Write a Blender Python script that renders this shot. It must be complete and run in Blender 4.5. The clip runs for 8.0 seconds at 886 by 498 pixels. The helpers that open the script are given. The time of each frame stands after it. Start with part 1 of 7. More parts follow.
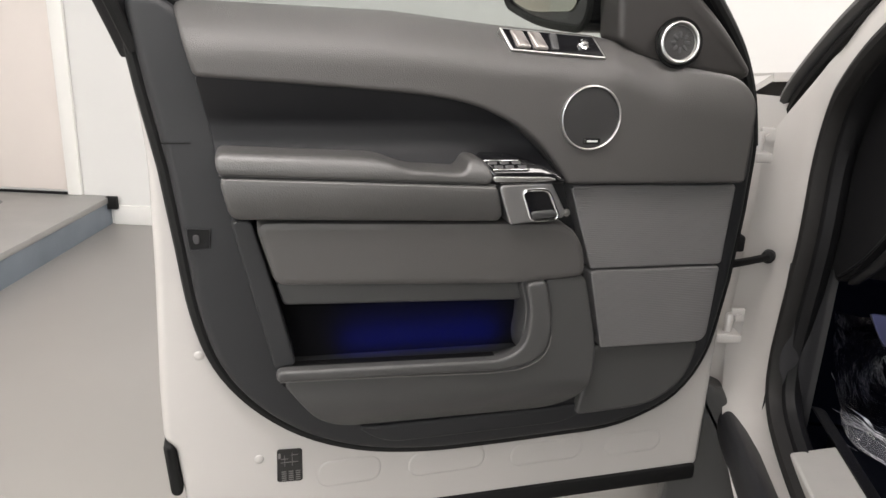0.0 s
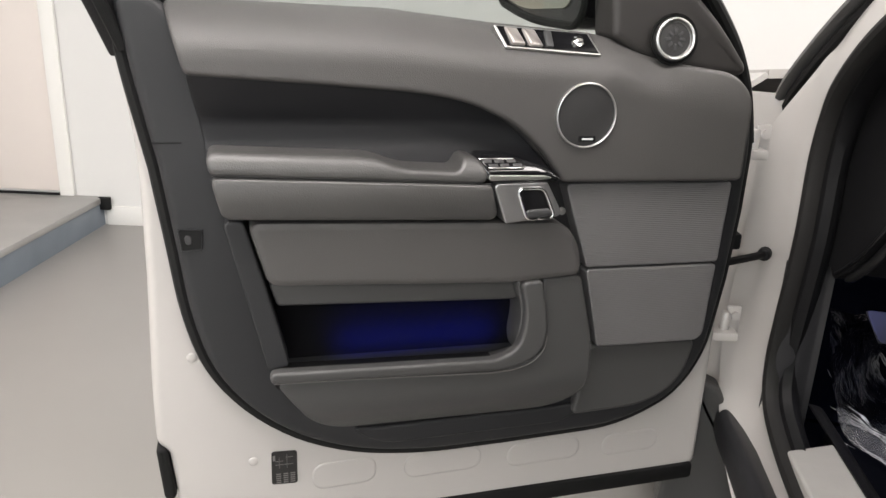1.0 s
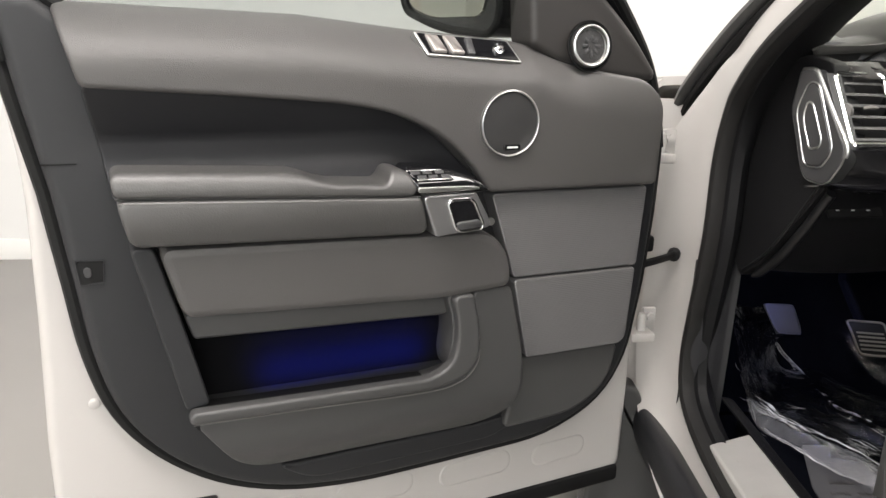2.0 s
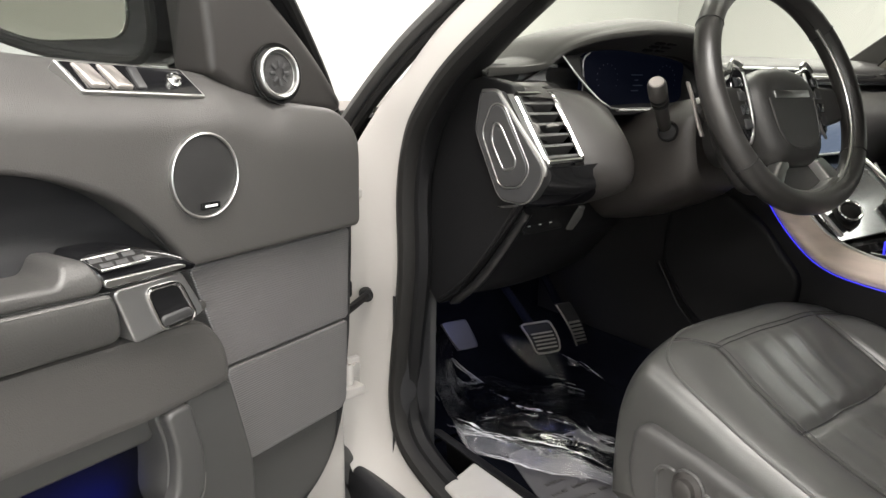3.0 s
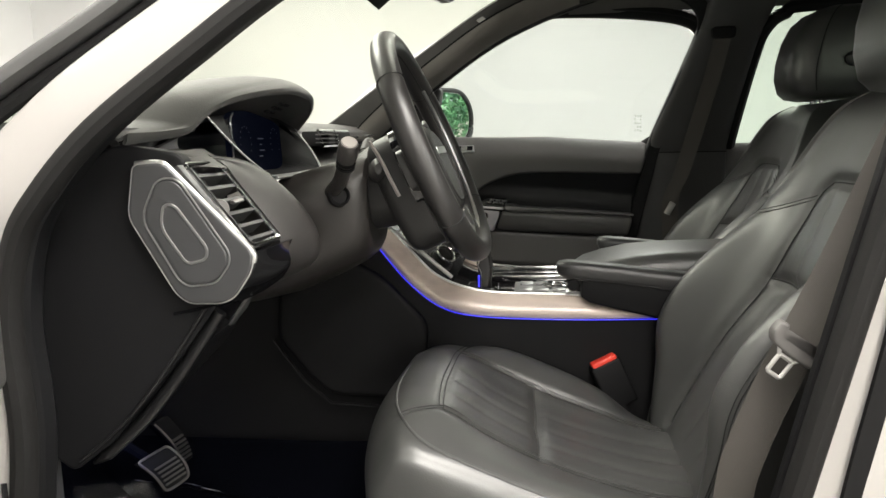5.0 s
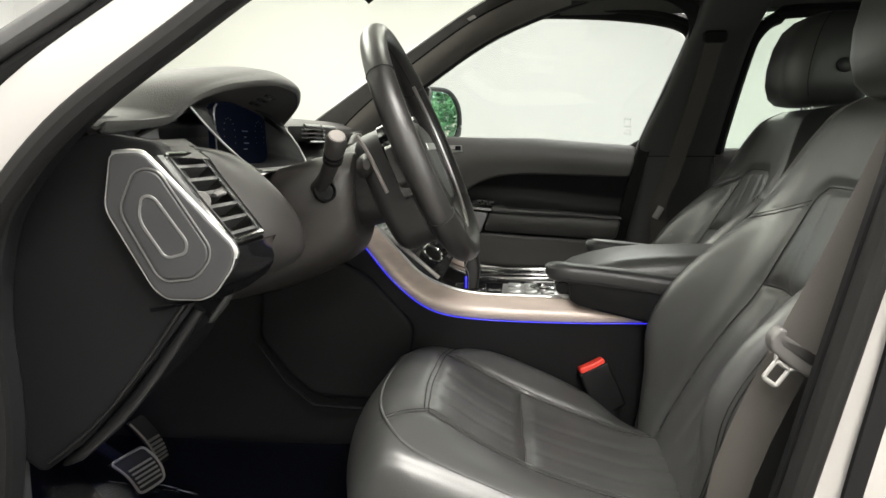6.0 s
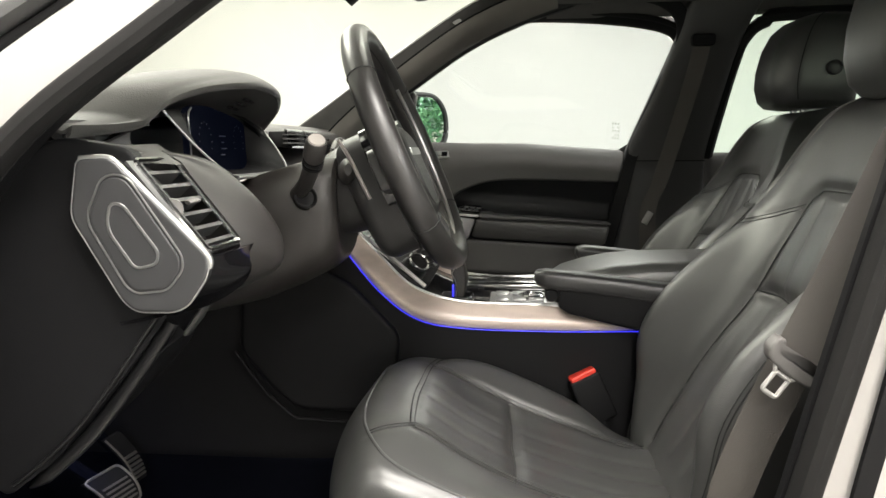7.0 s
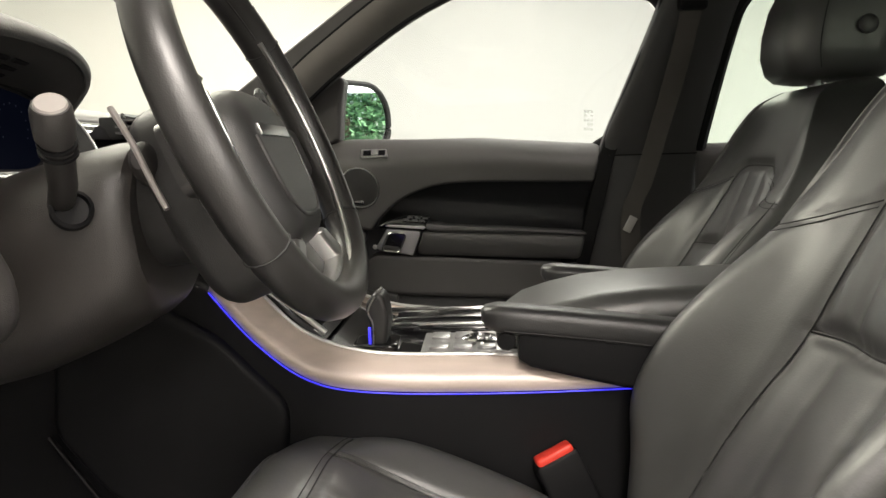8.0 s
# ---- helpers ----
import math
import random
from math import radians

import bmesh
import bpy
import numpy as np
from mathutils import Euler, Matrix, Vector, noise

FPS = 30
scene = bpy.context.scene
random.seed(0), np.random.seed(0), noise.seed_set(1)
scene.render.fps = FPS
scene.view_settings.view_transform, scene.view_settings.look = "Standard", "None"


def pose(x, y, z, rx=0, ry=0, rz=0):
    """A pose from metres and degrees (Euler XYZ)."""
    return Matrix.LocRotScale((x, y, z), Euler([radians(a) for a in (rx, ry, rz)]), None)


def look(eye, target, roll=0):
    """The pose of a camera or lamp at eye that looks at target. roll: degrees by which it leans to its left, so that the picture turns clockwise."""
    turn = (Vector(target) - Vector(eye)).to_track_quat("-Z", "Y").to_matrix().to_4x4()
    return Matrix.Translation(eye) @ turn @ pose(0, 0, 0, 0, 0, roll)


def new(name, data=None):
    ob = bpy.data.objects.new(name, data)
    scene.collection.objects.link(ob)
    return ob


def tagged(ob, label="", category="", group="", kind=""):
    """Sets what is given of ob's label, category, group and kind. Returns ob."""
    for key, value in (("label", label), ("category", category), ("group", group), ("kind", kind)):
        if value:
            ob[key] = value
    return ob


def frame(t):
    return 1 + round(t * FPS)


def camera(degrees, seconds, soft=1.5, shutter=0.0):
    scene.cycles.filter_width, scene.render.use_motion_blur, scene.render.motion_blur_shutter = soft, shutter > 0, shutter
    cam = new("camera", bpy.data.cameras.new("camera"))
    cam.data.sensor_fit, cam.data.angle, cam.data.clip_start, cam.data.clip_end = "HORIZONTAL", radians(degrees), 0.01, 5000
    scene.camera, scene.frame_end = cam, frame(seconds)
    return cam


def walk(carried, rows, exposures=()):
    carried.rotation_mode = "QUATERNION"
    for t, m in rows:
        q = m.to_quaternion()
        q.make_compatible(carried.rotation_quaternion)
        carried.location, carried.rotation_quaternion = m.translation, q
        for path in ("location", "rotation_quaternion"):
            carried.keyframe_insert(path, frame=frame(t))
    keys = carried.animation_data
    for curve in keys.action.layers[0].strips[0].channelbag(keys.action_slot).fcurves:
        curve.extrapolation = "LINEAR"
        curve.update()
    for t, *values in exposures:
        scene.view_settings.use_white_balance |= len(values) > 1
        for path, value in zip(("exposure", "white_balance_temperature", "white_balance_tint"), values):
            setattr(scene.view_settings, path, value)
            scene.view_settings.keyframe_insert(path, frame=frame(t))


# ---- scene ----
cam = camera(61.9, 8.0)
PATH = [
    (0, (-1.2460, -0.1800, 1.3020), (-1.5417, 1.7011, 0.6920), 2.5),
    (0.5, (-1.2456, -0.1688, 1.3020), (-1.5498, 1.7080, 0.6820), 2.4),
    (1, (-1.2475, -0.1701, 1.3000), (-1.5293, 1.7130, 0.6870), 2.3),
    (2.3, (-1.3794, -0.0832, 1.2810), (-1.0766, 1.8174, 0.7370), 2.0),
    (2.5, (-1.4184, -0.0374, 1.2800), (-0.8906, 1.8172, 0.7520), 1.8),
    (3, (-1.4662, 0.1305, 1.2800), (-0.3548, 1.7256, 0.8090), 1.0),
    (3.5, (-1.5416, 0.3358, 1.2890), (0.0822, 1.4316, 0.8830), -0.0),
    (4, (-1.6070, 0.4930, 1.3120), (0.2615, 1.1031, 0.9410), -1.4),
    (4.5, (-1.6065, 0.5799, 1.3040), (0.3347, 0.9410, 0.9830), -1.8),
    (5, (-1.5539, 0.6139, 1.2680), (0.4085, 0.8648, 0.9780), -1.2),
    (6.5, (-1.5260, 0.6240, 1.2590), (0.4435, 0.8255, 0.9780), 0.1),
    (7, (-1.4905, 0.6231, 1.2560), (0.4836, 0.8000, 0.9890), -0.3),
    (7.5, (-1.3108, 0.5897, 1.2440), (0.6671, 0.7479, 0.9910), -1.0),
    (8, (-1.0766, 0.5703, 1.2240), (0.9051, 0.6816, 0.9810), -1.7),
]
walk(cam, [(t, look(eye, target, roll)) for t, eye, target, roll in PATH], [(0, 1.27, 6500, 14), (1.2, 1.27, 6500, 14), (3.0, 1.86, 6550, 11), (4.5, 1.91, 6600, 10), (6.5, 2.04, 6500, 9), (8.0, 2.14, 6850, 13)])

# ---------------------------------------------------------------- light
world = bpy.data.worlds.new("sky")
scene.world = world
world.use_nodes = True
wn = world.node_tree.nodes
sky = wn.new("ShaderNodeTexSky")
sky.sky_type, sky.sun_disc = "NISHITA", False
sky.sun_elevation, sky.sun_rotation = radians(57), radians(40)
wn["Background"].inputs["Strength"].default_value = 0.14
world.node_tree.links.new(sky.outputs[0], wn["Background"].inputs["Color"])

sun = new("sun", bpy.data.lights.new("sun", "SUN"))
sun.data.energy, sun.data.angle, sun.data.color = 5.0, radians(0.6), (1.0, 0.95, 0.88)
sun.matrix_world = look((5, 6, 12), (0, 0, 0))

CEILING = 3.1
# assumed panels, all out of view; the x = -4.2 row brightens the far door
PANELS = {(-4.2, -3.4): 40.0, (-4.2, 0.0): 15.0, (-1.7, -3.4): 32.0, (-1.7, 0.0): 28.0, (-1.7, 2.4): 2.0, (0.8, -3.4): 16.0, (0.8, 0.0): 20.0, (0.8, 2.4): 19.0, (3.3, -3.4): 11.0, (3.3, 0.0): 15.0, (3.3, 2.4): 7.0}
for (px, py), watts in PANELS.items():
    lamp = new("panel_lamp", bpy.data.lights.new("panel_lamp", "AREA"))
    lamp.data.shape, lamp.data.size, lamp.data.size_y = "RECTANGLE", 1.5, 1.0
    lamp.data.color = (1.0, 0.965, 0.91)
    lamp.location = (px, py, CEILING - 0.075)
    lamp.data.energy = watts
# daylight of the open sky in the upper part of the wide south entrance
day = new("entrance_daylight", bpy.data.lights.new("entrance_daylight", "AREA"))
day.data.shape, day.data.size, day.data.size_y = "RECTANGLE", 6.5, 0.9
day.data.energy, day.data.color = 65.0, (0.93, 0.99, 1.0)
day.matrix_world = look((-0.6, -5.9, 2.45), (-1.4, 0.0, 1.2))

# ---------------------------------------------------------------- materials
def material(name, base, rough=0.5, metal=0.0, vary=0.0, scale=6.0, bump=0.0, grain=0.0, grain_scale=900.0,
             coat=0.0, coat_rough=0.06, emit=None, emit_strength=0.0, spec=0.5, stretch=None, rough_vary=0.0, lines=None, sheen=0.0):
    """A Principled material: colour varied at a large scale, relief by cells or by fine lines."""
    mat = bpy.data.materials.new(name)
    mat.use_nodes = True
    nt = mat.node_tree
    n, link = nt.nodes, nt.links.new
    b = n["Principled BSDF"]
    b.inputs["Base Color"].default_value = (*base, 1)
    b.inputs["Roughness"].default_value, b.inputs["Metallic"].default_value = rough, metal
    b.inputs["Coat Weight"].default_value, b.inputs["Coat Roughness"].default_value = coat, coat_rough
    b.inputs["Specular IOR Level"].default_value = spec
    b.inputs["Sheen Weight"].default_value, b.inputs["Sheen Roughness"].default_value = sheen, 0.45
    if emit:
        b.inputs["Emission Color"].default_value = (*emit, 1)
        b.inputs["Emission Strength"].default_value = emit_strength
    at = n.new("ShaderNodeTexCoord").outputs["Object"]
    if stretch:
        m = n.new("ShaderNodeMapping")
        m.inputs["Scale"].default_value = stretch
        link(at, m.inputs["Vector"])
        at = m.outputs["Vector"]
    if vary or rough_vary:
        tex = n.new("ShaderNodeTexNoise")
        tex.inputs["Scale"].default_value, tex.inputs["Detail"].default_value = scale, 6
        link(at, tex.inputs["Vector"])
        if vary:
            ramp = n.new("ShaderNodeMapRange")
            ramp.inputs["To Min"].default_value, ramp.inputs["To Max"].default_value = 1 - vary, 1 + vary
            link(tex.outputs["Fac"], ramp.inputs["Value"])
            mul = n.new("ShaderNodeVectorMath")
            mul.operation = "SCALE"
            mul.inputs[0].default_value = base
            link(ramp.outputs["Result"], mul.inputs["Scale"])
            link(mul.outputs["Vector"], b.inputs["Base Color"])
        if rough_vary:
            rr = n.new("ShaderNodeMapRange")
            rr.inputs["To Min"].default_value = max(0.02, rough - rough_vary)
            rr.inputs["To Max"].default_value = rough + rough_vary
            link(tex.outputs["Fac"], rr.inputs["Value"])
            link(rr.outputs["Result"], b.inputs["Roughness"])
    height = None
    if grain:
        cells = n.new("ShaderNodeTexVoronoi")
        cells.inputs["Scale"].default_value = grain_scale
        link(at, cells.inputs["Vector"])
        height = cells.outputs["Distance"]
    if lines:
        axis, per_metre = lines
        w = n.new("ShaderNodeTexWave")
        w.bands_direction = axis
        w.inputs["Scale"].default_value = per_metre / 3.18
        w.inputs["Distortion"].default_value, w.inputs["Detail"].default_value = 0.6, 2
        link(at, w.inputs["Vector"])
        height = w.outputs["Fac"]
        grain = grain or 0.3
    if height:
        bp = n.new("ShaderNodeBump")
        bp.inputs["Strength"].default_value, bp.inputs["Distance"].default_value = grain, 0.0006
        link(height, bp.inputs["Height"])
        last = bp.outputs["Normal"]
    if bump:
        soft = n.new("ShaderNodeTexNoise")
        soft.inputs["Scale"].default_value, soft.inputs["Detail"].default_value = scale * 3, 4
        link(at, soft.inputs["Vector"])
        bq = n.new("ShaderNodeBump")
        bq.inputs["Strength"].default_value, bq.inputs["Distance"].default_value = bump, 0.004
        link(soft.outputs["Fac"], bq.inputs["Height"])
        if height:
            link(last, bq.inputs["Normal"])
        last = bq.outputs["Normal"]
    if height or bump:
        link(last, b.inputs["Normal"])
    return mat


def clear(name, tint=(1, 1, 1), gloss=0.08, rough=0.0, bump=0.0, scale=8.0, even=0.0):
    """A thin clear sheet: light goes straight through, with some gloss by the angle."""
    mat = bpy.data.materials.new(name)
    mat.use_nodes = True
    nt = mat.node_tree
    n, link = nt.nodes, nt.links.new
    n.remove(n["Principled BSDF"])
    thru, shine, mix = n.new("ShaderNodeBsdfTransparent"), n.new("ShaderNodeBsdfGlossy"), n.new("ShaderNodeMixShader")
    thru.inputs["Color"].default_value = (*tint, 1)
    shine.inputs["Roughness"].default_value = rough
    fr = n.new("ShaderNodeFresnel")
    fr.inputs["IOR"].default_value = 1.0 + gloss * 6
    if bump:
        tex, bp = n.new("ShaderNodeTexNoise"), n.new("ShaderNodeBump")
        tex.inputs["Scale"].default_value, tex.inputs["Detail"].default_value = scale, 5
        bp.inputs["Strength"].default_value, bp.inputs["Distance"].default_value = bump, 0.02
        link(n.new("ShaderNodeTexCoord").outputs["Object"], tex.inputs["Vector"])
        link(tex.outputs["Fac"], bp.inputs["Height"])
        link(bp.outputs["Normal"], shine.inputs["Normal"])
        link(bp.outputs["Normal"], fr.inputs["Normal"])
    if even:
        mix.inputs[0].default_value = even
    else:
        link(fr.outputs[0], mix.inputs[0])
    link(thru.outputs[0], mix.inputs[1])
    link(shine.outputs[0], mix.inputs[2])
    link(mix.outputs[0], n["Material Output"].inputs["Surface"])
    return mat


LEATHER = material("black_leather", (0.056, 0.0545, 0.053), 0.44, spec=0.65, coat=0.15, coat_rough=0.36, vary=0.15, scale=9, grain=0.4, grain_scale=520, bump=0.15, rough_vary=0.06)
HOODHIDE = material("matt_hood_leather", (0.050, 0.049, 0.045), 0.62, spec=0.6, vary=0.15, scale=9, grain=0.5, grain_scale=620, sheen=0.18)
SEATHIDE = material("black_seat_leather", (0.046, 0.0465, 0.0445), 0.43, spec=0.8, coat=0.35, coat_rough=0.33, vary=0.16, scale=9, grain=0.16, grain_scale=560, bump=0.10, rough_vary=0.08)
PAD = material("soft_touch_pad", (0.062, 0.059, 0.0570), 0.46, spec=0.6, vary=0.12, scale=5, grain=0.5, grain_scale=800, bump=0.05)
PLASTIC = material("grained_black_plastic", (0.050, 0.0495, 0.049), 0.44, spec=0.6, vary=0.12, scale=6, grain=0.35, grain_scale=1300)
SILVER = material("silver_paint", (0.40, 0.37, 0.35), 0.34, metal=0.5, vary=0.05, scale=30)
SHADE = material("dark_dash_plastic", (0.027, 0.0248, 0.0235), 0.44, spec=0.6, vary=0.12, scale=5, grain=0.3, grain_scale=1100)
# black plastic; the warm tint paints in brown light bounced off the floor
SHROUD = material("warm_column_plastic", (0.020, 0.0175, 0.016), 0.40, spec=0.7, vary=0.12, scale=5, grain=0.3, grain_scale=1100)
ARMS = material("dark_armrest_leather", (0.019, 0.019, 0.019), 0.42, spec=0.55, coat=0.3, coat_rough=0.33, vary=0.15, scale=9, grain=0.25, grain_scale=700, bump=0.08)
WHEELHIDE = material("worn_wheel_leather", (0.019, 0.018, 0.017), 0.40, spec=0.65, coat=0.25, coat_rough=0.32, vary=0.18, scale=12, grain=0.16, grain_scale=800, rough_vary=0.06)
INSET = material("smooth_black_inset", (0.015, 0.0152, 0.017), 0.5, spec=0.35, vary=0.12, scale=5, grain=0.3, grain_scale=1100)
DARK = material("matt_black_plastic", (0.0060, 0.0060, 0.0066), 0.55, spec=0.2, vary=0.15, scale=5, grain=0.3, grain_scale=1200)
HUBBLACK = material("hub_black", (0.022, 0.0215, 0.021), 0.42, spec=0.55, vary=0.15, scale=8, grain=0.25, grain_scale=1000)
EDGEBLACK = material("polished_edge_black", (0.007, 0.007, 0.0075), 0.32, spec=0.45, vary=0.15, scale=8)
GLOSS = material("gloss_black", (0.008, 0.008, 0.009), 0.07, vary=0.1, scale=4, coat=0.5)
RUBBER = material("black_rubber", (0.008, 0.008, 0.008), 0.66, spec=0.22, vary=0.2, scale=20, bump=0.1)
SEAL = material("velour_door_seal", (0.010, 0.0095, 0.0092), 0.66, spec=0.3, vary=0.2, scale=25, grain=0.3, grain_scale=900)
FABRIC = material("dark_headlining", (0.105, 0.103, 0.098), 0.9, vary=0.15, scale=30, grain=0.5, grain_scale=1500, spec=0.2)
PILLAR = material("grey_pillar_cloth", (0.20, 0.19, 0.17), 0.85, vary=0.1, scale=20, grain=0.4, grain_scale=1500, spec=0.2)
# black carpet, sunk to near-black blue to carry the footwell's shade
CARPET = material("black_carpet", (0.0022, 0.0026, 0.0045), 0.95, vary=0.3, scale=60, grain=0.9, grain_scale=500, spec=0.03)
PAINT = material("white_car_paint", (0.45, 0.432, 0.413), 0.28, vary=0.02, scale=3, coat=0.6, bump=0.01)
ALU = material("brushed_aluminium", (0.200, 0.195, 0.197), 0.44, metal=0.5, vary=0.10, scale=5, stretch=(1, 1, 1), lines=("Z", 300), grain=0.9)
SATIN = material("satin_chrome", (0.54, 0.54, 0.53), 0.34, metal=1.0, vary=0.06, scale=20)
CHROME = material("bright_chrome", (0.80, 0.80, 0.80), 0.12, metal=1.0, vary=0.04, scale=20)
TRIM = material("warm_grey_trim", (0.62, 0.52, 0.46), 0.40, metal=0.15, vary=0.26, scale=5, stretch=(9, 0.7, 14), coat=0.3, coat_rough=0.16)
BRUSHED = material("satin_grey_metal", (0.34, 0.34, 0.34), 0.34, metal=0.85, vary=0.06, scale=14)
# near-black base puts the shade of a deeper pocket into the colour
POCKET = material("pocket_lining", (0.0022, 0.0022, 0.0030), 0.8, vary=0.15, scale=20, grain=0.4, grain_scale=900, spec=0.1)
ENDMETAL = material("satin_end_metal", (0.080, 0.080, 0.082), 0.40, metal=0.6, vary=0.06, scale=9)
PLATE = material("satin_dark_plate", (0.055, 0.055, 0.056), 0.4, metal=0.2, vary=0.08, scale=8)
CARRIER = material("dark_trim_carrier", (0.017, 0.0175, 0.019), 0.5, spec=0.45, vary=0.12, scale=6, grain=0.35, grain_scale=1300)
PAPER = material("dark_paper_cover", (0.062, 0.061, 0.065), 0.7, vary=0.2, scale=9, grain=0.3, grain_scale=600, bump=0.1)
DOORLEAF = material("scuffed_door_paint", (0.70, 0.64, 0.60), 0.5, vary=0.05, scale=2.5, bump=0.02)
SCUFF = material("scuffed_aluminium", (0.44, 0.43, 0.41), 0.40, metal=0.35, vary=0.12, scale=14, bump=0.06, rough_vary=0.1)
GRILLE = material("speaker_mesh", (0.017, 0.0165, 0.0165), 0.5, grain=0.8, grain_scale=1500, vary=0.1)
BELT = material("belt_webbing", (0.072, 0.065, 0.058), 0.62, vary=0.12, scale=12, lines=("DIAGONAL", 700), grain=0.4)
GREY = material("grey_plastic", (0.135, 0.129, 0.124), 0.45, vary=0.08, scale=10)
STITCH = material("dark_thread", (0.018, 0.018, 0.018), 0.7, vary=0.2, scale=40)
RED = material("red_button", (0.75, 0.05, 0.03), 0.4, vary=0.06, scale=20)
INK = material("white_print", (0.65, 0.65, 0.65), 0.5, vary=0.05, scale=30)
FADED = material("faded_print", (0.62, 0.63, 0.62), 0.5, vary=0.2, scale=30)
LED = material("blue_led", (0.05, 0.05, 0.3), 0.4, emit=(0.035, 0.03, 1.0), emit_strength=0.38)
GLOW = material("dim_display_marks", (0.006, 0.007, 0.012), 0.5, emit=(0.25, 0.40, 0.75), emit_strength=0.006)
SCREEN = material("display_glass", (0.004, 0.0045, 0.007), 0.45, spec=0.0, vary=0.1, scale=4, emit=(0.05, 0.10, 0.35), emit_strength=0.002)
DIMGLASS = material("dim_mirror_glass", (0.66, 0.66, 0.58), 0.02, metal=1.0)
PEDAL = material("worn_pedal_steel", (0.30, 0.285, 0.26), 0.38, metal=0.8, vary=0.15, scale=30, rough_vary=0.08)
STACK = material("gloss_grey_panel", (0.035, 0.036, 0.038), 0.14, vary=0.05, scale=8, coat=0.6)
LITSCREEN = material("lit_screen", (0.02, 0.02, 0.03), 0.15, vary=0.2, scale=30, emit=(0.50, 0.64, 0.88), emit_strength=0.08)
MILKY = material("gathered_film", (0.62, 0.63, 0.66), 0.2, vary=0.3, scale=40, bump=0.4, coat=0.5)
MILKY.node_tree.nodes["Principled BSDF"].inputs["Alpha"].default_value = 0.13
ETCH = material("etched_glass", (0.75, 0.76, 0.75), 0.6, vary=0.2, scale=30)
ETCH.node_tree.nodes["Principled BSDF"].inputs["Alpha"].default_value = 0.12
MIRROR = material("mirror_glass", (0.90, 0.92, 0.90), 0.01, metal=1.0)
GLASS = clear("window_glass", (0.75, 0.775, 0.765), 0.07)
GREEN_GLASS = clear("windscreen_glass", (0.74, 0.775, 0.71), 0.0, rough=0.02, even=0.03)
TINT = clear("tinted_rear_glass", (0.52, 0.60, 0.53), 0.07)
FILM = clear("clear_protective_film", (0.90, 0.90, 0.93), 0.045, 0.14, bump=0.35, scale=22)
# half-clear white that paints the glints on the film's creases
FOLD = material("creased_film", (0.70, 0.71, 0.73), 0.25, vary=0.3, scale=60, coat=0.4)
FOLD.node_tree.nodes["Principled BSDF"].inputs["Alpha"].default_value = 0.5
WALL = material("white_wall_paint", (0.68, 0.675, 0.66), 0.6, vary=0.03, scale=1.2, bump=0.04)
TRIMWHITE = material("white_gloss_trim", (0.82, 0.81, 0.78), 0.4, vary=0.03, scale=3)
EPOXY = material("grey_epoxy_floor", (0.255, 0.245, 0.232), 0.34, vary=0.08, scale=1.6, grain=0.05, grain_scale=300)
STEP = material("worn_grey_floor_paint", (0.33, 0.325, 0.315), 0.45, vary=0.18, scale=4, bump=0.05)
STEPSIDE = material("blue_grey_paint", (0.17, 0.20, 0.235), 0.45, vary=0.2, scale=5, bump=0.06)
CONCRETE = material("pale_concrete", (0.55, 0.54, 0.51), 0.8, vary=0.15, scale=2, bump=0.1)
LEAF = material("tree_leaves", (0.115, 0.27, 0.12), 0.5, vary=0.5, scale=1.5)
BARK = material("tree_bark", (0.12, 0.09, 0.065), 0.85, vary=0.3, scale=6, bump=0.4)
PANEL = material("light_diffuser", (0.9, 0.9, 0.88), 0.5, emit=(1.0, 0.97, 0.92), emit_strength=1.5)
TYRE = material("tyre_rubber", (0.02, 0.02, 0.02), 0.75, vary=0.2, scale=10, bump=0.1)

# ---------------------------------------------------------------- making meshes
BASE = {}
# the room and the driver's corner are laid out in axes turned by 8.3 degrees from the car's own
TURN_BY = radians(8.3)
ROT = Matrix.Translation((0, 0.88, 0)) @ Matrix.Rotation(TURN_BY, 4, "Z") @ Matrix.Translation((-0.01, -0.88, 0))


def thing(name, label, category, at=(0, 0, 0), group="", kind="", m=None):
    """An Empty at the thing's base. With at, its parts are given in world metres; with m, in its own axes."""
    ob = new(name)
    ob.empty_display_size = 0.05
    ob.matrix_world = m if m is not None else Matrix.Translation(at)
    BASE[ob.name] = Matrix() if m is not None else Matrix.Translation(at).inverted()
    return tagged(ob, label, category, group, kind)


def part(name, bm, mat, parent=None, label="", sharp=38, tidy=True):
    if tidy:
        bmesh.ops.recalc_face_normals(bm, faces=bm.faces)
    me = bpy.data.meshes.new(name)
    bm.to_mesh(me)
    bm.free()
    me.materials.append(mat)
    me.shade_smooth()
    me.set_sharp_from_angle(angle=radians(sharp))
    ob = new(name, me)
    if parent:
        ob.parent = parent
        ob.matrix_parent_inverse = BASE.get(parent.name, Matrix())
    return tagged(ob, label)


def curve(pts, n, closed=False):
    """n points a span along a smooth curve through pts."""
    p = [Vector(q) for q in pts]
    out, k = [], len(p)
    for i in range(k if closed else k - 1):
        a, b, c, d = ((p[(i + j - 1) % k] for j in range(4)) if closed else
                      (p[max(i - 1, 0)], p[i], p[i + 1], p[min(i + 2, k - 1)]))
        for s in range(n):
            t = s / n
            out.append(0.5 * (2 * b + (c - a) * t + (2 * a - 5 * b + 4 * c - d) * t * t + (3 * b - a - 3 * c + d) * t ** 3))
    if not closed:
        out.append(p[-1])
    return out


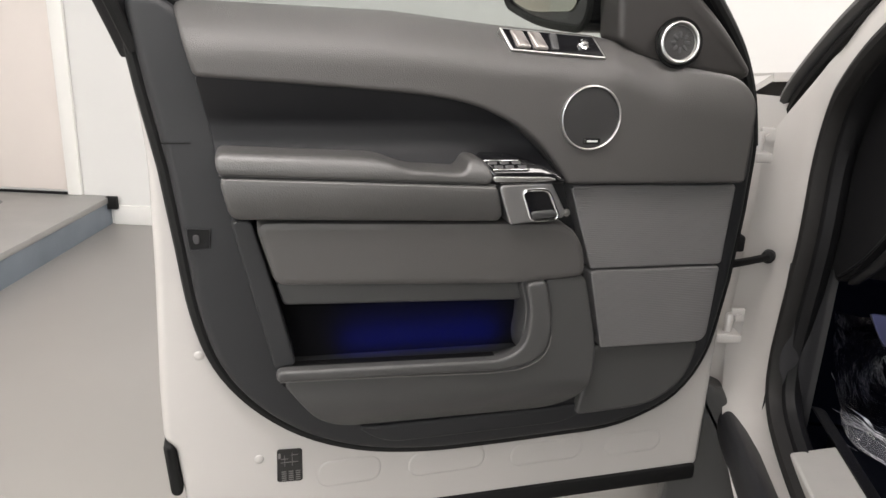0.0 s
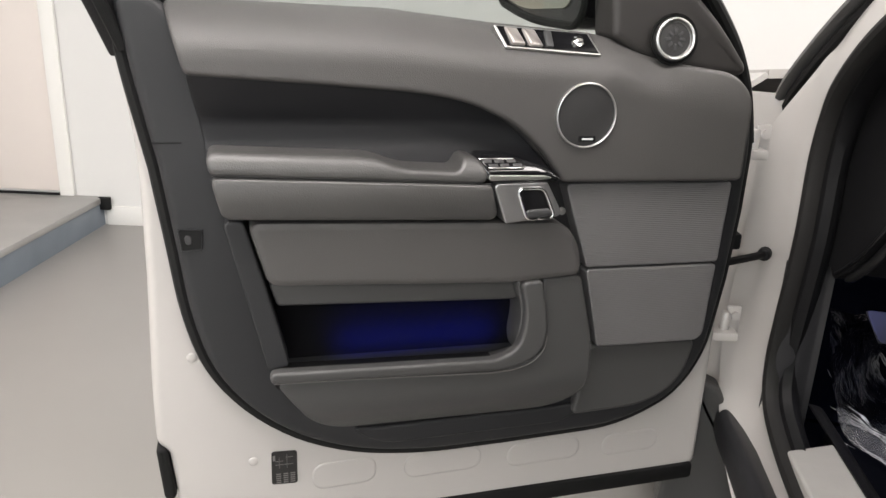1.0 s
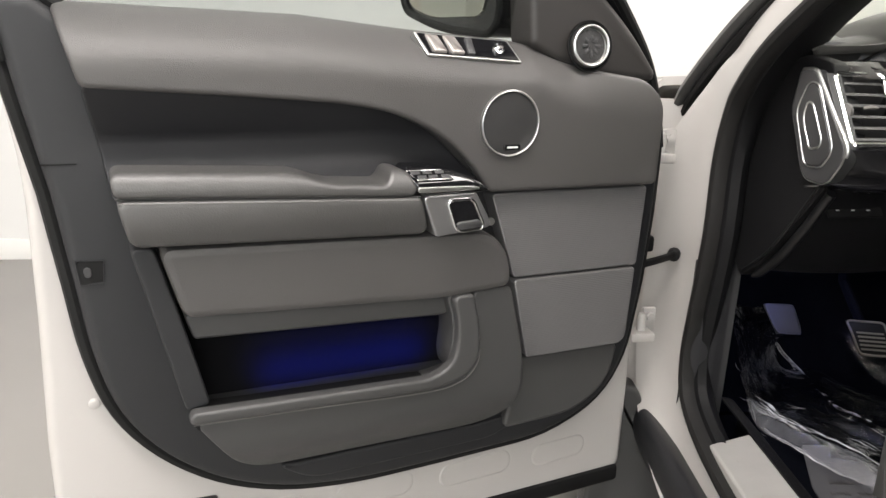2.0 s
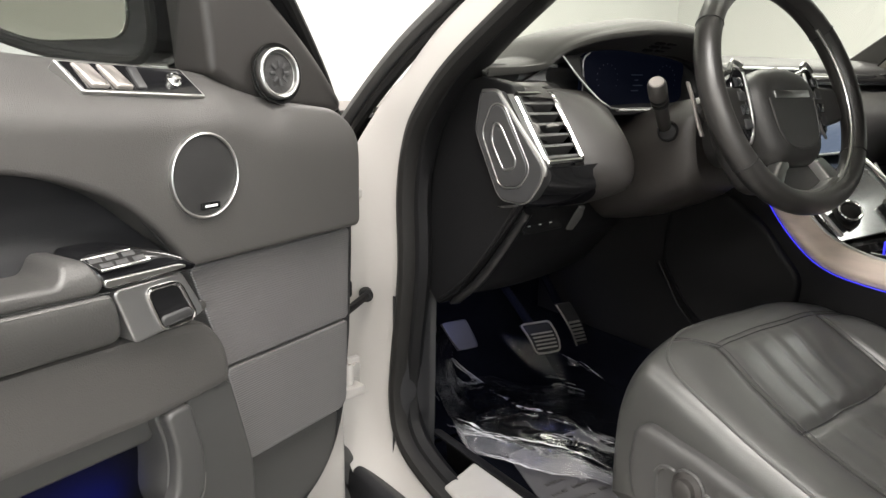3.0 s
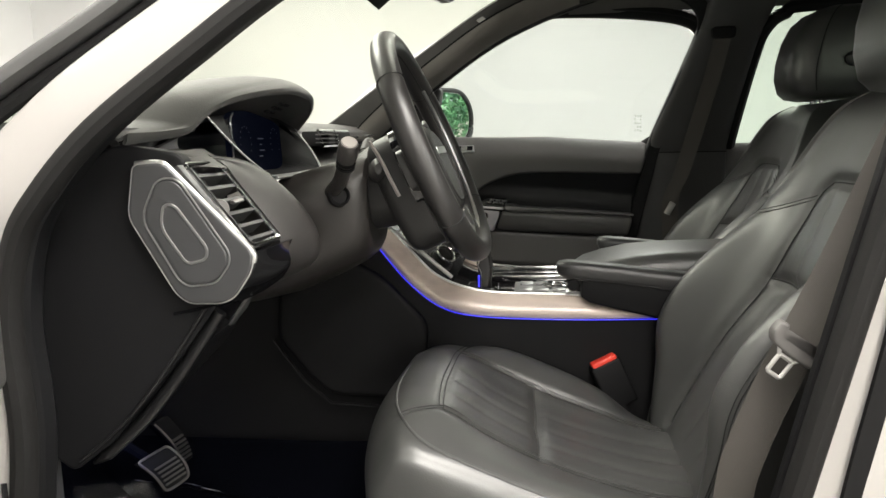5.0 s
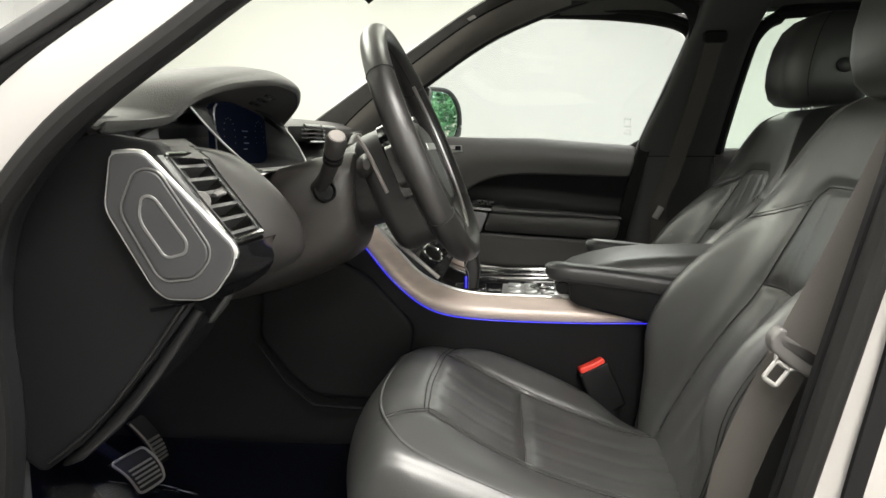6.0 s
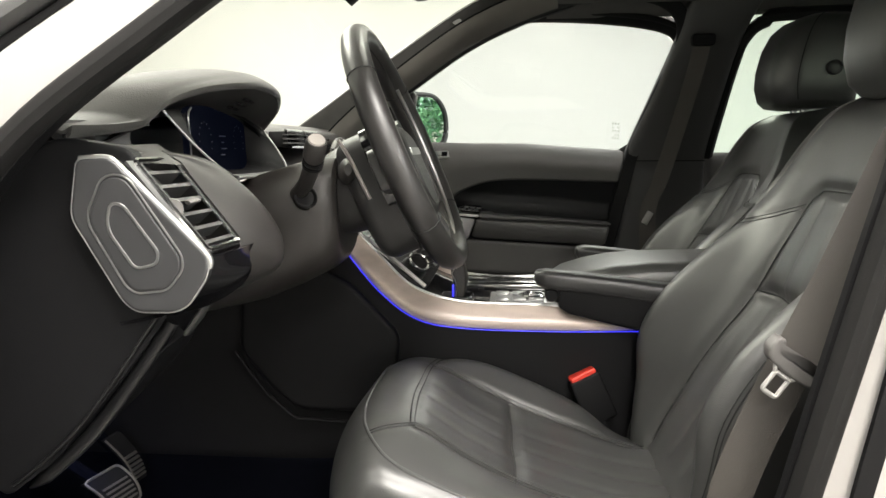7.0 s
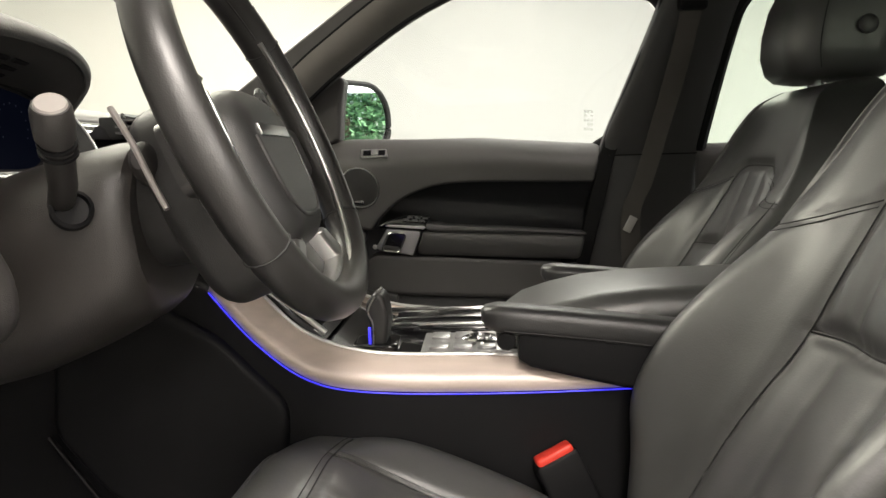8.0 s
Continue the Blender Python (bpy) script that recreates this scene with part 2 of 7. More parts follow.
def stitch(bm, rings, close=True, caps=False):
    rows = [[bm.verts.new(p) for p in r] for r in rings]
    for a, b in zip(rows, rows[1:]):
        for i in range(len(a) if close else len(a) - 1):
            j = (i + 1) % len(a)
            bm.faces.new((a[i], a[j], b[j], b[i]))
    if caps:
        bm.faces.new(rows[0])
        bm.faces.new(list(reversed(rows[-1])))
    return rows


def sheet(control, nu=4, nv=4, thick=0.0):
    """A smooth surface through rows of control points."""
    rows = [curve(r, nu) for r in control]
    cols = [curve([r[i] for r in rows], nv) for i in range(len(rows[0]))]
    bm = bmesh.new()
    stitch(bm, cols, close=False)
    if thick:
        bmesh.ops.recalc_face_normals(bm, faces=bm.faces)
        bmesh.ops.solidify(bm, geom=bm.faces[:], thickness=thick)
    return bm


def rounded(poly, r, n=5, least=0.0):
    """The outline with its corners rounded; a corner may carry its own radius as third number."""
    out, k = [], len(poly)
    for i, q in enumerate(poly):
        a, b, c = Vector(poly[i - 1][:2]), Vector(q[:2]), Vector(poly[(i + 1) % k][:2])
        rad = q[2] if len(q) > 2 else r
        u, v = (a - b), (c - b)
        d, e = u.normalized(), v.normalized()
        half = max(0.05, d.angle(e) / 2)
        cut = min(max(rad, least / math.tan(half)), u.length * 0.49, v.length * 0.49)
        p0, p1 = b + d * cut, b + e * cut
        if half > 1.53:
            out += [b] if n < 3 else [p0, b, p1]
            continue
        away = (d + e).normalized()
        mid, rho = b + away * (cut / math.cos(half)), cut * math.tan(half)
        a0 = math.atan2(p0.y - mid.y, p0.x - mid.x)
        sweep = (math.atan2(p1.y - mid.y, p1.x - mid.x) - a0 + math.pi) % (2 * math.pi) - math.pi
        for s in range(n + 1):
            t = a0 + sweep * s / n
            out.append(mid + rho * Vector((math.cos(t), math.sin(t))))
    return out


def inward(poly, d):
    """The outline moved inwards by d."""
    k = len(poly)
    area = sum(poly[i - 1].x * poly[i].y - poly[i].x * poly[i - 1].y for i in range(k))
    sign = 1 if area > 0 else -1
    out = []
    for i in range(k):
        a, b, c = poly[i - 1], poly[i], poly[(i + 1) % k]
        e, g = (b - a), (c - b)
        e = e.normalized() if e.length > 1e-9 else g.normalized()
        g = g.normalized() if g.length > 1e-9 else e
        m = Vector((-e.y - g.y, e.x + g.x)) * sign
        m = m / max(m.length_squared / 2, 0.4)
        out.append(b + m * d)
    return out


def slab(poly, c0, c1, bevel, place, steps=3, crown=0.0):
    """An outline raised from depth c0 to c1 with a rounded upper edge. place(a, b, c) gives the point."""
    s = 1 if c1 > c0 else -1
    rings = [(poly, c0)]
    for i in range(steps + 1):
        a = i / steps * math.pi / 2
        rings.append((inward(poly, bevel * (1 - math.cos(a))), c1 - s * bevel * (1 - math.sin(a))))
    rings.append((inward(poly, bevel + min(0.004, bevel * 0.6)), c1))
    bm = bmesh.new()
    rows = stitch(bm, [[place(q.x, q.y, c) for q in p] for p, c in rings])
    top = bm.faces.new(rows[-1])
    if crown:
        mid = sum((q for q in rings[-1][0]), Vector((0, 0))) / len(poly)
        bmesh.ops.poke(bm, faces=[top])
        bm.verts.ensure_lookup_table()
        bm.verts[-1].co = place(mid.x, mid.y, c1 + s * crown)
    else:
        top.normal_update()
        bmesh.ops.triangulate(bm, faces=[top])
    foot = bm.faces.new(list(reversed(rows[0])))
    foot.normal_update()
    bmesh.ops.triangulate(bm, faces=[foot])
    return bm


def box(x0, x1, y0, y1, z0, z1, bevel=0.0, seg=2):
    bm = bmesh.new()
    bmesh.ops.create_cube(bm, size=1, matrix=Matrix.LocRotScale(((x0 + x1) / 2, (y0 + y1) / 2, (z0 + z1) / 2), None, (x1 - x0, y1 - y0, z1 - z0)))
    if bevel:
        bmesh.ops.bevel(bm, geom=bm.edges[:], offset=bevel, segments=seg, affect="EDGES", profile=0.5)
    return bm


def tube(path, r, seg=8, closed=False, flat=1.0, up=(0, 0, 1), ends=True):
    """A round or flattened bar along a path; r may be a number or one number a point."""
    p = [Vector(q) for q in path]
    k = len(p)
    rs = r if isinstance(r, (list, tuple)) else [r] * k
    rings, ref = [], Vector(up)
    for i in range(k):
        t = (p[(i + 1) % k] - p[i - 1]) if closed else (p[min(i + 1, k - 1)] - p[max(i - 1, 0)])
        t.normalize()
        side = t.cross(ref)
        if side.length < 1e-4:
            side = t.cross(Vector((1, 0.1, 0)))
        side.normalize()
        over = side.cross(t)
        rings.append([p[i] + rs[i] * (math.cos(a) * side + flat * math.sin(a) * over) for a in (2 * math.pi * j / seg for j in range(seg))])
    bm = bmesh.new()
    if closed:
        rings.append(rings[0])
    rows = stitch(bm, rings, caps=ends and not closed)
    if closed:
        bmesh.ops.remove_doubles(bm, verts=bm.verts[:], dist=1e-6)
    return bm


def strip(path, section, ahead, closed=False):
    """A section swept along a path. ahead(i) gives two directions at point i; section rows are (a, b)."""
    bm = bmesh.new()
    rings = []
    for i, q in enumerate(path):
        d, e = ahead(i)
        rings.append([Vector(q) + d * a + e * b for a, b in (section(i) if callable(section) else section)])
    if closed:
        rings.append(rings[0])
    stitch(bm, rings, close=False)
    if closed:
        bmesh.ops.remove_doubles(bm, verts=bm.verts[:], dist=1e-6)
    return bm


def lathe(profile, at, axis, seg=24):
    """A turned piece: rows (radius, height) along axis from the point at."""
    z = Vector(axis).normalized()
    x = z.orthogonal().normalized()
    y = z.cross(x)
    bm = bmesh.new()
    rows = stitch(bm, [[Vector(at) + z * h + max(r, 1e-4) * (math.cos(a) * x + math.sin(a) * y) for a in (2 * math.pi * j / seg for j in range(seg))] for r, h in profile], caps=True)
    return bm


def join(*parts):
    bm = bmesh.new()
    for b in parts:
        me = bpy.data.meshes.new("tmp")
        b.to_mesh(me)
        b.free()
        bm.from_mesh(me)
        bpy.data.meshes.remove(me)
    return bm


def turned(bm, m):
    bmesh.ops.transform(bm, matrix=m, verts=bm.verts[:])
    return bm


def bent(bm, axis_cuts, bend):
    """Cuts a mesh by planes, rows (axis, place), and moves each point by bend(v)."""
    for axis, value in axis_cuts:
        n = Vector((0, 0, 0))
        n[axis] = 1
        bmesh.ops.bisect_plane(bm, geom=bm.verts[:] + bm.edges[:] + bm.faces[:], plane_co=n * value, plane_no=n)
    for v in bm.verts:
        v.co += Vector(bend(v.co))
    return bm


def on_sheet(control, r, c):
    """The point of a sheet at fractional row r and column c of its control points."""
    def spot(p, t):
        k = len(p)
        i = min(int(t), k - 2)
        t -= i
        a, b, cc, d = p[max(i - 1, 0)], p[i], p[i + 1], p[min(i + 2, k - 1)]
        return 0.5 * (2 * b + (cc - a) * t + (2 * a - 5 * b + 4 * cc - d) * t * t + (3 * b - a - 3 * cc + d) * t ** 3)
    return spot([spot([Vector(q) for q in row], c) for row in control], r)


def padded(control, lines, hint, n=8):
    """A padded sheet drawn in along its sewn lines (marks, depth, width); also gives the sunk lines."""
    bm = sheet(control, n, n)
    bm.normal_update()
    verts = list(bm.verts)
    at = np.array([v.co for v in verts])
    out = np.array([v.normal for v in verts])
    if (out @ np.array(hint)).sum() < 0:
        out = -out
    sink = np.zeros(len(verts))
    sunk = []
    for marks, depth, width in lines:
        pts = np.array(seam_on(control, marks, 14))
        d = np.sqrt(((at[:, None, :] - pts[None, :, :]) ** 2).sum(2))
        sink = np.maximum(sink, depth * np.exp(-(d.min(1) / width) ** 2))
        near = d.argmin(0)
        sunk.append([Vector(p - out[k] * depth * 0.72) for p, k in zip(pts, near)])
    for v, w, o in zip(verts, sink, out):
        v.co -= Vector(o * w)
    return bm, sunk


def seam_on(control, marks, n=6):
    return [on_sheet(control, q.x, q.y) for q in curve([(r, c, 0) for r, c in marks], n)]

# ---------------------------------------------------------------- the room
WEST, EAST, NORTH, SOUTH = -5.2, 5.2, 4.28, -6.0
part_setting = lambda name, bm, mat, label: tagged(part(name, turned(bm, ROT), mat), label, kind="structure")
part_setting("floor", box(WEST - 0.2, EAST + 0.2, SOUTH - 0.2, NORTH + 0.2, -0.15, 0.0), EPOXY, "smooth grey epoxy workshop floor")
part_setting("ceiling", box(WEST - 0.2, EAST + 0.2, SOUTH - 0.2, NORTH + 0.2, CEILING, CEILING + 0.15), WALL, "white painted ceiling with assumed light panels")
part_setting("wall_north", box(WEST, EAST, NORTH, NORTH + 0.18, 0, CEILING), WALL, "plain white painted wall")
part_setting("wall_west", box(WEST - 0.18, WEST, SOUTH, NORTH, 0, CEILING), WALL, "plain white painted wall")
part_setting("wall_east", box(EAST, EAST + 0.18, SOUTH, NORTH, 0, CEILING), WALL, "plain white painted wall")
part_setting("wall_south", join(box(WEST, EAST, SOUTH - 0.18, SOUTH, 2.9, CEILING), box(WEST, -4.2, SOUTH - 0.18, SOUTH, 0, 2.9),
                                box(5.0, EAST, SOUTH - 0.18, SOUTH, 0, 2.9)), WALL, "white wall with a wide vehicle entrance")
part_setting("ground", join(box(-60, 60, -90, SOUTH - 0.2, -0.25, -0.02)), CONCRETE, "pale concrete yard outside the entrance")
part_setting("baseboard", box(-3.41, EAST, NORTH - 0.018, NORTH, 0.0, 0.118, 0.004), TRIMWHITE, "white painted skirting board")
platform = thing("step_platform", "raised grey painted platform with a blue-grey riser against the wall", "platform", m=ROT)
part("tread", box(WEST, -3.425, 2.0, NORTH, 0.135, 0.172, 0.006), STEP, platform, "worn grey painted top with a round stain")
part("riser", box(-3.445, -3.432, 2.0, NORTH, 0.0, 0.135), STEPSIDE, platform, "blue-grey painted side")
part("stain", lathe([(0.105, 0.0), (0.10, 0.002)], (-4.02, 3.98, 0.1705), (0, 0, 1), 20), GREY, platform, "faint round brown stain")
part("edge_cap", box(-3.44, -3.375, NORTH - 0.05, NORTH - 0.02, 0.10, 0.176, 0.004), RUBBER, platform, "dark rubber end cap")
entry = thing("door_1", "white painted flush door with white casing above the platform", "door", kind="structure", m=ROT)
part("casing", box(-3.672, -3.588, NORTH - 0.03, NORTH - 0.001, 0.172, 2.25, 0.006), TRIMWHITE, entry)
part("leaf", box(-4.6, -3.674, NORTH - 0.016, NORTH - 0.002, 0.20, 2.2, 0.002), DOORLEAF, entry, "slightly scuffed pale door leaf")
part("threshold", box(-4.6, -3.674, NORTH - 0.02, NORTH - 0.002, 0.172, 0.185), DARK, entry, "dark gap under the door")
for px, py in PANELS:
    fixture = thing("ceiling_light", "assumed flat rectangular white ceiling light panel, out of view, lit", "ceiling light", (px, py, CEILING), group="ceiling light panels")
    part("frame", join(box(px - 0.80, px + 0.80, py - 0.55, py - 0.51, CEILING - 0.06, CEILING), box(px - 0.80, px + 0.80, py + 0.51, py + 0.55, CEILING - 0.06, CEILING),
                       box(px - 0.80, px - 0.76, py - 0.51, py + 0.51, CEILING - 0.06, CEILING), box(px + 0.76, px + 0.80, py - 0.51, py + 0.51, CEILING - 0.06, CEILING)), TRIMWHITE, fixture)
    part("diffuser", box(px - 0.76, px + 0.76, py - 0.51, py + 0.51, CEILING - 0.045, CEILING - 0.03), PANEL, fixture)


def tree(x, y, h, seed):
    rng = random.Random(seed)
    ob = thing("tree", "leafy green broadleaf tree beside the yard", "tree", (x, y, -0.02), group="trees outside the entrance")
    trunk = [tube(curve([(x, y, -0.05), (x + 0.1, y, h * 0.25), (x - 0.05, y + 0.1, h * 0.55), (x, y, h * 0.85)], 4), [0.20 - 0.014 * i for i in range(13)], 8)]
    for _ in range(6):
        a, z = rng.uniform(0, 6.28), rng.uniform(0.25, 0.6) * h
        trunk.append(tube([(x, y, z), (x + math.cos(a) * 0.8, y + math.sin(a) * 0.8, z + 0.7), (x + math.cos(a) * 1.6, y + math.sin(a) * 1.6, z + 1.2)], [0.08, 0.05, 0.02], 6))
    part("trunk", join(*trunk), BARK, ob)
    verts, faces = [], []
    for _ in range(140):
        a, u, v = rng.uniform(0, 6.28), rng.random() ** 0.5, rng.random()
        cz = h * (0.18 + 0.85 * v)
        rad = h * 0.42 * math.sin(math.pi * min(0.97, 0.12 + v * 0.86)) ** 0.6 * u
        c = Vector((x + math.cos(a) * rad, y + math.sin(a) * rad, cz))
        for _ in range(80):
            o = c + Vector((rng.gauss(0, 0.30), rng.gauss(0, 0.30), rng.gauss(0, 0.24)))
            s = rng.uniform(0.05, 0.10)
            d, e = Vector((rng.gauss(0, 1), rng.gauss(0, 1), rng.gauss(0, 0.6))).normalized() * s, Vector((rng.gauss(0, 1), rng.gauss(0, 1), rng.gauss(0, 0.6))).normalized() * s * 0.6
            k = len(verts)
            verts += [o - d, o + e, o + d, o - e]
            faces.append((k, k + 1, k + 2, k + 3))
    me = bpy.data.meshes.new("crown")
    me.from_pydata(verts, [], faces)
    me.materials.append(LEAF)
    crown = new("crown", me)
    crown.parent, crown.matrix_parent_inverse = ob, BASE[ob.name]


for i, (tx, ty, th) in enumerate([(3.5, -13, 6.5), (6.0, -12.2, 7.0), (8.6, -13, 6.5), (11, -12.5, 7), (13.6, -13.5, 7), (0.6, -13.6, 7), (-2.5, -13, 6.5), (7.4, -15, 8), (10, -15.4, 8.5), (4.6, -15.5, 8)]):
    tree(tx, ty, th, i)

# ---------------------------------------------------------------- the open driver's door, in its own axes: u to its rear, w to its inside, z up
TURNED = radians(24.3)
DOOR = Matrix(((-math.cos(TURNED), math.sin(TURNED), 0, -0.948), (-math.sin(TURNED), -math.cos(TURNED), 0, 1.133), (0, 0, 1, 0), (0, 0, 0, 1)))
door = thing("car_door", "open white car door with black and grey leather inner trim", "car door", m=DOOR)
uw = lambda a, b, c: Vector((a, c, b))


def plate(name, outline, w0, w1, bevel, mat, parent=None, label="", r=0.012, crown=0.0, steps=3, n=5, bend=None, cuts=()):
    bm = slab(rounded(outline, r, n, bevel + 0.0045), w0, w1, bevel, uw, steps, crown)
    if bend:
        bent(bm, cuts, bend)
    return part(name, bm, mat, parent or door, label)


BODY = [(-0.066, 0.430), (0.30, 0.415), (0.920, 0.405, 0.03), (0.935, 0.50, 0.02), (0.944, 0.590, 0.006), (0.962, 0.612, 0.01), (0.962, 0.70, 0.05), (0.955, 0.90, 0.2), (0.952, 1.10, 0.2), (0.972, 1.235, 0.1), (0.985, 1.262), (0.95, 1.266), (0.10, 1.244), (-0.03, 1.18, 0.05), (-0.062, 1.0)]
plate("door_shell", BODY, -0.150, -0.060, 0.012, PAINT, label="white painted door shell", r=0.02)
plate("outer_skin", [(-0.10, 0.40), (0.93, 0.38), (0.955, 0.60, 0.1), (0.955, 1.10, 0.2), (0.985, 1.235), (-0.06, 1.215), (-0.11, 1.0)], -0.190, -0.150, 0.012, PAINT, label="white painted outer door skin", r=0.04)
TRIMLINE = [(0.965, 1.31), (0.945, 1.19, 0.1), (0.922, 1.072, 0.1), (0.905, 0.943, 0.1), (0.893, 0.842, 0.08), (0.866, 0.748, 0.08), (0.812, 0.674, 0.06), (0.735, 0.614, 0.08), (0.639, 0.576, 0.08), (0.518, 0.560, 0.08), (0.369, 0.562, 0.1), (0.141, 0.569, 0.06), (0.028, 0.62, 0.05), (-0.022, 0.700, 0.05), (-0.042, 0.848, 0.1), (-0.050, 0.978, 0.1), (-0.051, 1.111, 0.1), (-0.030, 1.195, 0.02), (0.06, 1.222), (0.25, 1.250), (0.44, 1.266), (0.60, 1.274), (0.885, 1.285, 0.01), (0.92, 1.31, 0.01)]
outline = rounded(TRIMLINE, 0.02, 4)
part("trim_carrier", slab(outline, -0.060, -0.028, 0.012, uw), CARRIER, door, "grained black plastic trim carrier")
part("weather_seal", tube([uw(q.x, q.y, -0.052) for q in inward(outline, -0.006)], 0.011, 8, closed=True, up=(0, 1, 0)), RUBBER, door, "black rubber door seal")
# window frame and glass
FRAME = [(-0.055, 1.10), (-0.030, 1.20), (0.03, 1.29), (0.19, 1.43), (0.39, 1.575), (0.49, 1.635), (0.57, 1.665), (0.80, 1.678), (0.98, 1.668), (1.045, 1.625), (1.055, 1.54), (1.015, 1.40), (0.975, 1.29), (0.955, 1.235)]
tip = lambda z: -0.080 + 0.34 * max(0.0, z - 1.25)
frame_path = curve([uw(a, b, tip(b)) for a, b in FRAME], 6)
part("window_frame", tube(frame_path, 0.026, 10, flat=1.3, up=(0, 1, 0)), DARK, door, "black window surround")
part("frame_seal", tube([q + Vector((0, 0.036, 0)) for q in frame_path], 0.009, 8, up=(0, 1, 0)), RUBBER, door)
pane = part("window_glass", slab(rounded([(0.03, 1.255), (0.955, 1.255), (1.04, 1.52), (1.04, 1.60, 0.04), (0.98, 1.655, 0.04), (0.57, 1.652, 0.1), (0.40, 1.57, 0.1), (0.19, 1.43, 0.1)], 0.02), 0.0, 0.004, 0.001, lambda a, b, c: uw(a, b, tip(b) - 0.006 + c)), GLASS, door, "clear raised door glass")
pane.visible_shadow = False
etch = [box(0.898 + 0.008 * (i % 3), 0.9035 + 0.008 * (i % 3), -0.001, 0.001, 1.272 + 0.011 * (i // 3), 1.279 + 0.011 * (i // 3)) for i in range(15) if i % 7 != 3]
part("etched_mark", turned(join(*etch), Matrix.Translation((0, tip(1.29) + 0.0012, 0))), ETCH, pane, "small etched glass mark")
# bottom: rubber strip, pressings, screws, label
part("bottom_strip", turned(box(-0.062, 0.925, -0.135, -0.052, 0.404, 0.440, 0.008), Matrix.Rotation(0.012, 4, "Y")), RUBBER, door, "black rubber lower door strip")
plate("corner_bumper", [(0.936, 0.505), (0.956, 0.505), (0.964, 0.606), (0.947, 0.603), (0.941, 0.55)], -0.15, -0.055, 0.006, RUBBER, r=0.006, label="black rubber corner block")
for a0, a1, b0, b1 in ((0.400, 0.550, 0.488, 0.537), (0.200, 0.352, 0.484, 0.532), (0.030, 0.156, 0.482, 0.529), (0.597, 0.715, 0.488, 0.540)):
    ring = rounded([(a0, b0), (a1, b0 - 0.004), (a1, b1), (a0, b1 + 0.004)], 0.024, 6)
    part("pressing", slab(ring, -0.064, -0.0588, 0.0050, uw), PAINT, door, "shallow oval pressing in the painted shell")
for a, b in ((0.811, 0.559), (0.898, 0.762)):
    part("grommet", lathe([(0.008, -0.002), (0.008, 0.0015), (0.006, 0.0028), (0.001, 0.0028)], uw(a, b, -0.060), (0, 1, 0), 14), PAINT, door, "small pale plug")
tag = plate("label", [(0.782, 0.509), (0.738, 0.507), (0.738, 0.572), (0.781, 0.574)], -0.061, -0.0585, 0.0004, GLOSS, label="small black information sticker with white print", r=0.003)
marks = [box(0.742 + 0.012 * (i % 3), 0.750 + 0.012 * (i % 3), -0.0588, -0.0578, 0.518 + 0.0042 * (i // 3), 0.5198 + 0.0042 * (i // 3)) for i in range(15)]
marks += [box(0.745, 0.775, -0.0588, -0.0578, 0.554, 0.5547), box(0.755, 0.7557, -0.0588, -0.0578, 0.547, 0.573), box(0.762, 0.774, -0.0588, -0.0578, 0.561, 0.5617), box(0.768, 0.7687, -0.0588, -0.0578, 0.547, 0.568), box(0.745, 0.757, -0.0588, -0.0578, 0.568, 0.5687), box(0.775, 0.779, -0.0588, -0.0578, 0.563, 0.573)]
part("print_bars", turned(join(*marks), Matrix.Translation((0, 0, -0.007))), GREY, tag)
# latch
latch = plate("latch", [(0.902, 0.984), (0.868, 0.982), (0.870, 0.952), (0.898, 0.950)], -0.03, -0.0255, 0.001, RUBBER, label="black recess of the door latch", r=0.003)
part("latch_rim", tube([uw(a, b, -0.0255) for a, b in ((0.902, 0.984), (0.868, 0.982), (0.870, 0.952), (0.898, 0.950))], 0.0012, 6, closed=True, up=(0, 1, 0)), CARRIER, latch)
plate("latch_pawl", [(0.894, 0.974), (0.884, 0.974), (0.884, 0.960), (0.892, 0.960)], -0.026, -0.0235, 0.001, PLATE, latch, r=0.002)
part("rear_moulding_joint", box(0.888, 0.928, -0.030, -0.0268, 1.1085, 1.1105), RUBBER, door)

# upper pad with the speaker pod; its top rolls over towards the glass
UPPER = [(0.903, 1.305, 0.006), (0.60, 1.301, 0.1), (0.44, 1.287, 0.1), (0.25, 1.275, 0.05), (0.17, 1.240, 0.06), (0.03, 1.222, 0.025), (0.0, 1.19), (0.0, 1.048, 0.006), (0.325, 1.052, 0.006), (0.356, 1.094, 0.06), (0.401, 1.137, 0.06), (0.476, 1.173, 0.06), (0.553, 1.187, 0.08), (0.684, 1.196, 0.1), (0.876, 1.207, 0.006)]
pad_top = lambda u: np.interp(u, (0.03, 0.17, 0.25, 0.44, 0.60, 0.90), (1.222, 1.240, 1.275, 1.287, 1.301, 1.305))
plate("upper_pad", UPPER, -0.085, 0.026, 0.007, PAD, label="soft black leather upper door pad", r=0.02, steps=5, cuts=[(2, 1.14 + 0.0085 * i) for i in range(19)] + [(0, 0.05 * i) for i in range(1, 18)], bend=lambda v: (0, max(-0.09 - v.y, -13.0 * min(1.0, max(0.25, (v.x - 0.08) / 0.22)) * max(0.0, v.z - pad_top(v.x) + 0.074) ** 2), 0))
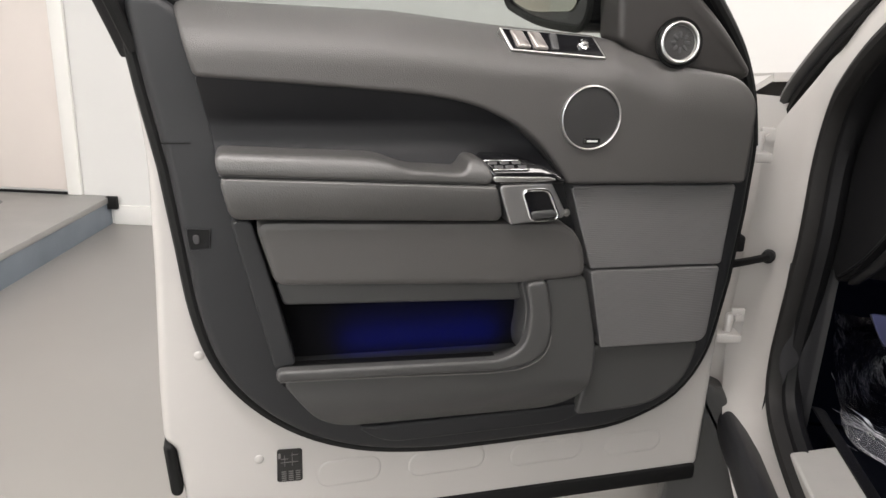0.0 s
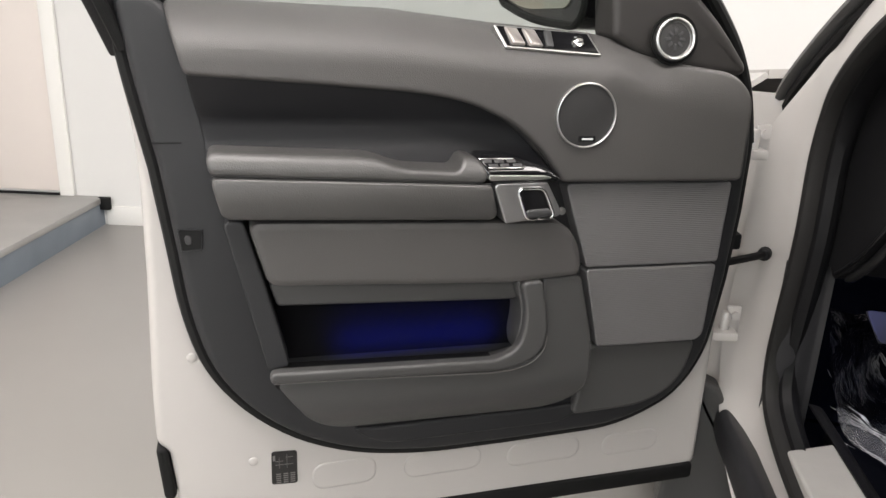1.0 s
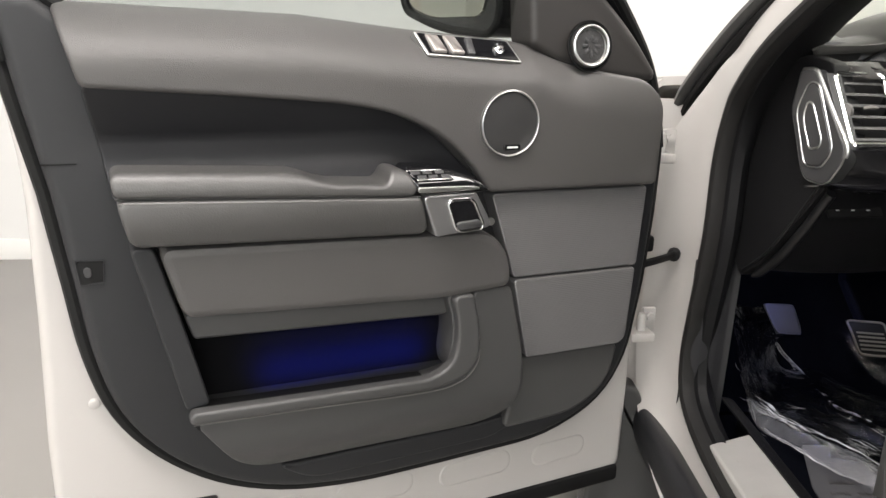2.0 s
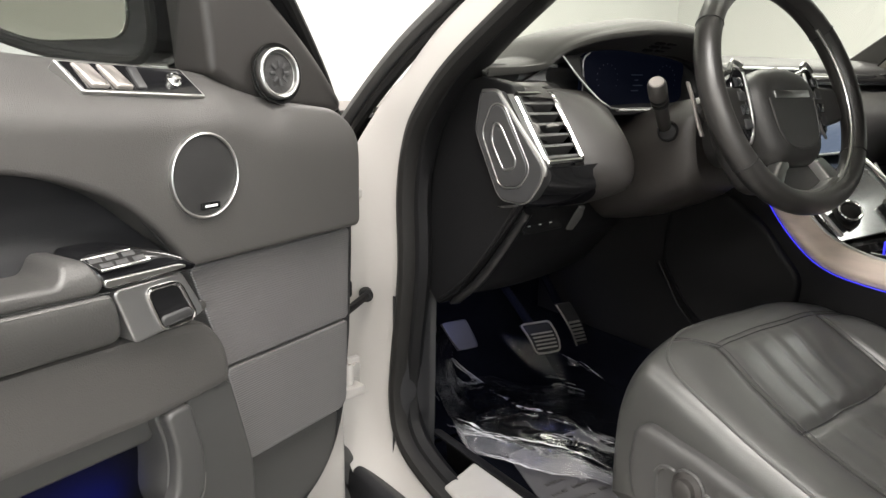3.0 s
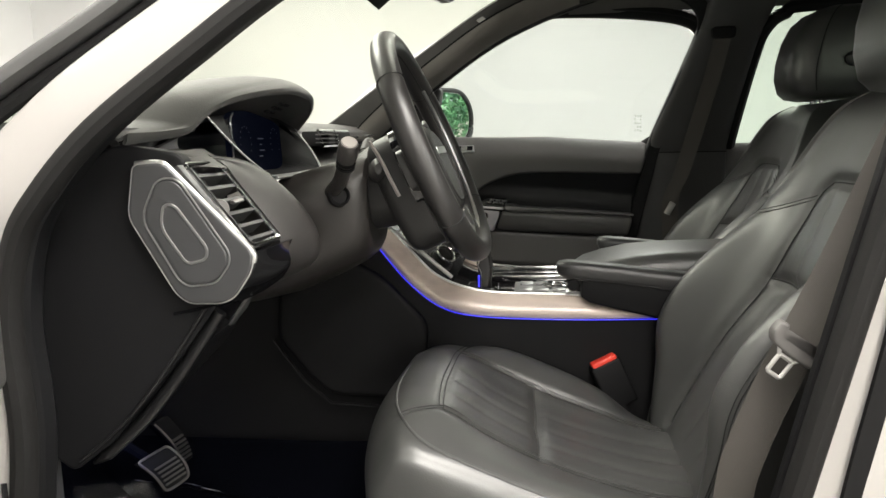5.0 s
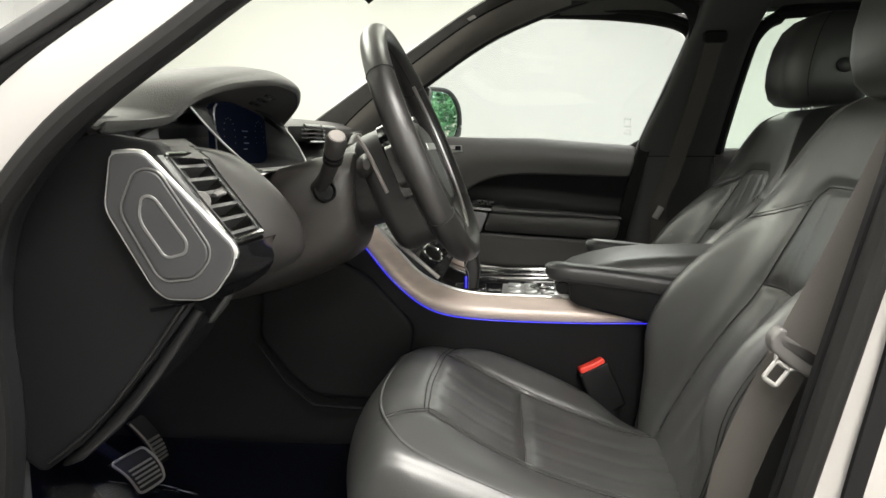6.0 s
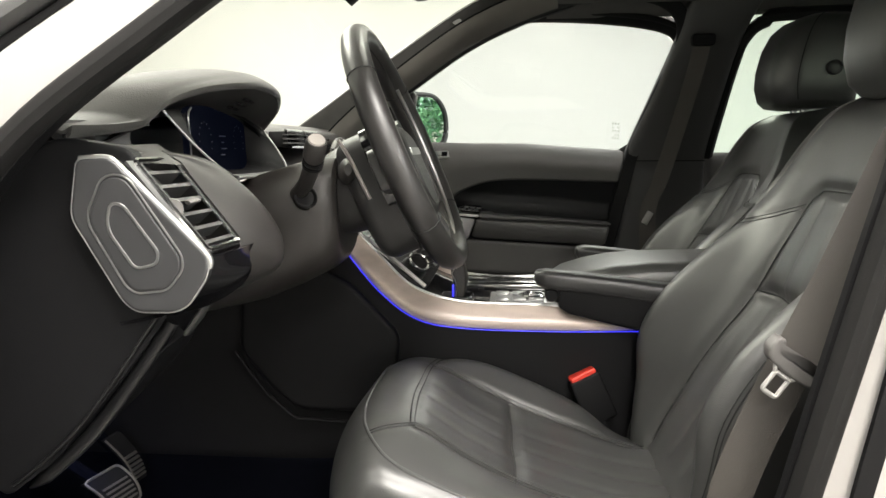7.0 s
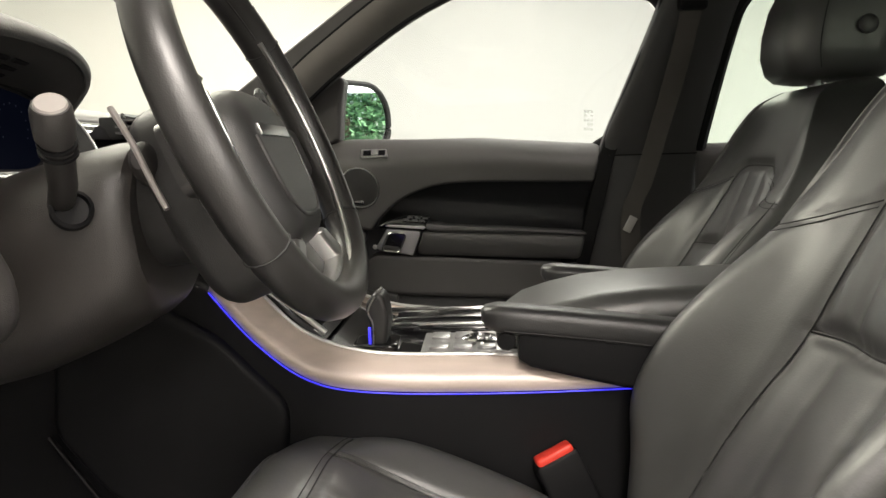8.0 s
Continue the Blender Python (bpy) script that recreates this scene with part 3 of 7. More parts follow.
plate("bolster", [(0.876, 1.213), (0.55, 1.196, 0.1), (0.45, 1.166, 0.1), (0.38, 1.126, 0.1), (0.33, 1.054), (0.46, 1.045), (0.85, 1.065)], -0.05, -0.0255, 0.003, INSET, label="recessed smooth black leather inset", r=0.012, cuts=[(2, 1.06 + 0.008 * i) for i in range(19)], bend=lambda v: (0, (0.042 * min(1.2, max(0.0, (v.z - 1.140 + 0.06 * max(0.0, 0.5 - v.x)) / 0.06)) + 0.045 * min(1.0, max(0.0, (1.115 - v.z) / 0.045)) ** 2) if v.y > -0.045 else 0, 0))
part("pad_seam", tube(curve([uw(a, b, 0.012) for a, b in ((0.872, 1.2075), (0.70, 1.197), (0.56, 1.187), (0.48, 1.173), (0.40, 1.135), (0.355, 1.090), (0.333, 1.056))], 6), 0.0011, 6), STITCH, door)
# armrest with its pull cup, two leather parts with a seam between
ARM_TOP = [(0.855, 1.112, 0.012), (0.628, 1.102, 0.02), (0.590, 1.086, 0.02), (0.507, 1.081, 0.008), (0.496, 1.101, 0.008), (0.473, 1.097, 0.008), (0.456, 1.0625, 0.002), (0.850, 1.0815, 0.003)]
soft_arm = lambda v: (0, -22.0 * max(0.0, v.z - (1.0705 + 0.05 * (v.x - 0.456))) ** 2 if v.y > 0.03 else 0, 0)
plate("armrest", ARM_TOP, 0.0, 0.068, 0.006, LEATHER, label="padded black leather armrest with pull cup", r=0.01, steps=4, cuts=[(2, 1.065 + 0.005 * i) for i in range(10)] + [(0, 0.47 + 0.03 * i) for i in range(13)], bend=soft_arm)
plate("armrest_face", [(0.850, 1.0800, 0.003), (0.456, 1.0610, 0.003), (0.438, 1.002, 0.004), (0.836, 1.018, 0.014)], -0.02, 0.069, 0.006, LEATHER, label="lower leather face of the armrest", r=0.006, cuts=[(2, 1.0 + 0.01 * i) for i in range(9)], bend=lambda v: (0, -6.0 * (v.z - 1.055) ** 2 if v.y > 0.03 else 0, 0))
part("armrest_seam", tube([uw(0.849, 1.0808, 0.064), uw(0.65, 1.0713, 0.0645), uw(0.457, 1.0617, 0.064)], 0.0012, 6), STITCH, door)
part("armrest_thread", tube([uw(0.848, 1.0770, 0.0683), uw(0.65, 1.0673, 0.0688), uw(0.458, 1.0580, 0.0683)], 0.0005, 5), GREY, door)
part("cup_floor", box(0.51, 0.62, 0.0, 0.055, 1.055, 1.066, 0.004), DARK, door)
# seat memory switches on a gloss black top
pod = plate("switch_pod", [(0.478, 1.1005, 0.006), (0.42, 1.099, 0.02), (0.373, 1.084, 0.03), (0.346, 1.067, 0.006), (0.352, 1.062), (0.457, 1.0635)], 0.0, 0.064, 0.004, GLOSS, label="gloss black switch pod", r=0.004, cuts=[(2, 1.066 + 0.004 * i) for i in range(9)], bend=lambda v: (0, -0.55 * max(0.0, v.z - 1.076) - 14 * max(0.0, v.z - 1.08) ** 2 if v.y > 0.03 else 0, 0))
KEYBED = Matrix.Translation(uw(0.4405, 1.0885, 0.0555)) @ Matrix.Rotation(radians(-38), 4, "X")
board = part("memory_switch", turned(slab([Vector(q) for q in ((0.0335, -0.010), (-0.0205, -0.010), (-0.0345, 0.009), (0.0215, 0.009))], 0.0, 0.0025, 0.0008, lambda a, b, c: Vector((a, b, c))), KEYBED), GLOSS, pod, "black seat memory key board")
for a0, a1, b in ((-0.0205, 0.0335, -0.0092), (-0.0335, 0.0225, 0.0082)):
    part("key_rail", turned(box(a0, a1, b - 0.0011, b + 0.0011, 0.002, 0.0038, 0.0005), KEYBED), CHROME, pod, "bright metal rail")
for i, (a, b) in enumerate(((0.021, -0.005), (0.003, -0.005), (-0.016, -0.005), (0.013, 0.003), (-0.004, 0.003), (-0.024, 0.003))):
    part("key", turned(join(box(a - 0.007, a + 0.007, b - 0.0030, b + 0.0030, 0.0016, 0.0030, 0.0006), box(a - 0.0022, a + 0.0022, b - 0.0009, b + 0.0009, 0.0026, 0.0032)), KEYBED), PLATE, pod)
plate("pod_strip", [(0.463, 1.0755), (0.374, 1.0735), (0.357, 1.0685), (0.376, 1.0672), (0.461, 1.0668)], 0.05, 0.0665, 0.0015, SATIN, label="satin chrome strip", r=0.0015)
# release handle
BEZEL = [(0.4535, 1.0618), (0.367, 1.0625, 0.003), (0.336, 1.009, 0.008), (0.430, 0.9990, 0.003)]
bezel = plate("handle_bezel", BEZEL, 0.0, 0.062, 0.003, BRUSHED, label="satin grey metal door handle surround", r=0.003)
HOLE = rounded([(0.4150, 1.0530), (0.3730, 1.0535), (0.3510, 1.0075), (0.3970, 1.0050)], 0.0095, 6)
part("handle_ring", tube([uw(q.x, q.y, 0.0625) for q in HOLE], 0.0026, 8, closed=True, up=(0, 1, 0)), CHROME, bezel, "bright metal ring")
part("handle_cup", slab(inward(HOLE, 0.001), 0.060, 0.0626, 0.0005, uw), GLOSS, bezel, "black handle cup")
part("release_lever", slab(rounded([(0.4000, 1.0200, 0.010), (0.3600, 1.0225, 0.010), (0.3550, 1.0105, 0.004), (0.3965, 1.0075, 0.004)], 0.004), 0.061, 0.0655, 0.003, uw), PLATE, bezel, "dark grey release lever")
part("lock_button", lathe([(0.006, 0), (0.006, 0.004), (0.001, 0.005)], uw(0.3355, 1.014, 0.050), (0, 1, 0), 12), SATIN, bezel)
# middle pad, pocket and lower panel
plate("middle_pad", [(0.806, 1.010, 0.008), (0.325, 0.994, 0.03), (0.292, 0.955, 0.03), (0.286, 0.902, 0.016), (0.40, 0.895, 0.02), (0.778, 0.912, 0.014)], -0.03, 0.044, 0.009, PAD, label="padded black lower door panel", r=0.01, steps=2)
plate("rear_strip", [(0.838, 1.008), (0.809, 1.006), (0.781, 0.905, 0.02), (0.750, 0.775), (0.782, 0.770)], -0.03, 0.026, 0.003, CARRIER, r=0.006, label="black plastic strip at the rear of the pocket")
# shallow back plate; its black colour stands for the pocket's shaded depth
pocket = plate("pocket_back", [(0.80, 0.91), (0.36, 0.90), (0.34, 0.76), (0.78, 0.765)], -0.03, -0.0225, 0.002, POCKET, label="door pocket back, blackened as shade of a deep recess, lit blue inside", r=0.02)
plate("pocket_upper", [(0.779, 0.911), (0.393, 0.898), (0.380, 0.856), (0.766, 0.870)], -0.03, 0.014, 0.004, PLASTIC, label="shaded inner wall of the pocket", r=0.004)
LIP = [(0.778, 0.7757, 0.003), (0.42, 0.7655, 0.03), (0.384, 0.785, 0.03), (0.376, 0.84, 0.06), (0.390, 0.897, 0.006), (0.354, 0.899, 0.008), (0.338, 0.83, 0.08), (0.340, 0.770, 0.03), (0.40, 0.746, 0.03), (0.783, 0.758, 0.003)]
plate("pocket_lip", LIP, 0.030, 0.048, 0.005, PLASTIC, label="raised black lip round the pocket", r=0.01, steps=4)
plate("pocket_front", [(0.395, 0.897), (0.354, 0.899, 0.008), (0.338, 0.83, 0.08), (0.340, 0.770, 0.03), (0.375, 0.752, 0.02), (0.385, 0.785, 0.02), (0.378, 0.84, 0.05)], -0.03, 0.032, 0.003, PLASTIC, r=0.006, label="front wall of the pocket")
part("lip_line", tube(curve([uw(a, b, 0.043) for a, b in ((0.776, 0.756), (0.60, 0.7495), (0.43, 0.742), (0.37, 0.750), (0.343, 0.772), (0.337, 0.80))], 5), 0.0009, 6), GREY, door, "thin bright line under the pocket")
plate("pocket_floor", [(0.778, 0.756), (0.40, 0.744), (0.36, 0.746), (0.36, 0.735), (0.77, 0.740)], -0.03, 0.033, 0.002, DARK, r=0.004)
plate("lower_panel", [(0.777, 0.756, 0.004), (0.715, 0.668, 0.05), (0.672, 0.642, 0.03), (0.310, 0.636, 0.05), (0.252, 0.678, 0.04), (0.246, 0.765, 0.08), (0.282, 0.900, 0.01), (0.352, 0.899, 0.006), (0.335, 0.80, 0.06), (0.342, 0.762, 0.03), (0.40, 0.743, 0.03)], -0.03, 0.036, 0.005, PLASTIC, label="moulded black lower trim panel", r=0.01, steps=4, cuts=[(2, 0.634 + 0.010 * i) for i in range(26)] + [(0, 0.24 + 0.03 * i) for i in range(18)], bend=lambda v: (0, max(-0.05 - v.y, -6.0 * max(0.0, 0.720 - v.z) ** 2) if v.y > -0.02 else 0, 0))
plate("kick_ledge", [(0.655, 0.628), (0.60, 0.588, 0.04), (0.26, 0.592, 0.03), (0.20, 0.632), (0.30, 0.626), (0.62, 0.624)], -0.03, -0.021, 0.005, CARRIER, r=0.01, label="black plastic lower ledge")
# aluminium panels
plate("metal_panel", [(0.310, 1.0455), (0.001, 1.042), (0.006, 0.898), (0.259, 0.9005)], -0.03, 0.004, 0.003, ALU, label="brushed grey aluminium panel with fine lines", r=0.003)
plate("metal_panel", [(0.2585, 0.8965), (0.0065, 0.894), (0.012, 0.748, 0.02), (0.223, 0.751)], -0.03, 0.003, 0.003, ALU, label="brushed grey aluminium panel with fine lines", r=0.003)
plate("corner_panel", [(0.228, 0.748), (0.012, 0.745, 0.02), (0.03, 0.66, 0.05), (0.10, 0.615, 0.05), (0.250, 0.610)], -0.03, -0.012, 0.006, PLASTIC, r=0.01, label="black plastic lower front corner")
# speaker and tweeter
speaker = part("speaker", lathe([(0.0495, -0.004), (0.0500, 0.004), (0.0494, 0.0065), (0.0482, 0.0072), (0.0470, 0.0062), (0.0466, 0.002), (0.03, 0.0012), (0.001, 0.001)], uw(0.298, 1.157, 0.025), (0, 1, 0), 48), SATIN, door, "round door loudspeaker with satin chrome ring")
part("grille", lathe([(0.0470, 0.003), (0.03, 0.0042), (0.001, 0.0046)], uw(0.298, 1.157, 0.0255), (0, 1, 0), 36), GRILLE, speaker, "black metal mesh grille")
part("badge", box(0.280, 0.308, 0.028, 0.0315, 1.1175, 1.1255, 0.001), GLOSS, speaker)
part("badge_bar", box(0.285, 0.303, 0.0315, 0.0323, 1.1200, 1.1228), INK, speaker)
SAIL = [(0.248, 1.272, 0.006), (0.256, 1.36), (0.27, 1.44), (0.19, 1.405, 0.05), (0.06, 1.30, 0.05), (-0.015, 1.214, 0.02), (0.045, 1.220, 0.03), (0.15, 1.230, 0.04), (0.212, 1.251, 0.04)]
plate("sail_panel", SAIL, -0.07, -0.006, 0.010, SHADE, label="black triangular mirror sail panel", r=0.015)
tweeter = part("tweeter", lathe([(0.0335, -0.02), (0.0335, 0.010), (0.0322, 0.0135), (0.0300, 0.0147), (0.0280, 0.0137), (0.0268, 0.009), (0.001, 0.008)], uw(0.150, 1.271, 0.000), (0.10, 1, 0.12), 32), SATIN, door, "small round tweeter with chrome ring")
part("grille", lathe([(0.0275, 0.0085), (0.02, 0.0105), (0.001, 0.0115)], uw(0.150, 1.271, 0.000), (0.10, 1, 0.12), 28), GRILLE, tweeter)
part("tweeter_recess", lathe([(0.0385, 0.004), (0.0395, 0.006), (0.0390, 0.0085), (0.0345, 0.004), (0.033, -0.004)], uw(0.150, 1.271, 0.000), (0.10, 1, 0.12), 32), RUBBER, tweeter, "black recess round the tweeter")
petals = []
for i in range(8):
    a = i * math.pi / 4
    petals.append(turned(box(0.007, 0.016, -0.0022, 0.0022, 0.0115, 0.0125, 0.0005), Matrix.Translation(uw(0.150, 1.271, 0.000)) @ Vector((0.10, 1, 0.12)).to_track_quat("Z", "Y").to_matrix().to_4x4() @ Matrix.Rotation(a, 4, "Z")))
part("tweeter_petals", join(*petals), PLATE, tweeter)
# window switches, on the sloping top of the pad
SW = Matrix.Translation(uw(0.357, 1.2625, -0.006)) @ Matrix.Rotation(radians(-3), 4, "Y") @ Matrix.Rotation(radians(-48), 4, "X")
switches = part("switch_panel", turned(slab(rounded([(-0.070, -0.0205), (0.085, -0.0205), (0.071, 0.0205), (-0.085, 0.0205)], 0.003), -0.010, 0.0035, 0.0015, lambda a, b, c: Vector((a, b, c))), SW), SATIN, door, "silver framed window switch panel")
part("switch_bed", turned(slab([Vector(q) for q in ((-0.067, -0.0175), (0.080, -0.0175), (0.068, 0.0175), (-0.080, 0.0175))], 0.002, 0.0044, 0.0004, lambda a, b, c: Vector((a, b, c))), SW), GLOSS, switches)
for a in (0.056, 0.028):
    part("window_switch", turned(slab(rounded([(a - 0.0115 + 0.004, -0.0165), (a + 0.0095 + 0.004, -0.0165), (a + 0.0095 - 0.005, 0.0165), (a - 0.0115 - 0.005, 0.0165)], 0.003), 0.003, 0.0085, 0.0035, lambda a, b, c: Vector((a, b, c + 0.10 * b))), SW), SILVER, switches, "silver rocker switch")
part("window_switch", turned(box(-0.006, 0.006, -0.015, 0.015, 0.003, 0.0080, 0.002), SW), PLATE, switches, "black rocker switch")
part("mirror_knob", turned(lathe([(0.009, 0.0035), (0.009, 0.007), (0.0055, 0.008), (0.0062, 0.012), (0.0050, 0.0135), (0.001, 0.0138)], (-0.048, 0, 0), (0, 0, 1), 18), SW), CHROME, switches, "round chrome mirror adjuster")

# mirror on the outside of the door
SHELL = rounded([(0.085, 1.276, 0.05), (0.28, 1.284, 0.075), (0.425, 1.318, 0.08), (0.440, 1.39, 0.075), (0.41, 1.465, 0.075), (0.28, 1.485, 0.075), (0.095, 1.462, 0.07)], 0.07, 6)
behind = lambda a, b, c: Vector((c + 0.10 * (a - 0.14), -a, b))
mir = part("mirror_housing", slab(SHELL, 0.262, 0.130, 0.066, behind, 7), GLOSS, door, "gloss black door mirror housing")
part("mirror_rim", tube([behind(q.x, q.y, 0.264) for q in inward(SHELL, 0.006)], 0.007, 8, closed=True, up=(1, 0, 0)), RUBBER, mir)
part("mirror_glass", slab(rounded([(0.135, 1.312, 0.03), (0.31, 1.308, 0.05), (0.400, 1.332, 0.06), (0.415, 1.39, 0.06), (0.385, 1.450, 0.05), (0.27, 1.465, 0.05), (0.135, 1.440, 0.03)], 0.03, 6), 0.262, 0.2655, 0.0015, behind), DIMGLASS, mir, "dim reflecting mirror glass")
part("mirror_arm", tube([uw(0.17, 1.272, -0.06), uw(0.18, 1.285, -0.09), uw(0.19, 1.300, -0.13)], [0.032, 0.030, 0.036], 12, flat=0.7, up=(1, 0, 0)), GLOSS, door, "black mirror foot")
lamp = new("pocket_led", bpy.data.lights.new("pocket_led", "AREA"))
lamp.data.shape, lamp.data.size, lamp.data.size_y = "RECTANGLE", 0.26, 0.02
lamp.data.energy, lamp.data.color = 0.10, (0.002, 0.03, 1.0)
lamp.data.spread = radians(95)
lamp.matrix_world = DOOR @ Matrix.Translation((0.54, 0.024, 0.775)) @ Matrix.Rotation(radians(-112), 4, "X")

# ---------------------------------------------------------------- the car's body round the cabin
car = thing("car", "white sport utility car with its driver's door open", "car", (0, 0, 0))


def lean(z):
    """How far the glasshouse side stands from the car's middle at height z."""
    return 0.785 - 0.34 * max(0.0, z - 1.25)


OPENING = [(0.45, 1.655), (0.696, 1.569), (0.892, 1.45), (0.995, 1.373), (1.099, 1.288), (1.165, 1.215), (1.201, 1.159), (1.22, 1.069), (1.216, 0.929), (1.239, 0.759), (1.247, 0.671), (1.225, 0.6), (1.150, 0.560), (1.0, 0.535), (0.75, 0.525), (0.52, 0.528), (0.43, 0.56), (0.40, 0.66), (0.376, 0.77), (0.345, 0.90), (0.292, 1.12), (0.26, 1.25), (0.205, 1.40), (0.150, 1.55), (0.175, 1.63), (0.28, 1.668)]
WIDE = [0.07, 0.07, 0.071, 0.074, 0.081, 0.091, 0.101, 0.111, 0.116, 0.121, 0.118, 0.11, 0.11, 0.11, 0.10, 0.10, 0.14, 0.20, 0.22, 0.22, 0.22, 0.22, 0.20, 0.16, 0.12, 0.08]
opening = curve([(-lean(z), y, z) for y, z in OPENING], 5, closed=True)
wide = [q.x for q in curve([(w, 0, 0) for w in WIDE], 5, closed=True)]
mid = Vector((-0.75, 0.78, 1.05))


def across(i):
    """Away from the opening, and to the car's outside."""
    t = (opening[(i + 1) % len(opening)] - opening[i - 1]).normalized()
    d = t.cross(Vector((1, 0, 0))).normalized()
    if d.dot(opening[i] - mid) < 0:
        d = -d
    return d, Vector((-1, 0, 0))


bulge = lambda i: 0.62 * max(0.0, min(1.0, (1.22 - opening[i].z) / 0.14)) if opening[i].y > 0.4 else 1.0 if opening[i].z < 1.55 else 0.3
slim = lambda i: max(0.0, min(1.0, (opening[i].z - 1.10) / 0.15)) if opening[i].y > 0.42 else -0.6
part("door_frame", strip(opening, lambda i: [(0.0, -0.02), (0.0, 0.004), (0.006, 0.010), (wide[i] * 0.30, 0.010 + 0.008 * bulge(i)), (wide[i] * 0.55, 0.010 + 0.020 * bulge(i)), (wide[i] * 0.75, 0.008 + 0.047 * bulge(i)), (wide[i] * 0.9, 0.004 + 0.086 * bulge(i)), (wide[i], 0.14 * bulge(i) - 0.01)], across, closed=True), PAINT, car, "white painted door opening and pillars")
part("opening_seal", strip(opening, [(0.015, 0.006), (0.014, 0.012), (0.009, 0.018), (0.000, 0.020), (-0.008, 0.016), (-0.012, 0.005), (-0.010, -0.008), (-0.004, -0.010)], across, closed=True), SEAL, car, "black rubber seal round the door opening")
rear_post = [(-0.004, -0.008), (-0.013, -0.010), (-0.015, -0.016), (-0.012, -0.021), (0.0, -0.023), (0.02, -0.024), (0.022, -0.026)]
part("pillar_trim", strip(opening, lambda i: rear_post if slim(i) < 0 else [(-0.004, -0.008), (-0.014 + 0.006 * slim(i), -0.014), (-0.018 + 0.014 * slim(i), -0.030), (-0.012 + 0.012 * slim(i), -0.040 - 0.010 * slim(i)), (0.012 * slim(i), -0.050 - 0.025 * slim(i)), (0.020 + 0.004 * slim(i), -0.055 - 0.045 * slim(i)), (0.022 + 0.03 * slim(i), -0.057 - 0.064 * slim(i))], across, closed=True), DARK, car, "dark trim along the inside of the pillars")
# pale cloth cover on the inside of the far front pillar
COVER = [(-0.006, -0.034), (-0.004, -0.053), (0.009, -0.079), (0.021, -0.104), (0.047, -0.122)]
cover = turned(strip(opening[1:27], COVER, lambda i: across(i + 1)), Matrix.Scale(-1, 4, (1, 0, 0)))
part("pillar_cover", cover, PILLAR, car, "grey-beige cloth cover of the front pillar")
# black moulding between the pillar and the windscreen
edge = curve([(-lean(z) - 0.02, y, z) for y, z in ((0.52, 1.700), (0.78, 1.605), (1.020, 1.468), (1.112, 1.407), (1.238, 1.320), (1.36, 1.215), (1.43, 1.15), (1.46, 1.09))], 6)
part("screen_moulding", tube(edge, 0.026, 10, flat=0.55, up=(-0.5, 0.6, 1)), PLASTIC, car, "dark grey windscreen edge moulding")
part("gutter", tube([q + Vector((0.0, -0.015, -0.020)) for q in edge], 0.010, 8), RUBBER, car)
for ob in [o for o in car.children if o.name in ("door_frame", "opening_seal", "pillar_trim", "screen_moulding")]:
    mirrored = ob.data.copy()
    mirrored.transform(Matrix.Scale(-1, 4, (1, 0, 0)))
    mirrored.flip_normals()
    twin = new(ob.name, mirrored)
    twin.parent = car
# hinge pillar, hinges, check strap
for zz, yy in ((1.095, 1.385), (0.738, 1.380)):
    hinge = part("hinge", turned(join(box(-0.815, -0.786, yy, yy + 0.012, zz - 0.028, zz + 0.030, 0.005), box(-0.850, -0.800, yy - 0.035, yy + 0.006, zz - 0.030, zz - 0.012, 0.004), lathe([(0.009, -0.028), (0.009, 0.02), (0.006, 0.024), (0.001, 0.024)], (-0.822, yy - 0.012, zz), (0, 0, 1), 12)), ROT), PAINT, car, "white painted door hinge")
    part("bolt", turned(lathe([(0.009, 0), (0.009, 0.006), (0.001, 0.007)], (-0.799, yy, zz + 0.012), (0, -1, 0), 6), ROT), PAINT, hinge)
strap = part("check_strap", turned(tube([(-0.86, 1.335, 0.872), (-0.80, 1.375, 0.870), (-0.752, 1.405, 0.870)], 0.006, 8, flat=1.4), ROT), DARK, car, "black door check strap")
part("strap_bolt", turned(lathe([(0.013, 0), (0.013, 0.016), (0.009, 0.020), (0.001, 0.020)], (-0.745, 1.418, 0.870), (-0.5, -0.85, 0), 12), ROT), DARK, strap)
part("hinge_cover", turned(box(-0.845, -0.822, 1.35, 1.40, 0.893, 0.925, 0.006), ROT), DARK, car)
# sill, scuff plate, kick panel
part("sill_panel", sheet([[(-0.810, y, 0.500), (-0.838, y, 0.520), (-0.852, y, 0.522), (-0.864, y, 0.505), (-0.860, y, 0.45), (-0.815, y, 0.36), (-0.757, y, 0.28)] for y in (-0.4, 0.4, 0.9, 1.2, 1.39)], 4, 3, 0.004), INSET, car, "black plastic outer sill cladding")
SCUFFLINE = rounded([(-0.787, 1.092), (-0.700, 1.117), (-0.696, 0.50), (-0.790, 0.50)], 0.008)
scuff = part("scuff_plate", slab(SCUFFLINE, 0.530, 0.562, 0.006, lambda a, b, c: Vector((a, b, c + 0.010 * max(0.0, (a + 0.75) / 0.05)))), SCUFF, car, "scuffed aluminium sill plate with raised lettering")
bars = []
for i in range(9):
    yy = 1.020 - i * 0.050
    bars += [box(-0.762, -0.756, yy - 0.020, yy + 0.014, 0.5600, 0.5632, 0.001), box(-0.738, -0.732, yy - 0.020, yy + 0.014, 0.5640, 0.5672, 0.001), box(-0.758, -0.736, yy + 0.006, yy + 0.012, 0.5620, 0.5652, 0.001)]
part("raised_bars", join(*bars), SCUFF, scuff)
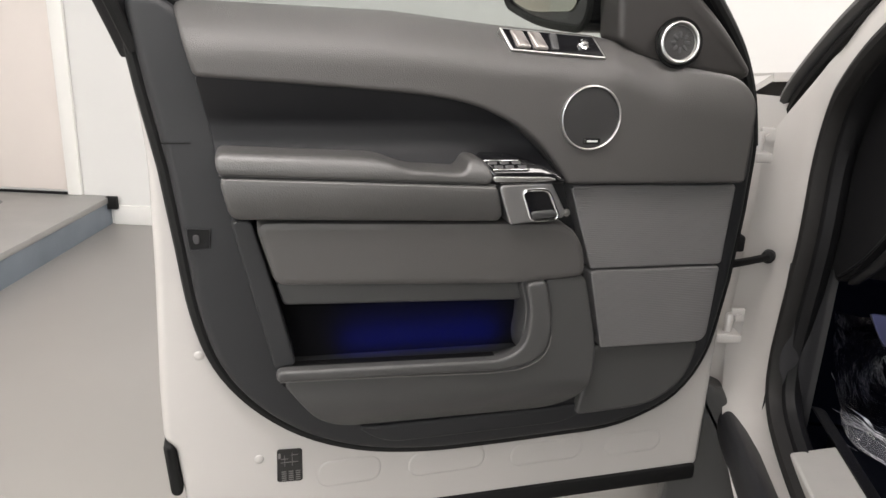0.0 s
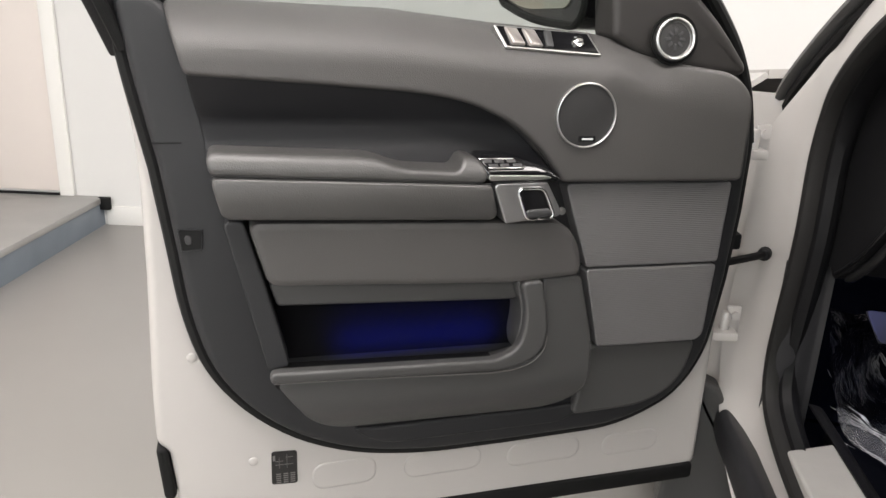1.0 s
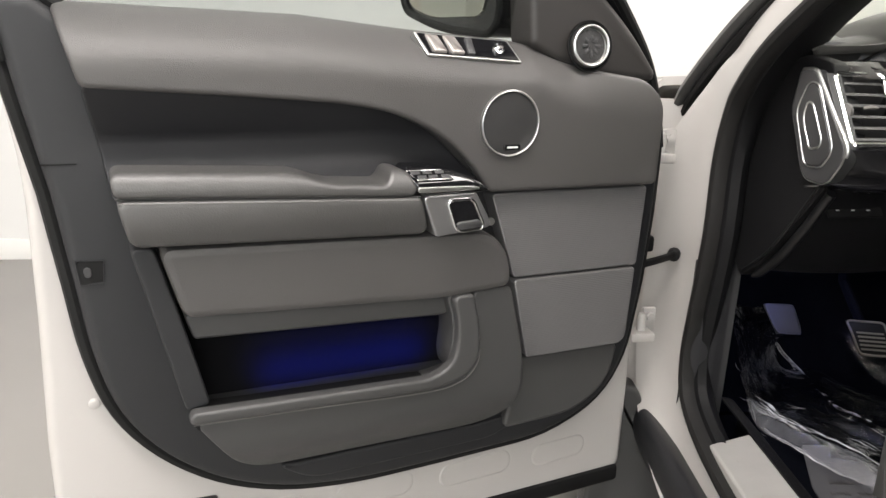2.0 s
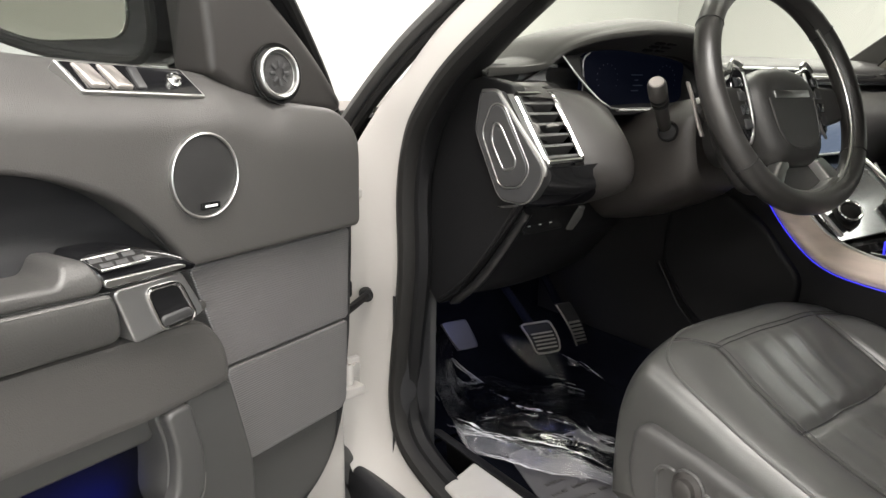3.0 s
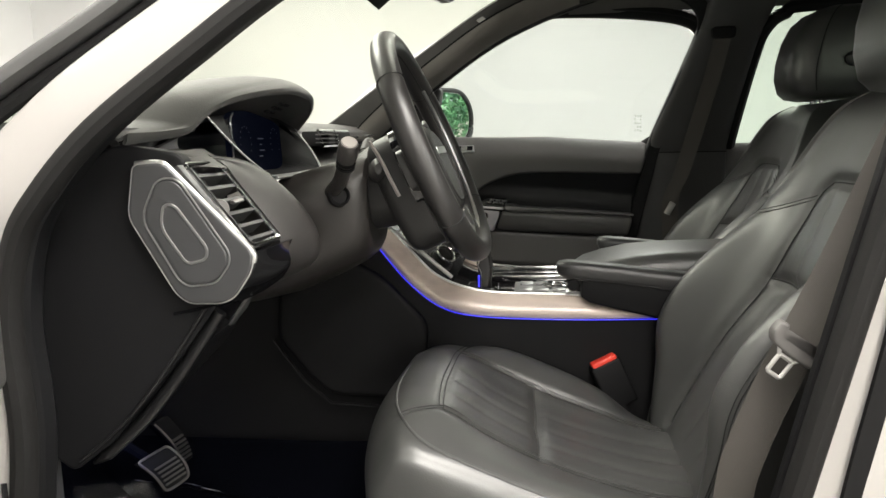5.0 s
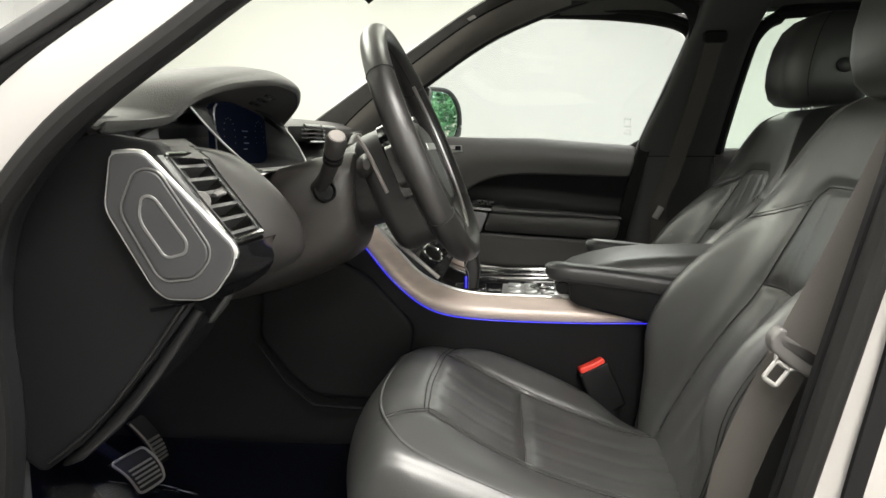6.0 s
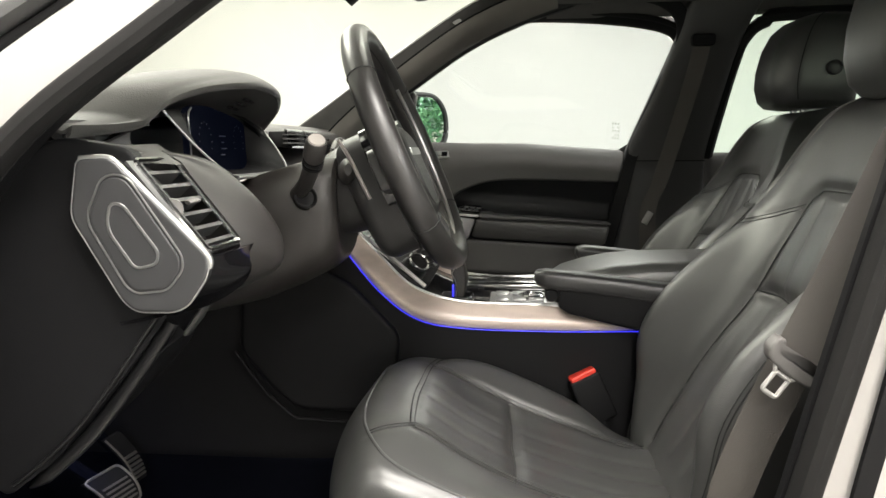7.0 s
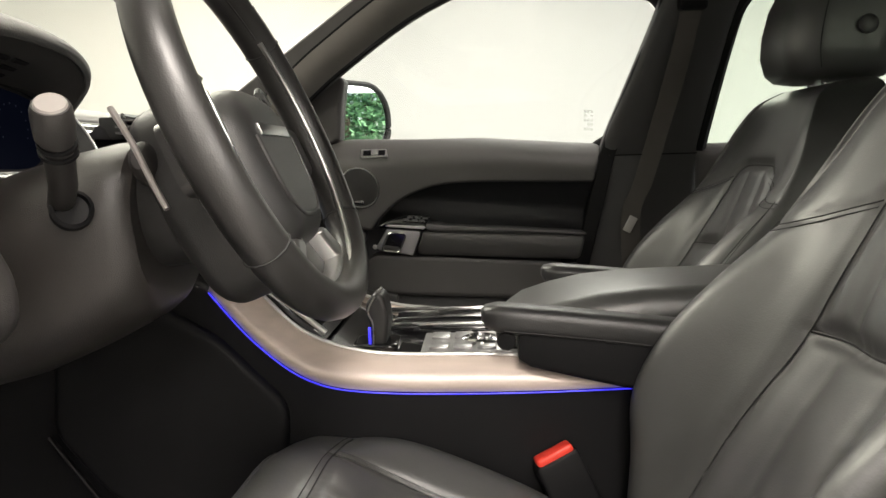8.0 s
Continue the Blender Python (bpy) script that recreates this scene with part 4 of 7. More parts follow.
part("kick_panel", sheet([[(-0.800, 1.245, z), (-0.775, 1.236, z), (-0.728, 1.236, z), (-0.712, 1.27, z), (-0.700, 1.60, z)] for z in (0.50, 0.62, 0.75, 0.876)], 4, 2, 0.004), INSET, car, "black plastic kick panel")
part("kick_cap", tube([(-0.788, 1.243, 0.880), (-0.730, 1.236, 0.884), (-0.716, 1.27, 0.886)], 0.005, 8), PLASTIC, car)
part("sill_cover", sheet([[(-0.702, y, 0.574), (-0.675, y, 0.566), (-0.658, y, 0.53), (-0.655, y, 0.46)] for y in (0.35, 0.7, 1.115, 1.26)], 3, 3, 0.004), DARK, car, "black plastic inner sill cover")
part("arch_liner", slab(rounded([(-0.93, 0.585), (-0.862, 0.560), (-0.80, 0.43), (-0.74, 0.27), (-0.96, 0.25)], 0.01), 1.36, 1.305, 0.008, lambda a, b, c: Vector((a, c, b))), PLASTIC, car, "black plastic wheel arch liner")
part("hinge_cavity", sheet([[(-0.80, 1.40, z), (-0.86, 1.425, z), (-0.93, 1.45, z)] for z in (0.50, 0.80, 1.17)], 3, 3, 0.006), PAINT, car, "white painted panel behind the door hinges")
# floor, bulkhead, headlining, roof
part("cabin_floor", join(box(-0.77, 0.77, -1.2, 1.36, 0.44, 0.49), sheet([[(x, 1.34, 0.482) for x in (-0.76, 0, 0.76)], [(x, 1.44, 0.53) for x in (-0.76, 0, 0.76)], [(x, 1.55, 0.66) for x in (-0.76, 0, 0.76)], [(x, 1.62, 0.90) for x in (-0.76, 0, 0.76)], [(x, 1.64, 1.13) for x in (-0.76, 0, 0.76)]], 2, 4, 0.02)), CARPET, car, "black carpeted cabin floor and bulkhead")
part("under_floor", box(-0.78, 0.78, -2.3, 2.2, 0.27, 0.43, 0.03), DARK, car, "dark underside")
part("headlining", sheet([[(-0.60, y, 1.655), (-0.42, y, 1.705), (0, y, 1.722), (0.42, y, 1.705), (0.60, y, 1.655)] for y in (-1.6, -0.8, 0.0, 0.45, 0.62)], 5, 3, 0.012), FABRIC, car, "black fabric headlining")
part("roof_panel", sheet([[(-0.66, 0.68, 1.70), (0, 0.70, 1.755), (0.66, 0.68, 1.70)], [(-0.66, 0.0, 1.735), (0, 0.0, 1.80), (0.66, 0.0, 1.735)], [(-0.65, -1.2, 1.72), (0, -1.2, 1.79), (0.65, -1.2, 1.72)], [(-0.62, -2.0, 1.66), (0, -2.0, 1.72), (0.62, -2.0, 1.66)]], 6, 5, 0.02), PAINT, car, "white roof panel")
part("bonnet", sheet([[(-0.80, 1.60, 1.205), (-0.4, 1.66, 1.225), (0, 1.68, 1.225), (0.4, 1.66, 1.225), (0.80, 1.60, 1.205)], [(-0.84, 2.05, 1.150), (-0.4, 2.05, 1.190), (0, 2.05, 1.195), (0.4, 2.05, 1.190), (0.84, 2.05, 1.150)], [(-0.78, 2.55, 0.98), (-0.4, 2.62, 1.04), (0, 2.64, 1.05), (0.4, 2.62, 1.04), (0.78, 2.55, 0.98)]], 5, 6, 0.02), PAINT, car, "white bonnet")
part("cowl", sheet([[(x, 1.50, 1.225 - 0.05 * abs(x)) for x in (-0.72, -0.3, 0.3, 0.72)], [(x, 1.58, 1.165 - 0.05 * abs(x)) for x in (-0.74, -0.3, 0.3, 0.74)], [(x, 1.66, 1.145 - 0.05 * abs(x)) for x in (-0.76, -0.3, 0.3, 0.76)]], 4, 4, 0.01), DARK, car, "black cowl below the windscreen")
for s in (-1, 1):
    part("fender", sheet([[(s * 0.83, 1.50, 1.205), (s * 0.90, 1.50, 1.12), (s * 0.93, 1.50, 0.85), (s * 0.93, 1.50, 0.60)], [(s * 0.86, 2.0, 1.140), (s * 0.93, 2.0, 1.05), (s * 0.96, 2.0, 0.90), (s * 0.96, 2.0, 0.78)], [(s * 0.80, 2.5, 0.96), (s * 0.86, 2.5, 0.90), (s * 0.88, 2.5, 0.70), (s * 0.87, 2.5, 0.45)]], 4, 5, 0.012), PAINT, car, "white front fender")
    part("rear_side", sheet([[(s * 0.86, -0.08 if s < 0 else 1.5, z) for z in (1.22, 0.9, 0.5, 0.35)] if s < 0 else [(0.90, 1.48, z) for z in (1.10, 0.9, 0.5, 0.35)], [(s * 0.93, -1.0, z) for z in (1.23, 0.9, 0.5, 0.35)], [(s * 0.90, -2.0, z) for z in (1.26, 0.95, 0.6, 0.42)], [(s * 0.72, -2.5, z) for z in (1.24, 0.95, 0.6, 0.45)]], 4, 5, 0.012), PAINT, car, "white body side")
    for wy in (1.93, -1.0):
        wheel = part("wheel", lathe([(0.24, -0.11), (0.34, -0.12), (0.374, -0.09), (0.374, 0.09), (0.34, 0.12), (0.25, 0.11), (0.24, 0.08)], (s * 0.82, wy, 0.374), (s, 0, 0), 40), TYRE, car, "black tyre")
        part("rim", lathe([(0.245, 0.075), (0.22, 0.06), (0.08, 0.085), (0.06, 0.10), (0.001, 0.10)], (s * 0.82, wy, 0.374), (s, 0, 0), 30), SATIN, wheel)
part("rear_panel", sheet([[(x, -2.46, z) for x in (-0.72, 0, 0.72)] for z in (0.45, 0.8, 1.25)] + [[(x, -2.05, 1.70) for x in (-0.6, 0, 0.6)]], 4, 4, 0.02), PAINT, car, "white tailgate")
part("front_panel", sheet([[(x, 2.60 - 0.08 * abs(x), z) for x in (-0.82, -0.4, 0, 0.4, 0.82)] for z in (0.40, 0.7, 1.02)], 4, 4, 0.03), PAINT, car, "white front end")
# windscreen
screen = part("windscreen", sheet([[(-0.74, 1.42, 1.17), (0, 1.56, 1.20), (0.74, 1.42, 1.17)], [(-0.68, 1.06, 1.47), (0, 1.14, 1.50), (0.68, 1.06, 1.47)], [(-0.60, 0.60, 1.70), (0, 0.68, 1.735), (0.60, 0.60, 1.70)]], 6, 6), GREEN_GLASS, car, "slightly green windscreen glass")
screen.visible_shadow = False
rear_mirror = thing("rear_view_mirror", "black interior rear-view mirror hanging from the windscreen", "mirror", (0, 0.86, 1.60))
part("mirror_shell", turned(box(-0.12, 0.12, -0.012, 0.035, -0.036, 0.036, 0.015, 3), Matrix.Translation((0.0, 0.83, 1.600)) @ Matrix.Rotation(radians(-18), 4, "Z")), GLOSS, rear_mirror)
part("mirror_glass", turned(box(-0.112, 0.112, -0.015, -0.012, -0.030, 0.030), Matrix.Translation((0.0, 0.83, 1.600)) @ Matrix.Rotation(radians(-18), 4, "Z")), MIRROR, rear_mirror)
part("mirror_stalk", tube([(0, 0.85, 1.61), (0, 0.90, 1.625), (0, 0.96, 1.60)], 0.014, 8), DARK, rear_mirror)
part("sensor_cover", sheet([[(-0.05, 0.96, 1.565), (0, 0.95, 1.555), (0.05, 0.96, 1.565)], [(-0.06, 0.90, 1.61), (0, 0.89, 1.60), (0.06, 0.90, 1.61)], [(-0.06, 0.82, 1.65), (0, 0.81, 1.64), (0.06, 0.82, 1.65)]], 4, 4, 0.02), DARK, rear_mirror)

# ---------------------------------------------------------------- passenger side: pillars, rear door, closed front door
pillar = part("pillar_cover", sheet([[(0.715, 1.36, 1.255), (0.745, 1.26, 1.255), (0.785, 1.14, 1.25)], [(0.683, 1.212, 1.350), (0.712, 1.14, 1.345), (0.742, 1.035, 1.355)], [(0.636, 0.975, 1.503), (0.664, 0.92, 1.490), (0.688, 0.865, 1.470)], [(0.582, 0.726, 1.652), (0.608, 0.69, 1.642), (0.632, 0.650, 1.628)], [(0.565, 0.58, 1.695), (0.590, 0.56, 1.685), (0.612, 0.53, 1.668)]], 5, 5, 0.006), FABRIC, car, "dark fabric windscreen pillar cover")
part("airbag_tag", turned(box(-0.014, 0.014, -0.002, 0.002, -0.010, 0.010, 0.002), Matrix.Translation((0.603, 0.768, 1.604)) @ Matrix.Rotation(radians(38), 4, "X") @ Matrix.Rotation(radians(75), 4, "Z")), GREY, pillar, "small grey airbag tag")
for s in (-1, 1):
    B = [(0.14, -0.06, 1.66, 0.600), (0.165, -0.018, 1.56, 0.645), (0.215, 0.010, 1.42, 0.695), (0.275, 0.038, 1.26, 0.750), (0.280, 0.038, 1.215, 0.765), (0.292, 0.038, 1.10, 0.775), (0.325, 0.038, 0.92, 0.775), (0.36, 0.05, 0.70, 0.77), (0.40, 0.08, 0.50, 0.76)]
    if s > 0:
        part("door_pillar_cover", sheet([[(s * (x + 0.035), yf, z), (s * (x + 0.006), yf - 0.012, z), (s * x, (yf * 0.7 + yr * 0.3), z), (s * x, (yf * 0.3 + yr * 0.7), z), (s * (x + 0.01), yr + 0.01, z), (s * (x + 0.04), yr, z)] for yf, yr, z, x in B], 4, 4, 0.004), PLASTIC, car, "black plastic pillar cover behind the front door")
        part("cover_joint", box(0.758, 0.7635, 0.05, 0.26, 1.218, 1.221), RUBBER, car)
    else:
        part("door_pillar_cover", sheet([[(s * (x + 0.035), yf - 0.02, z), (s * x, (yf * 0.5 + yr * 0.5), z), (s * (x + 0.04), yr, z)] for yf, yr, z, x in B], 4, 4, 0.004), DARK, car, "black plastic pillar cover behind the front door")
    part("rear_door_trim", sheet([[(s * x, y, z) for y in (0.05, -0.5, -1.0, -1.6)] for x, z in ((0.82, 1.243), (0.79, 1.238), (0.765, 1.20), (0.76, 1.05), (0.72, 1.00), (0.74, 0.80), (0.72, 0.49))], 3, 4, 0.006), PAD, car, "black rear door trim")
    rear_glass = part("rear_window", sheet([[(s * (0.80 - 0.34 * (z - 1.243)), y, z) for y in (0.05, -0.6, -1.2, -1.9)] for z in (1.235, 1.40, 1.64)], 2, 2), TINT, car, "lightly tinted rear side glass")
    rear_glass.visible_shadow = False
    part("rear_window_edge", tube(curve([(s * (0.785 - 0.34 * (z - 1.243)), y, z) for y, z in ((0.040, 1.22), (0.030, 1.30), (0.000, 1.48), (-0.025, 1.56), (-0.075, 1.600), (-0.20, 1.618), (-1.2, 1.62), (-1.7, 1.57))], 5), 0.018, 8), RUBBER, car)
    part("roof_rail", sheet([[(s * 0.690, y, 1.626), (s * 0.645, y, 1.650), (s * 0.605, y, 1.672), (s * 0.54, y, 1.692)] for y in (0.52, 0.1, -0.5, -1.2, -1.9)], 3, 3, 0.006), FABRIC, car, "dark fabric roof edge")
    part("rear_pillar", sheet([[(s * 0.84, -1.55, 1.22), (s * 0.86, -2.0, 1.24), (s * 0.7, -2.42, 1.24)], [(s * 0.68, -1.75, 1.66), (s * 0.66, -1.95, 1.68), (s * 0.6, -2.1, 1.69)]], 3, 3, 0.02), PAINT, car, "white rear pillar")
part("header_rail", sheet([[(-0.54, 0.66, 1.685), (0, 0.72, 1.725), (0.54, 0.66, 1.685)], [(-0.54, 0.60, 1.678), (0, 0.64, 1.712), (0.54, 0.60, 1.678)], [(-0.54, 0.50, 1.680), (0, 0.54, 1.715), (0.54, 0.50, 1.680)]], 5, 3, 0.006), FABRIC, car, "dark front edge of the headlining")
visor = part("sun_visor", sheet([[(0.14, 0.64, 1.690), (0.30, 0.63, 1.690), (0.50, 0.59, 1.672)], [(0.14, 0.46, 1.702), (0.30, 0.45, 1.700), (0.50, 0.42, 1.682)]], 4, 4, 0.018), FABRIC, car, "dark folded sun visor")
closed = thing("car_door", "closed white car door with black leather inner trim and raised window", "car door", m=Matrix(((0, 1, 0, 0.780), (-1, 0, 0, 1.175), (0, 0, 1, 0), (0, 0, 0, 1))))
twins = {door: closed}
for ob in door.children_recursive:
    if ob.name.startswith(("mirror_", "switch_panel", "switch_bed", "window_switch")):
        continue
    me = ob.data.copy()
    if ob.name == "armrest":
        # the passenger's armrest has a flatter top
        for v in me.vertices:
            v.co.z = min(v.co.z, 1.080 + 0.2 * (v.co.z - 1.080))
    me.transform(Matrix(((1, 0, 0, 0), (0, -1, 0, 0), (-0.091, 0, 1, 0.028), (0, 0, 0, 1))))
    me.flip_normals()
    twin = new(ob.name.split(".")[0], me)
    twin.parent = twins[ob.parent]
    twin.visible_shadow = ob.visible_shadow
    twins[ob] = tagged(twin, ob.get("label", ""))
    if ob.name.startswith("etched_mark"):
        twin.location = (-0.035, -0.022, 0.066)

# the passenger's mirror, its glass turned towards the driver
facing = Vector((-0.566, -0.825, 0.0))


def mirror_place(a, b, c):
    """Along the passenger's mirror glass, up, and out of it, in the closed door's own axes."""
    a, b = 0.92 * a + 0.004, 0.94 * b - 0.002
    p = Vector((1.030 + 0.825 * a, 0.908 - 0.566 * a, 1.351 + b)) + facing * c
    return Vector((1.175 - p.y, p.x - 0.780, p.z))


GLASSLINE = rounded([(-0.100, -0.075, 0.03), (-0.07, -0.094, 0.03), (0.07, -0.088, 0.05), (0.103, -0.04, 0.05), (0.10, 0.03, 0.06), (0.05, 0.088, 0.07), (-0.098, 0.090, 0.02)], 0.03, 6)
HOUSING = rounded([(-0.130, -0.098, 0.05), (0.08, -0.104, 0.06), (0.126, -0.06, 0.05), (0.124, 0.04, 0.07), (0.06, 0.102, 0.08), (-0.125, 0.102, 0.05)], 0.07, 6)
far_mirror = part("mirror_housing", slab(HOUSING, -0.003, -0.120, 0.066, mirror_place, 7), GLOSS, closed, "gloss black door mirror housing")
part("mirror_rim", tube([mirror_place(q.x, q.y, 0.0) for q in inward(HOUSING, 0.006)], 0.008, 8, closed=True, up=(0, 0, 1)), PLATE, far_mirror)
part("mirror_glass", slab(GLASSLINE, -0.004, 0.003, 0.0015, mirror_place), MIRROR, far_mirror, "mirror glass reflecting green trees")
part("mirror_arm", tube([(0.14, 0.05, 1.27), (0.17, 0.10, 1.28), (0.21, 0.16, 1.30)], [0.032, 0.030, 0.036], 12, flat=0.7, up=(1, 0, 0)), GLOSS, closed, "black mirror foot")

# one small window switch on the passenger's pad
zz_up = lambda a, b, c: Vector((a, b, c))
FAR_SW = Matrix.Translation((0.337, -0.010, 1.240)) @ Matrix.Rotation(radians(48), 4, "X")
far_plate = part("switch_panel", turned(slab(rounded([(-0.034, -0.013), (0.034, -0.013), (0.030, 0.013), (-0.034, 0.013)], 0.003), -0.02, 0.004, 0.0015, zz_up), FAR_SW), SATIN, closed, "small silver framed window switch")
part("switch_bed", turned(box(-0.028, 0.027, -0.0085, 0.0085, 0.003, 0.0046), FAR_SW), GLOSS, far_plate)
part("window_switch", turned(box(-0.008, 0.010, -0.008, 0.008, 0.003, 0.010, 0.002), FAR_SW), SATIN, far_plate, "silver rocker switch")

# ---------------------------------------------------------------- the front seats
def beside(marks, d):
    """The same line moved sideways by d rows or columns."""
    along_rows = abs(marks[-1][0] - marks[0][0]) + abs(marks[len(marks) // 2][0] - marks[0][0]) > 1.0
    return [(r + (0 if along_rows else -d), c + (d if along_rows else 0)) for r, c in marks]


def seat(s, dy, group="front seats"):
    """A front seat; s = -1 on the driver's side, 1 on the other; dy: how far it is slid."""
    driver = s < 0
    ob = thing("car_seat", "black leather driver's seat with seams and power switches" if driver else "black leather front passenger seat with armrest folded down", "car seat", (s * 0.41, 0.6 + dy, 0.49), group=group)
    P = lambda x, y, z: (s * x, y + dy, z)
    # rows run from the front's foot over the edge to the back; columns from the outer side to the inner side
    cols = [0.650, 0.650, 0.636, 0.608, 0.565, 0.520, 0.460, 0.400, 0.340, 0.285, 0.245, 0.205, 0.175, 0.155, 0.150]

    def row(y, outer, centre, inner, foot, tuck=1.0, front=0.0):
        zs = [foot, outer - 0.055, outer - 0.016, outer, (outer + centre) / 2 + 0.002, centre, centre, centre, centre, centre + 0.004, (centre + inner) / 2 + 0.004, inner, inner - 0.012, inner - 0.055, foot]
        return [P(0.40 + (x - 0.40) * tuck, y - front * ((x - 0.40) / 0.25) ** 2, z) for x, z in zip(cols, zs)]

    rows = [row(0.80, 0.640, 0.640, 0.640, 0.60, 0.86, 0.02), row(0.862, 0.715, 0.715, 0.715, 0.62, 0.90, 0.03), row(0.882, 0.785, 0.785, 0.785, 0.63, 0.93, 0.04), row(0.866, 0.838, 0.845, 0.842, 0.64, 0.96, 0.045),
            row(0.820, 0.872, 0.890, 0.882, 0.65, 0.985, 0.03), row(0.75, 0.862, 0.884, 0.882, 0.65, 1.0, 0.005), row(0.68, 0.838, 0.842, 0.878, 0.65), row(0.60, 0.808, 0.802, 0.850, 0.65), row(0.50, 0.778, 0.770, 0.803, 0.64), row(0.41, 0.754, 0.752, 0.742, 0.63), row(0.28, 0.74, 0.745, 0.73, 0.62)]
    SEAMS = ([(5, 4.85), (4.65, 4.5), (4.3, 4.2), (4.0, 4.0)], [(5, 4.85), (4.95, 5.6), (4.9, 7), (4.95, 9), (5.1, 11.4)], [(5, 4.85), (6, 4.9), (7, 4.95), (8, 4.95), (9.4, 4.95)], [(5, 9.7), (6, 9.6), (7, 9.55), (8, 9.5), (9.4, 9.5)], [(6.9, 4.95), (6.9, 6), (6.85, 7), (6.85, 8), (6.8, 9.5)])
    lines = [(m, d, w) for m, d, w in zip(SEAMS, (0.002, 0.003, 0.005, 0.005, 0.009), (0.007, 0.008, 0.010, 0.010, 0.010))]
    for c in (6.0, 7.0, 8.0):
        lines += [([(7.05, c), (8, c), (9.4, c)], 0.0025, 0.008), ([(5.2, c), (6, c), (6.75, c)], 0.0025, 0.008)]
    bm, sunk = padded(rows, lines, (0, 0, 1), 11)
    part("cushion", bm, SEATHIDE, ob, "padded leather seat cushion with side bolsters")
    for k, pts in enumerate(sunk[:5]):
        part("seam", tube(pts, 0.0009, 6), STITCH, ob)
    part("piping", tube(seam_on(rows, [(3.7, 10), (3.75, 7), (3.85, 5), (4.0, 4), (4.3, 3.2), (4.7, 2.75), (5.3, 2.5), (6.2, 2.4), (8, 2.35), (9.6, 2.3)]), 0.0026, 8), SEATHIDE, ob)
    for marks in SEAMS[:4]:
        part("stitched_line", tube(seam_on(rows, beside(marks, 0.10)), 0.0007, 4), STITCH, ob)

    # backrest: rows from the foot to the shoulders, columns round the front from outer side to inner side
    def back(y, z, half, crest, wrap, hollow=0.0):
        c = 0.40
        xs = [c + half, c + half, c + half * 0.93, c + half * 0.80, c + half * 0.60, c + half * 0.30, c, c - half * 0.30, c - half * 0.60, c - half * 0.80, c - half * 0.93, c - half, c - half]
        ys = [y - wrap, y + crest * 0.25, y + crest * 0.9, y + crest, y + crest * 0.35, y - hollow, y - hollow, y - hollow, y + crest * 0.35, y + crest, y + crest * 0.9, y + crest * 0.25, y - wrap]
        return [P(a, b, z + 0.16 * (y - b)) for a, b in zip(xs, ys)]

    rows = [back(0.405, 0.66, 0.205, 0.0, 0.13), back(0.385, 0.75, 0.225, 0.020, 0.14), back(0.325, 0.86, 0.244, 0.068, 0.15), back(0.276, 0.95, 0.250, 0.112, 0.16), back(0.236, 1.02, 0.250, 0.118, 0.16, 0.006), back(0.206, 1.08, 0.248, 0.092, 0.15), back(0.178, 1.146, 0.240, 0.040, 0.14), back(0.155, 1.206, 0.220, 0.014, 0.14), back(0.130, 1.27, 0.185, 0.006, 0.12), back(0.105, 1.315, 0.150, 0.002, 0.10), back(0.070, 1.338, 0.115, 0.0, 0.06)]
    INSERT = [(1.2, 7.9), (3, 7.5), (4.3, 7.35), (5.5, 7.32), (6.4, 7.25), (6.72, 7.0), (6.8, 6.8), (6.82, 6), (6.8, 5.2), (6.72, 4.8), (6.4, 4.5), (5.5, 4.4), (4.3, 4.35), (3, 4.25), (1.2, 3.9)]
    LUMBAR = [(4.25, 7.35), (4.22, 6.8), (4.22, 5), (4.25, 4.35)]
    EDGES = ([(5.9, 10.6), (5.95, 9.6), (6.1, 8.4), (6.4, 7.25)], [(5.9, 1.4), (5.95, 2.4), (6.1, 3.5), (6.4, 4.5)], [(0.8, 9.5), (1.6, 10.0), (2.6, 10.2), (4, 10.3), (5.2, 10.3), (5.95, 10.2)], [(0.8, 2.5), (1.6, 2.0), (2.6, 1.8), (4, 1.7), (5.2, 1.7), (5.95, 1.8)])
    lines = [(INSERT, 0.008, 0.011), (LUMBAR, 0.010, 0.011)] + [(m, 0.002, 0.007) for m in EDGES]
    for c in (5.45, 6.55):
        lines += [([(4.4, c), (5.5, c), (6.7, c)], 0.0035, 0.008), ([(1.4, c), (2.5, c), (4.1, c)], 0.0025, 0.008)]
    bm, sunk = padded(rows, lines, (0, 1, 0), 11)
    part("backrest", bm, SEATHIDE, ob, "leather backrest with padded insert and sewn seams")
    for pts in sunk[:2]:
        part("seam", tube(pts, 0.0010, 6), STITCH, ob)
    for pts, marks in zip(sunk[2:6], EDGES):
        part("seam", tube(pts, 0.0009, 6), STITCH, ob)
        part("stitched_line", tube(seam_on(rows, beside(marks, 0.12)), 0.0007, 4), STITCH, ob)
    rear = sheet([[P(0.40 + a, b - 0.165, z) for a in (-h, -h * 0.5, 0, h * 0.5, h)] for b, z, h in ((0.40, 0.66, 0.20), (0.33, 0.86, 0.24), (0.236, 1.02, 0.245), (0.155, 1.206, 0.21), (0.12, 1.30, 0.15), (0.17, 1.337, 0.10))], 3, 3)
    part("back_shell", rear, PLASTIC, ob, "dark rear shell")
    # headrest: loops stacked upwards
    loops = []
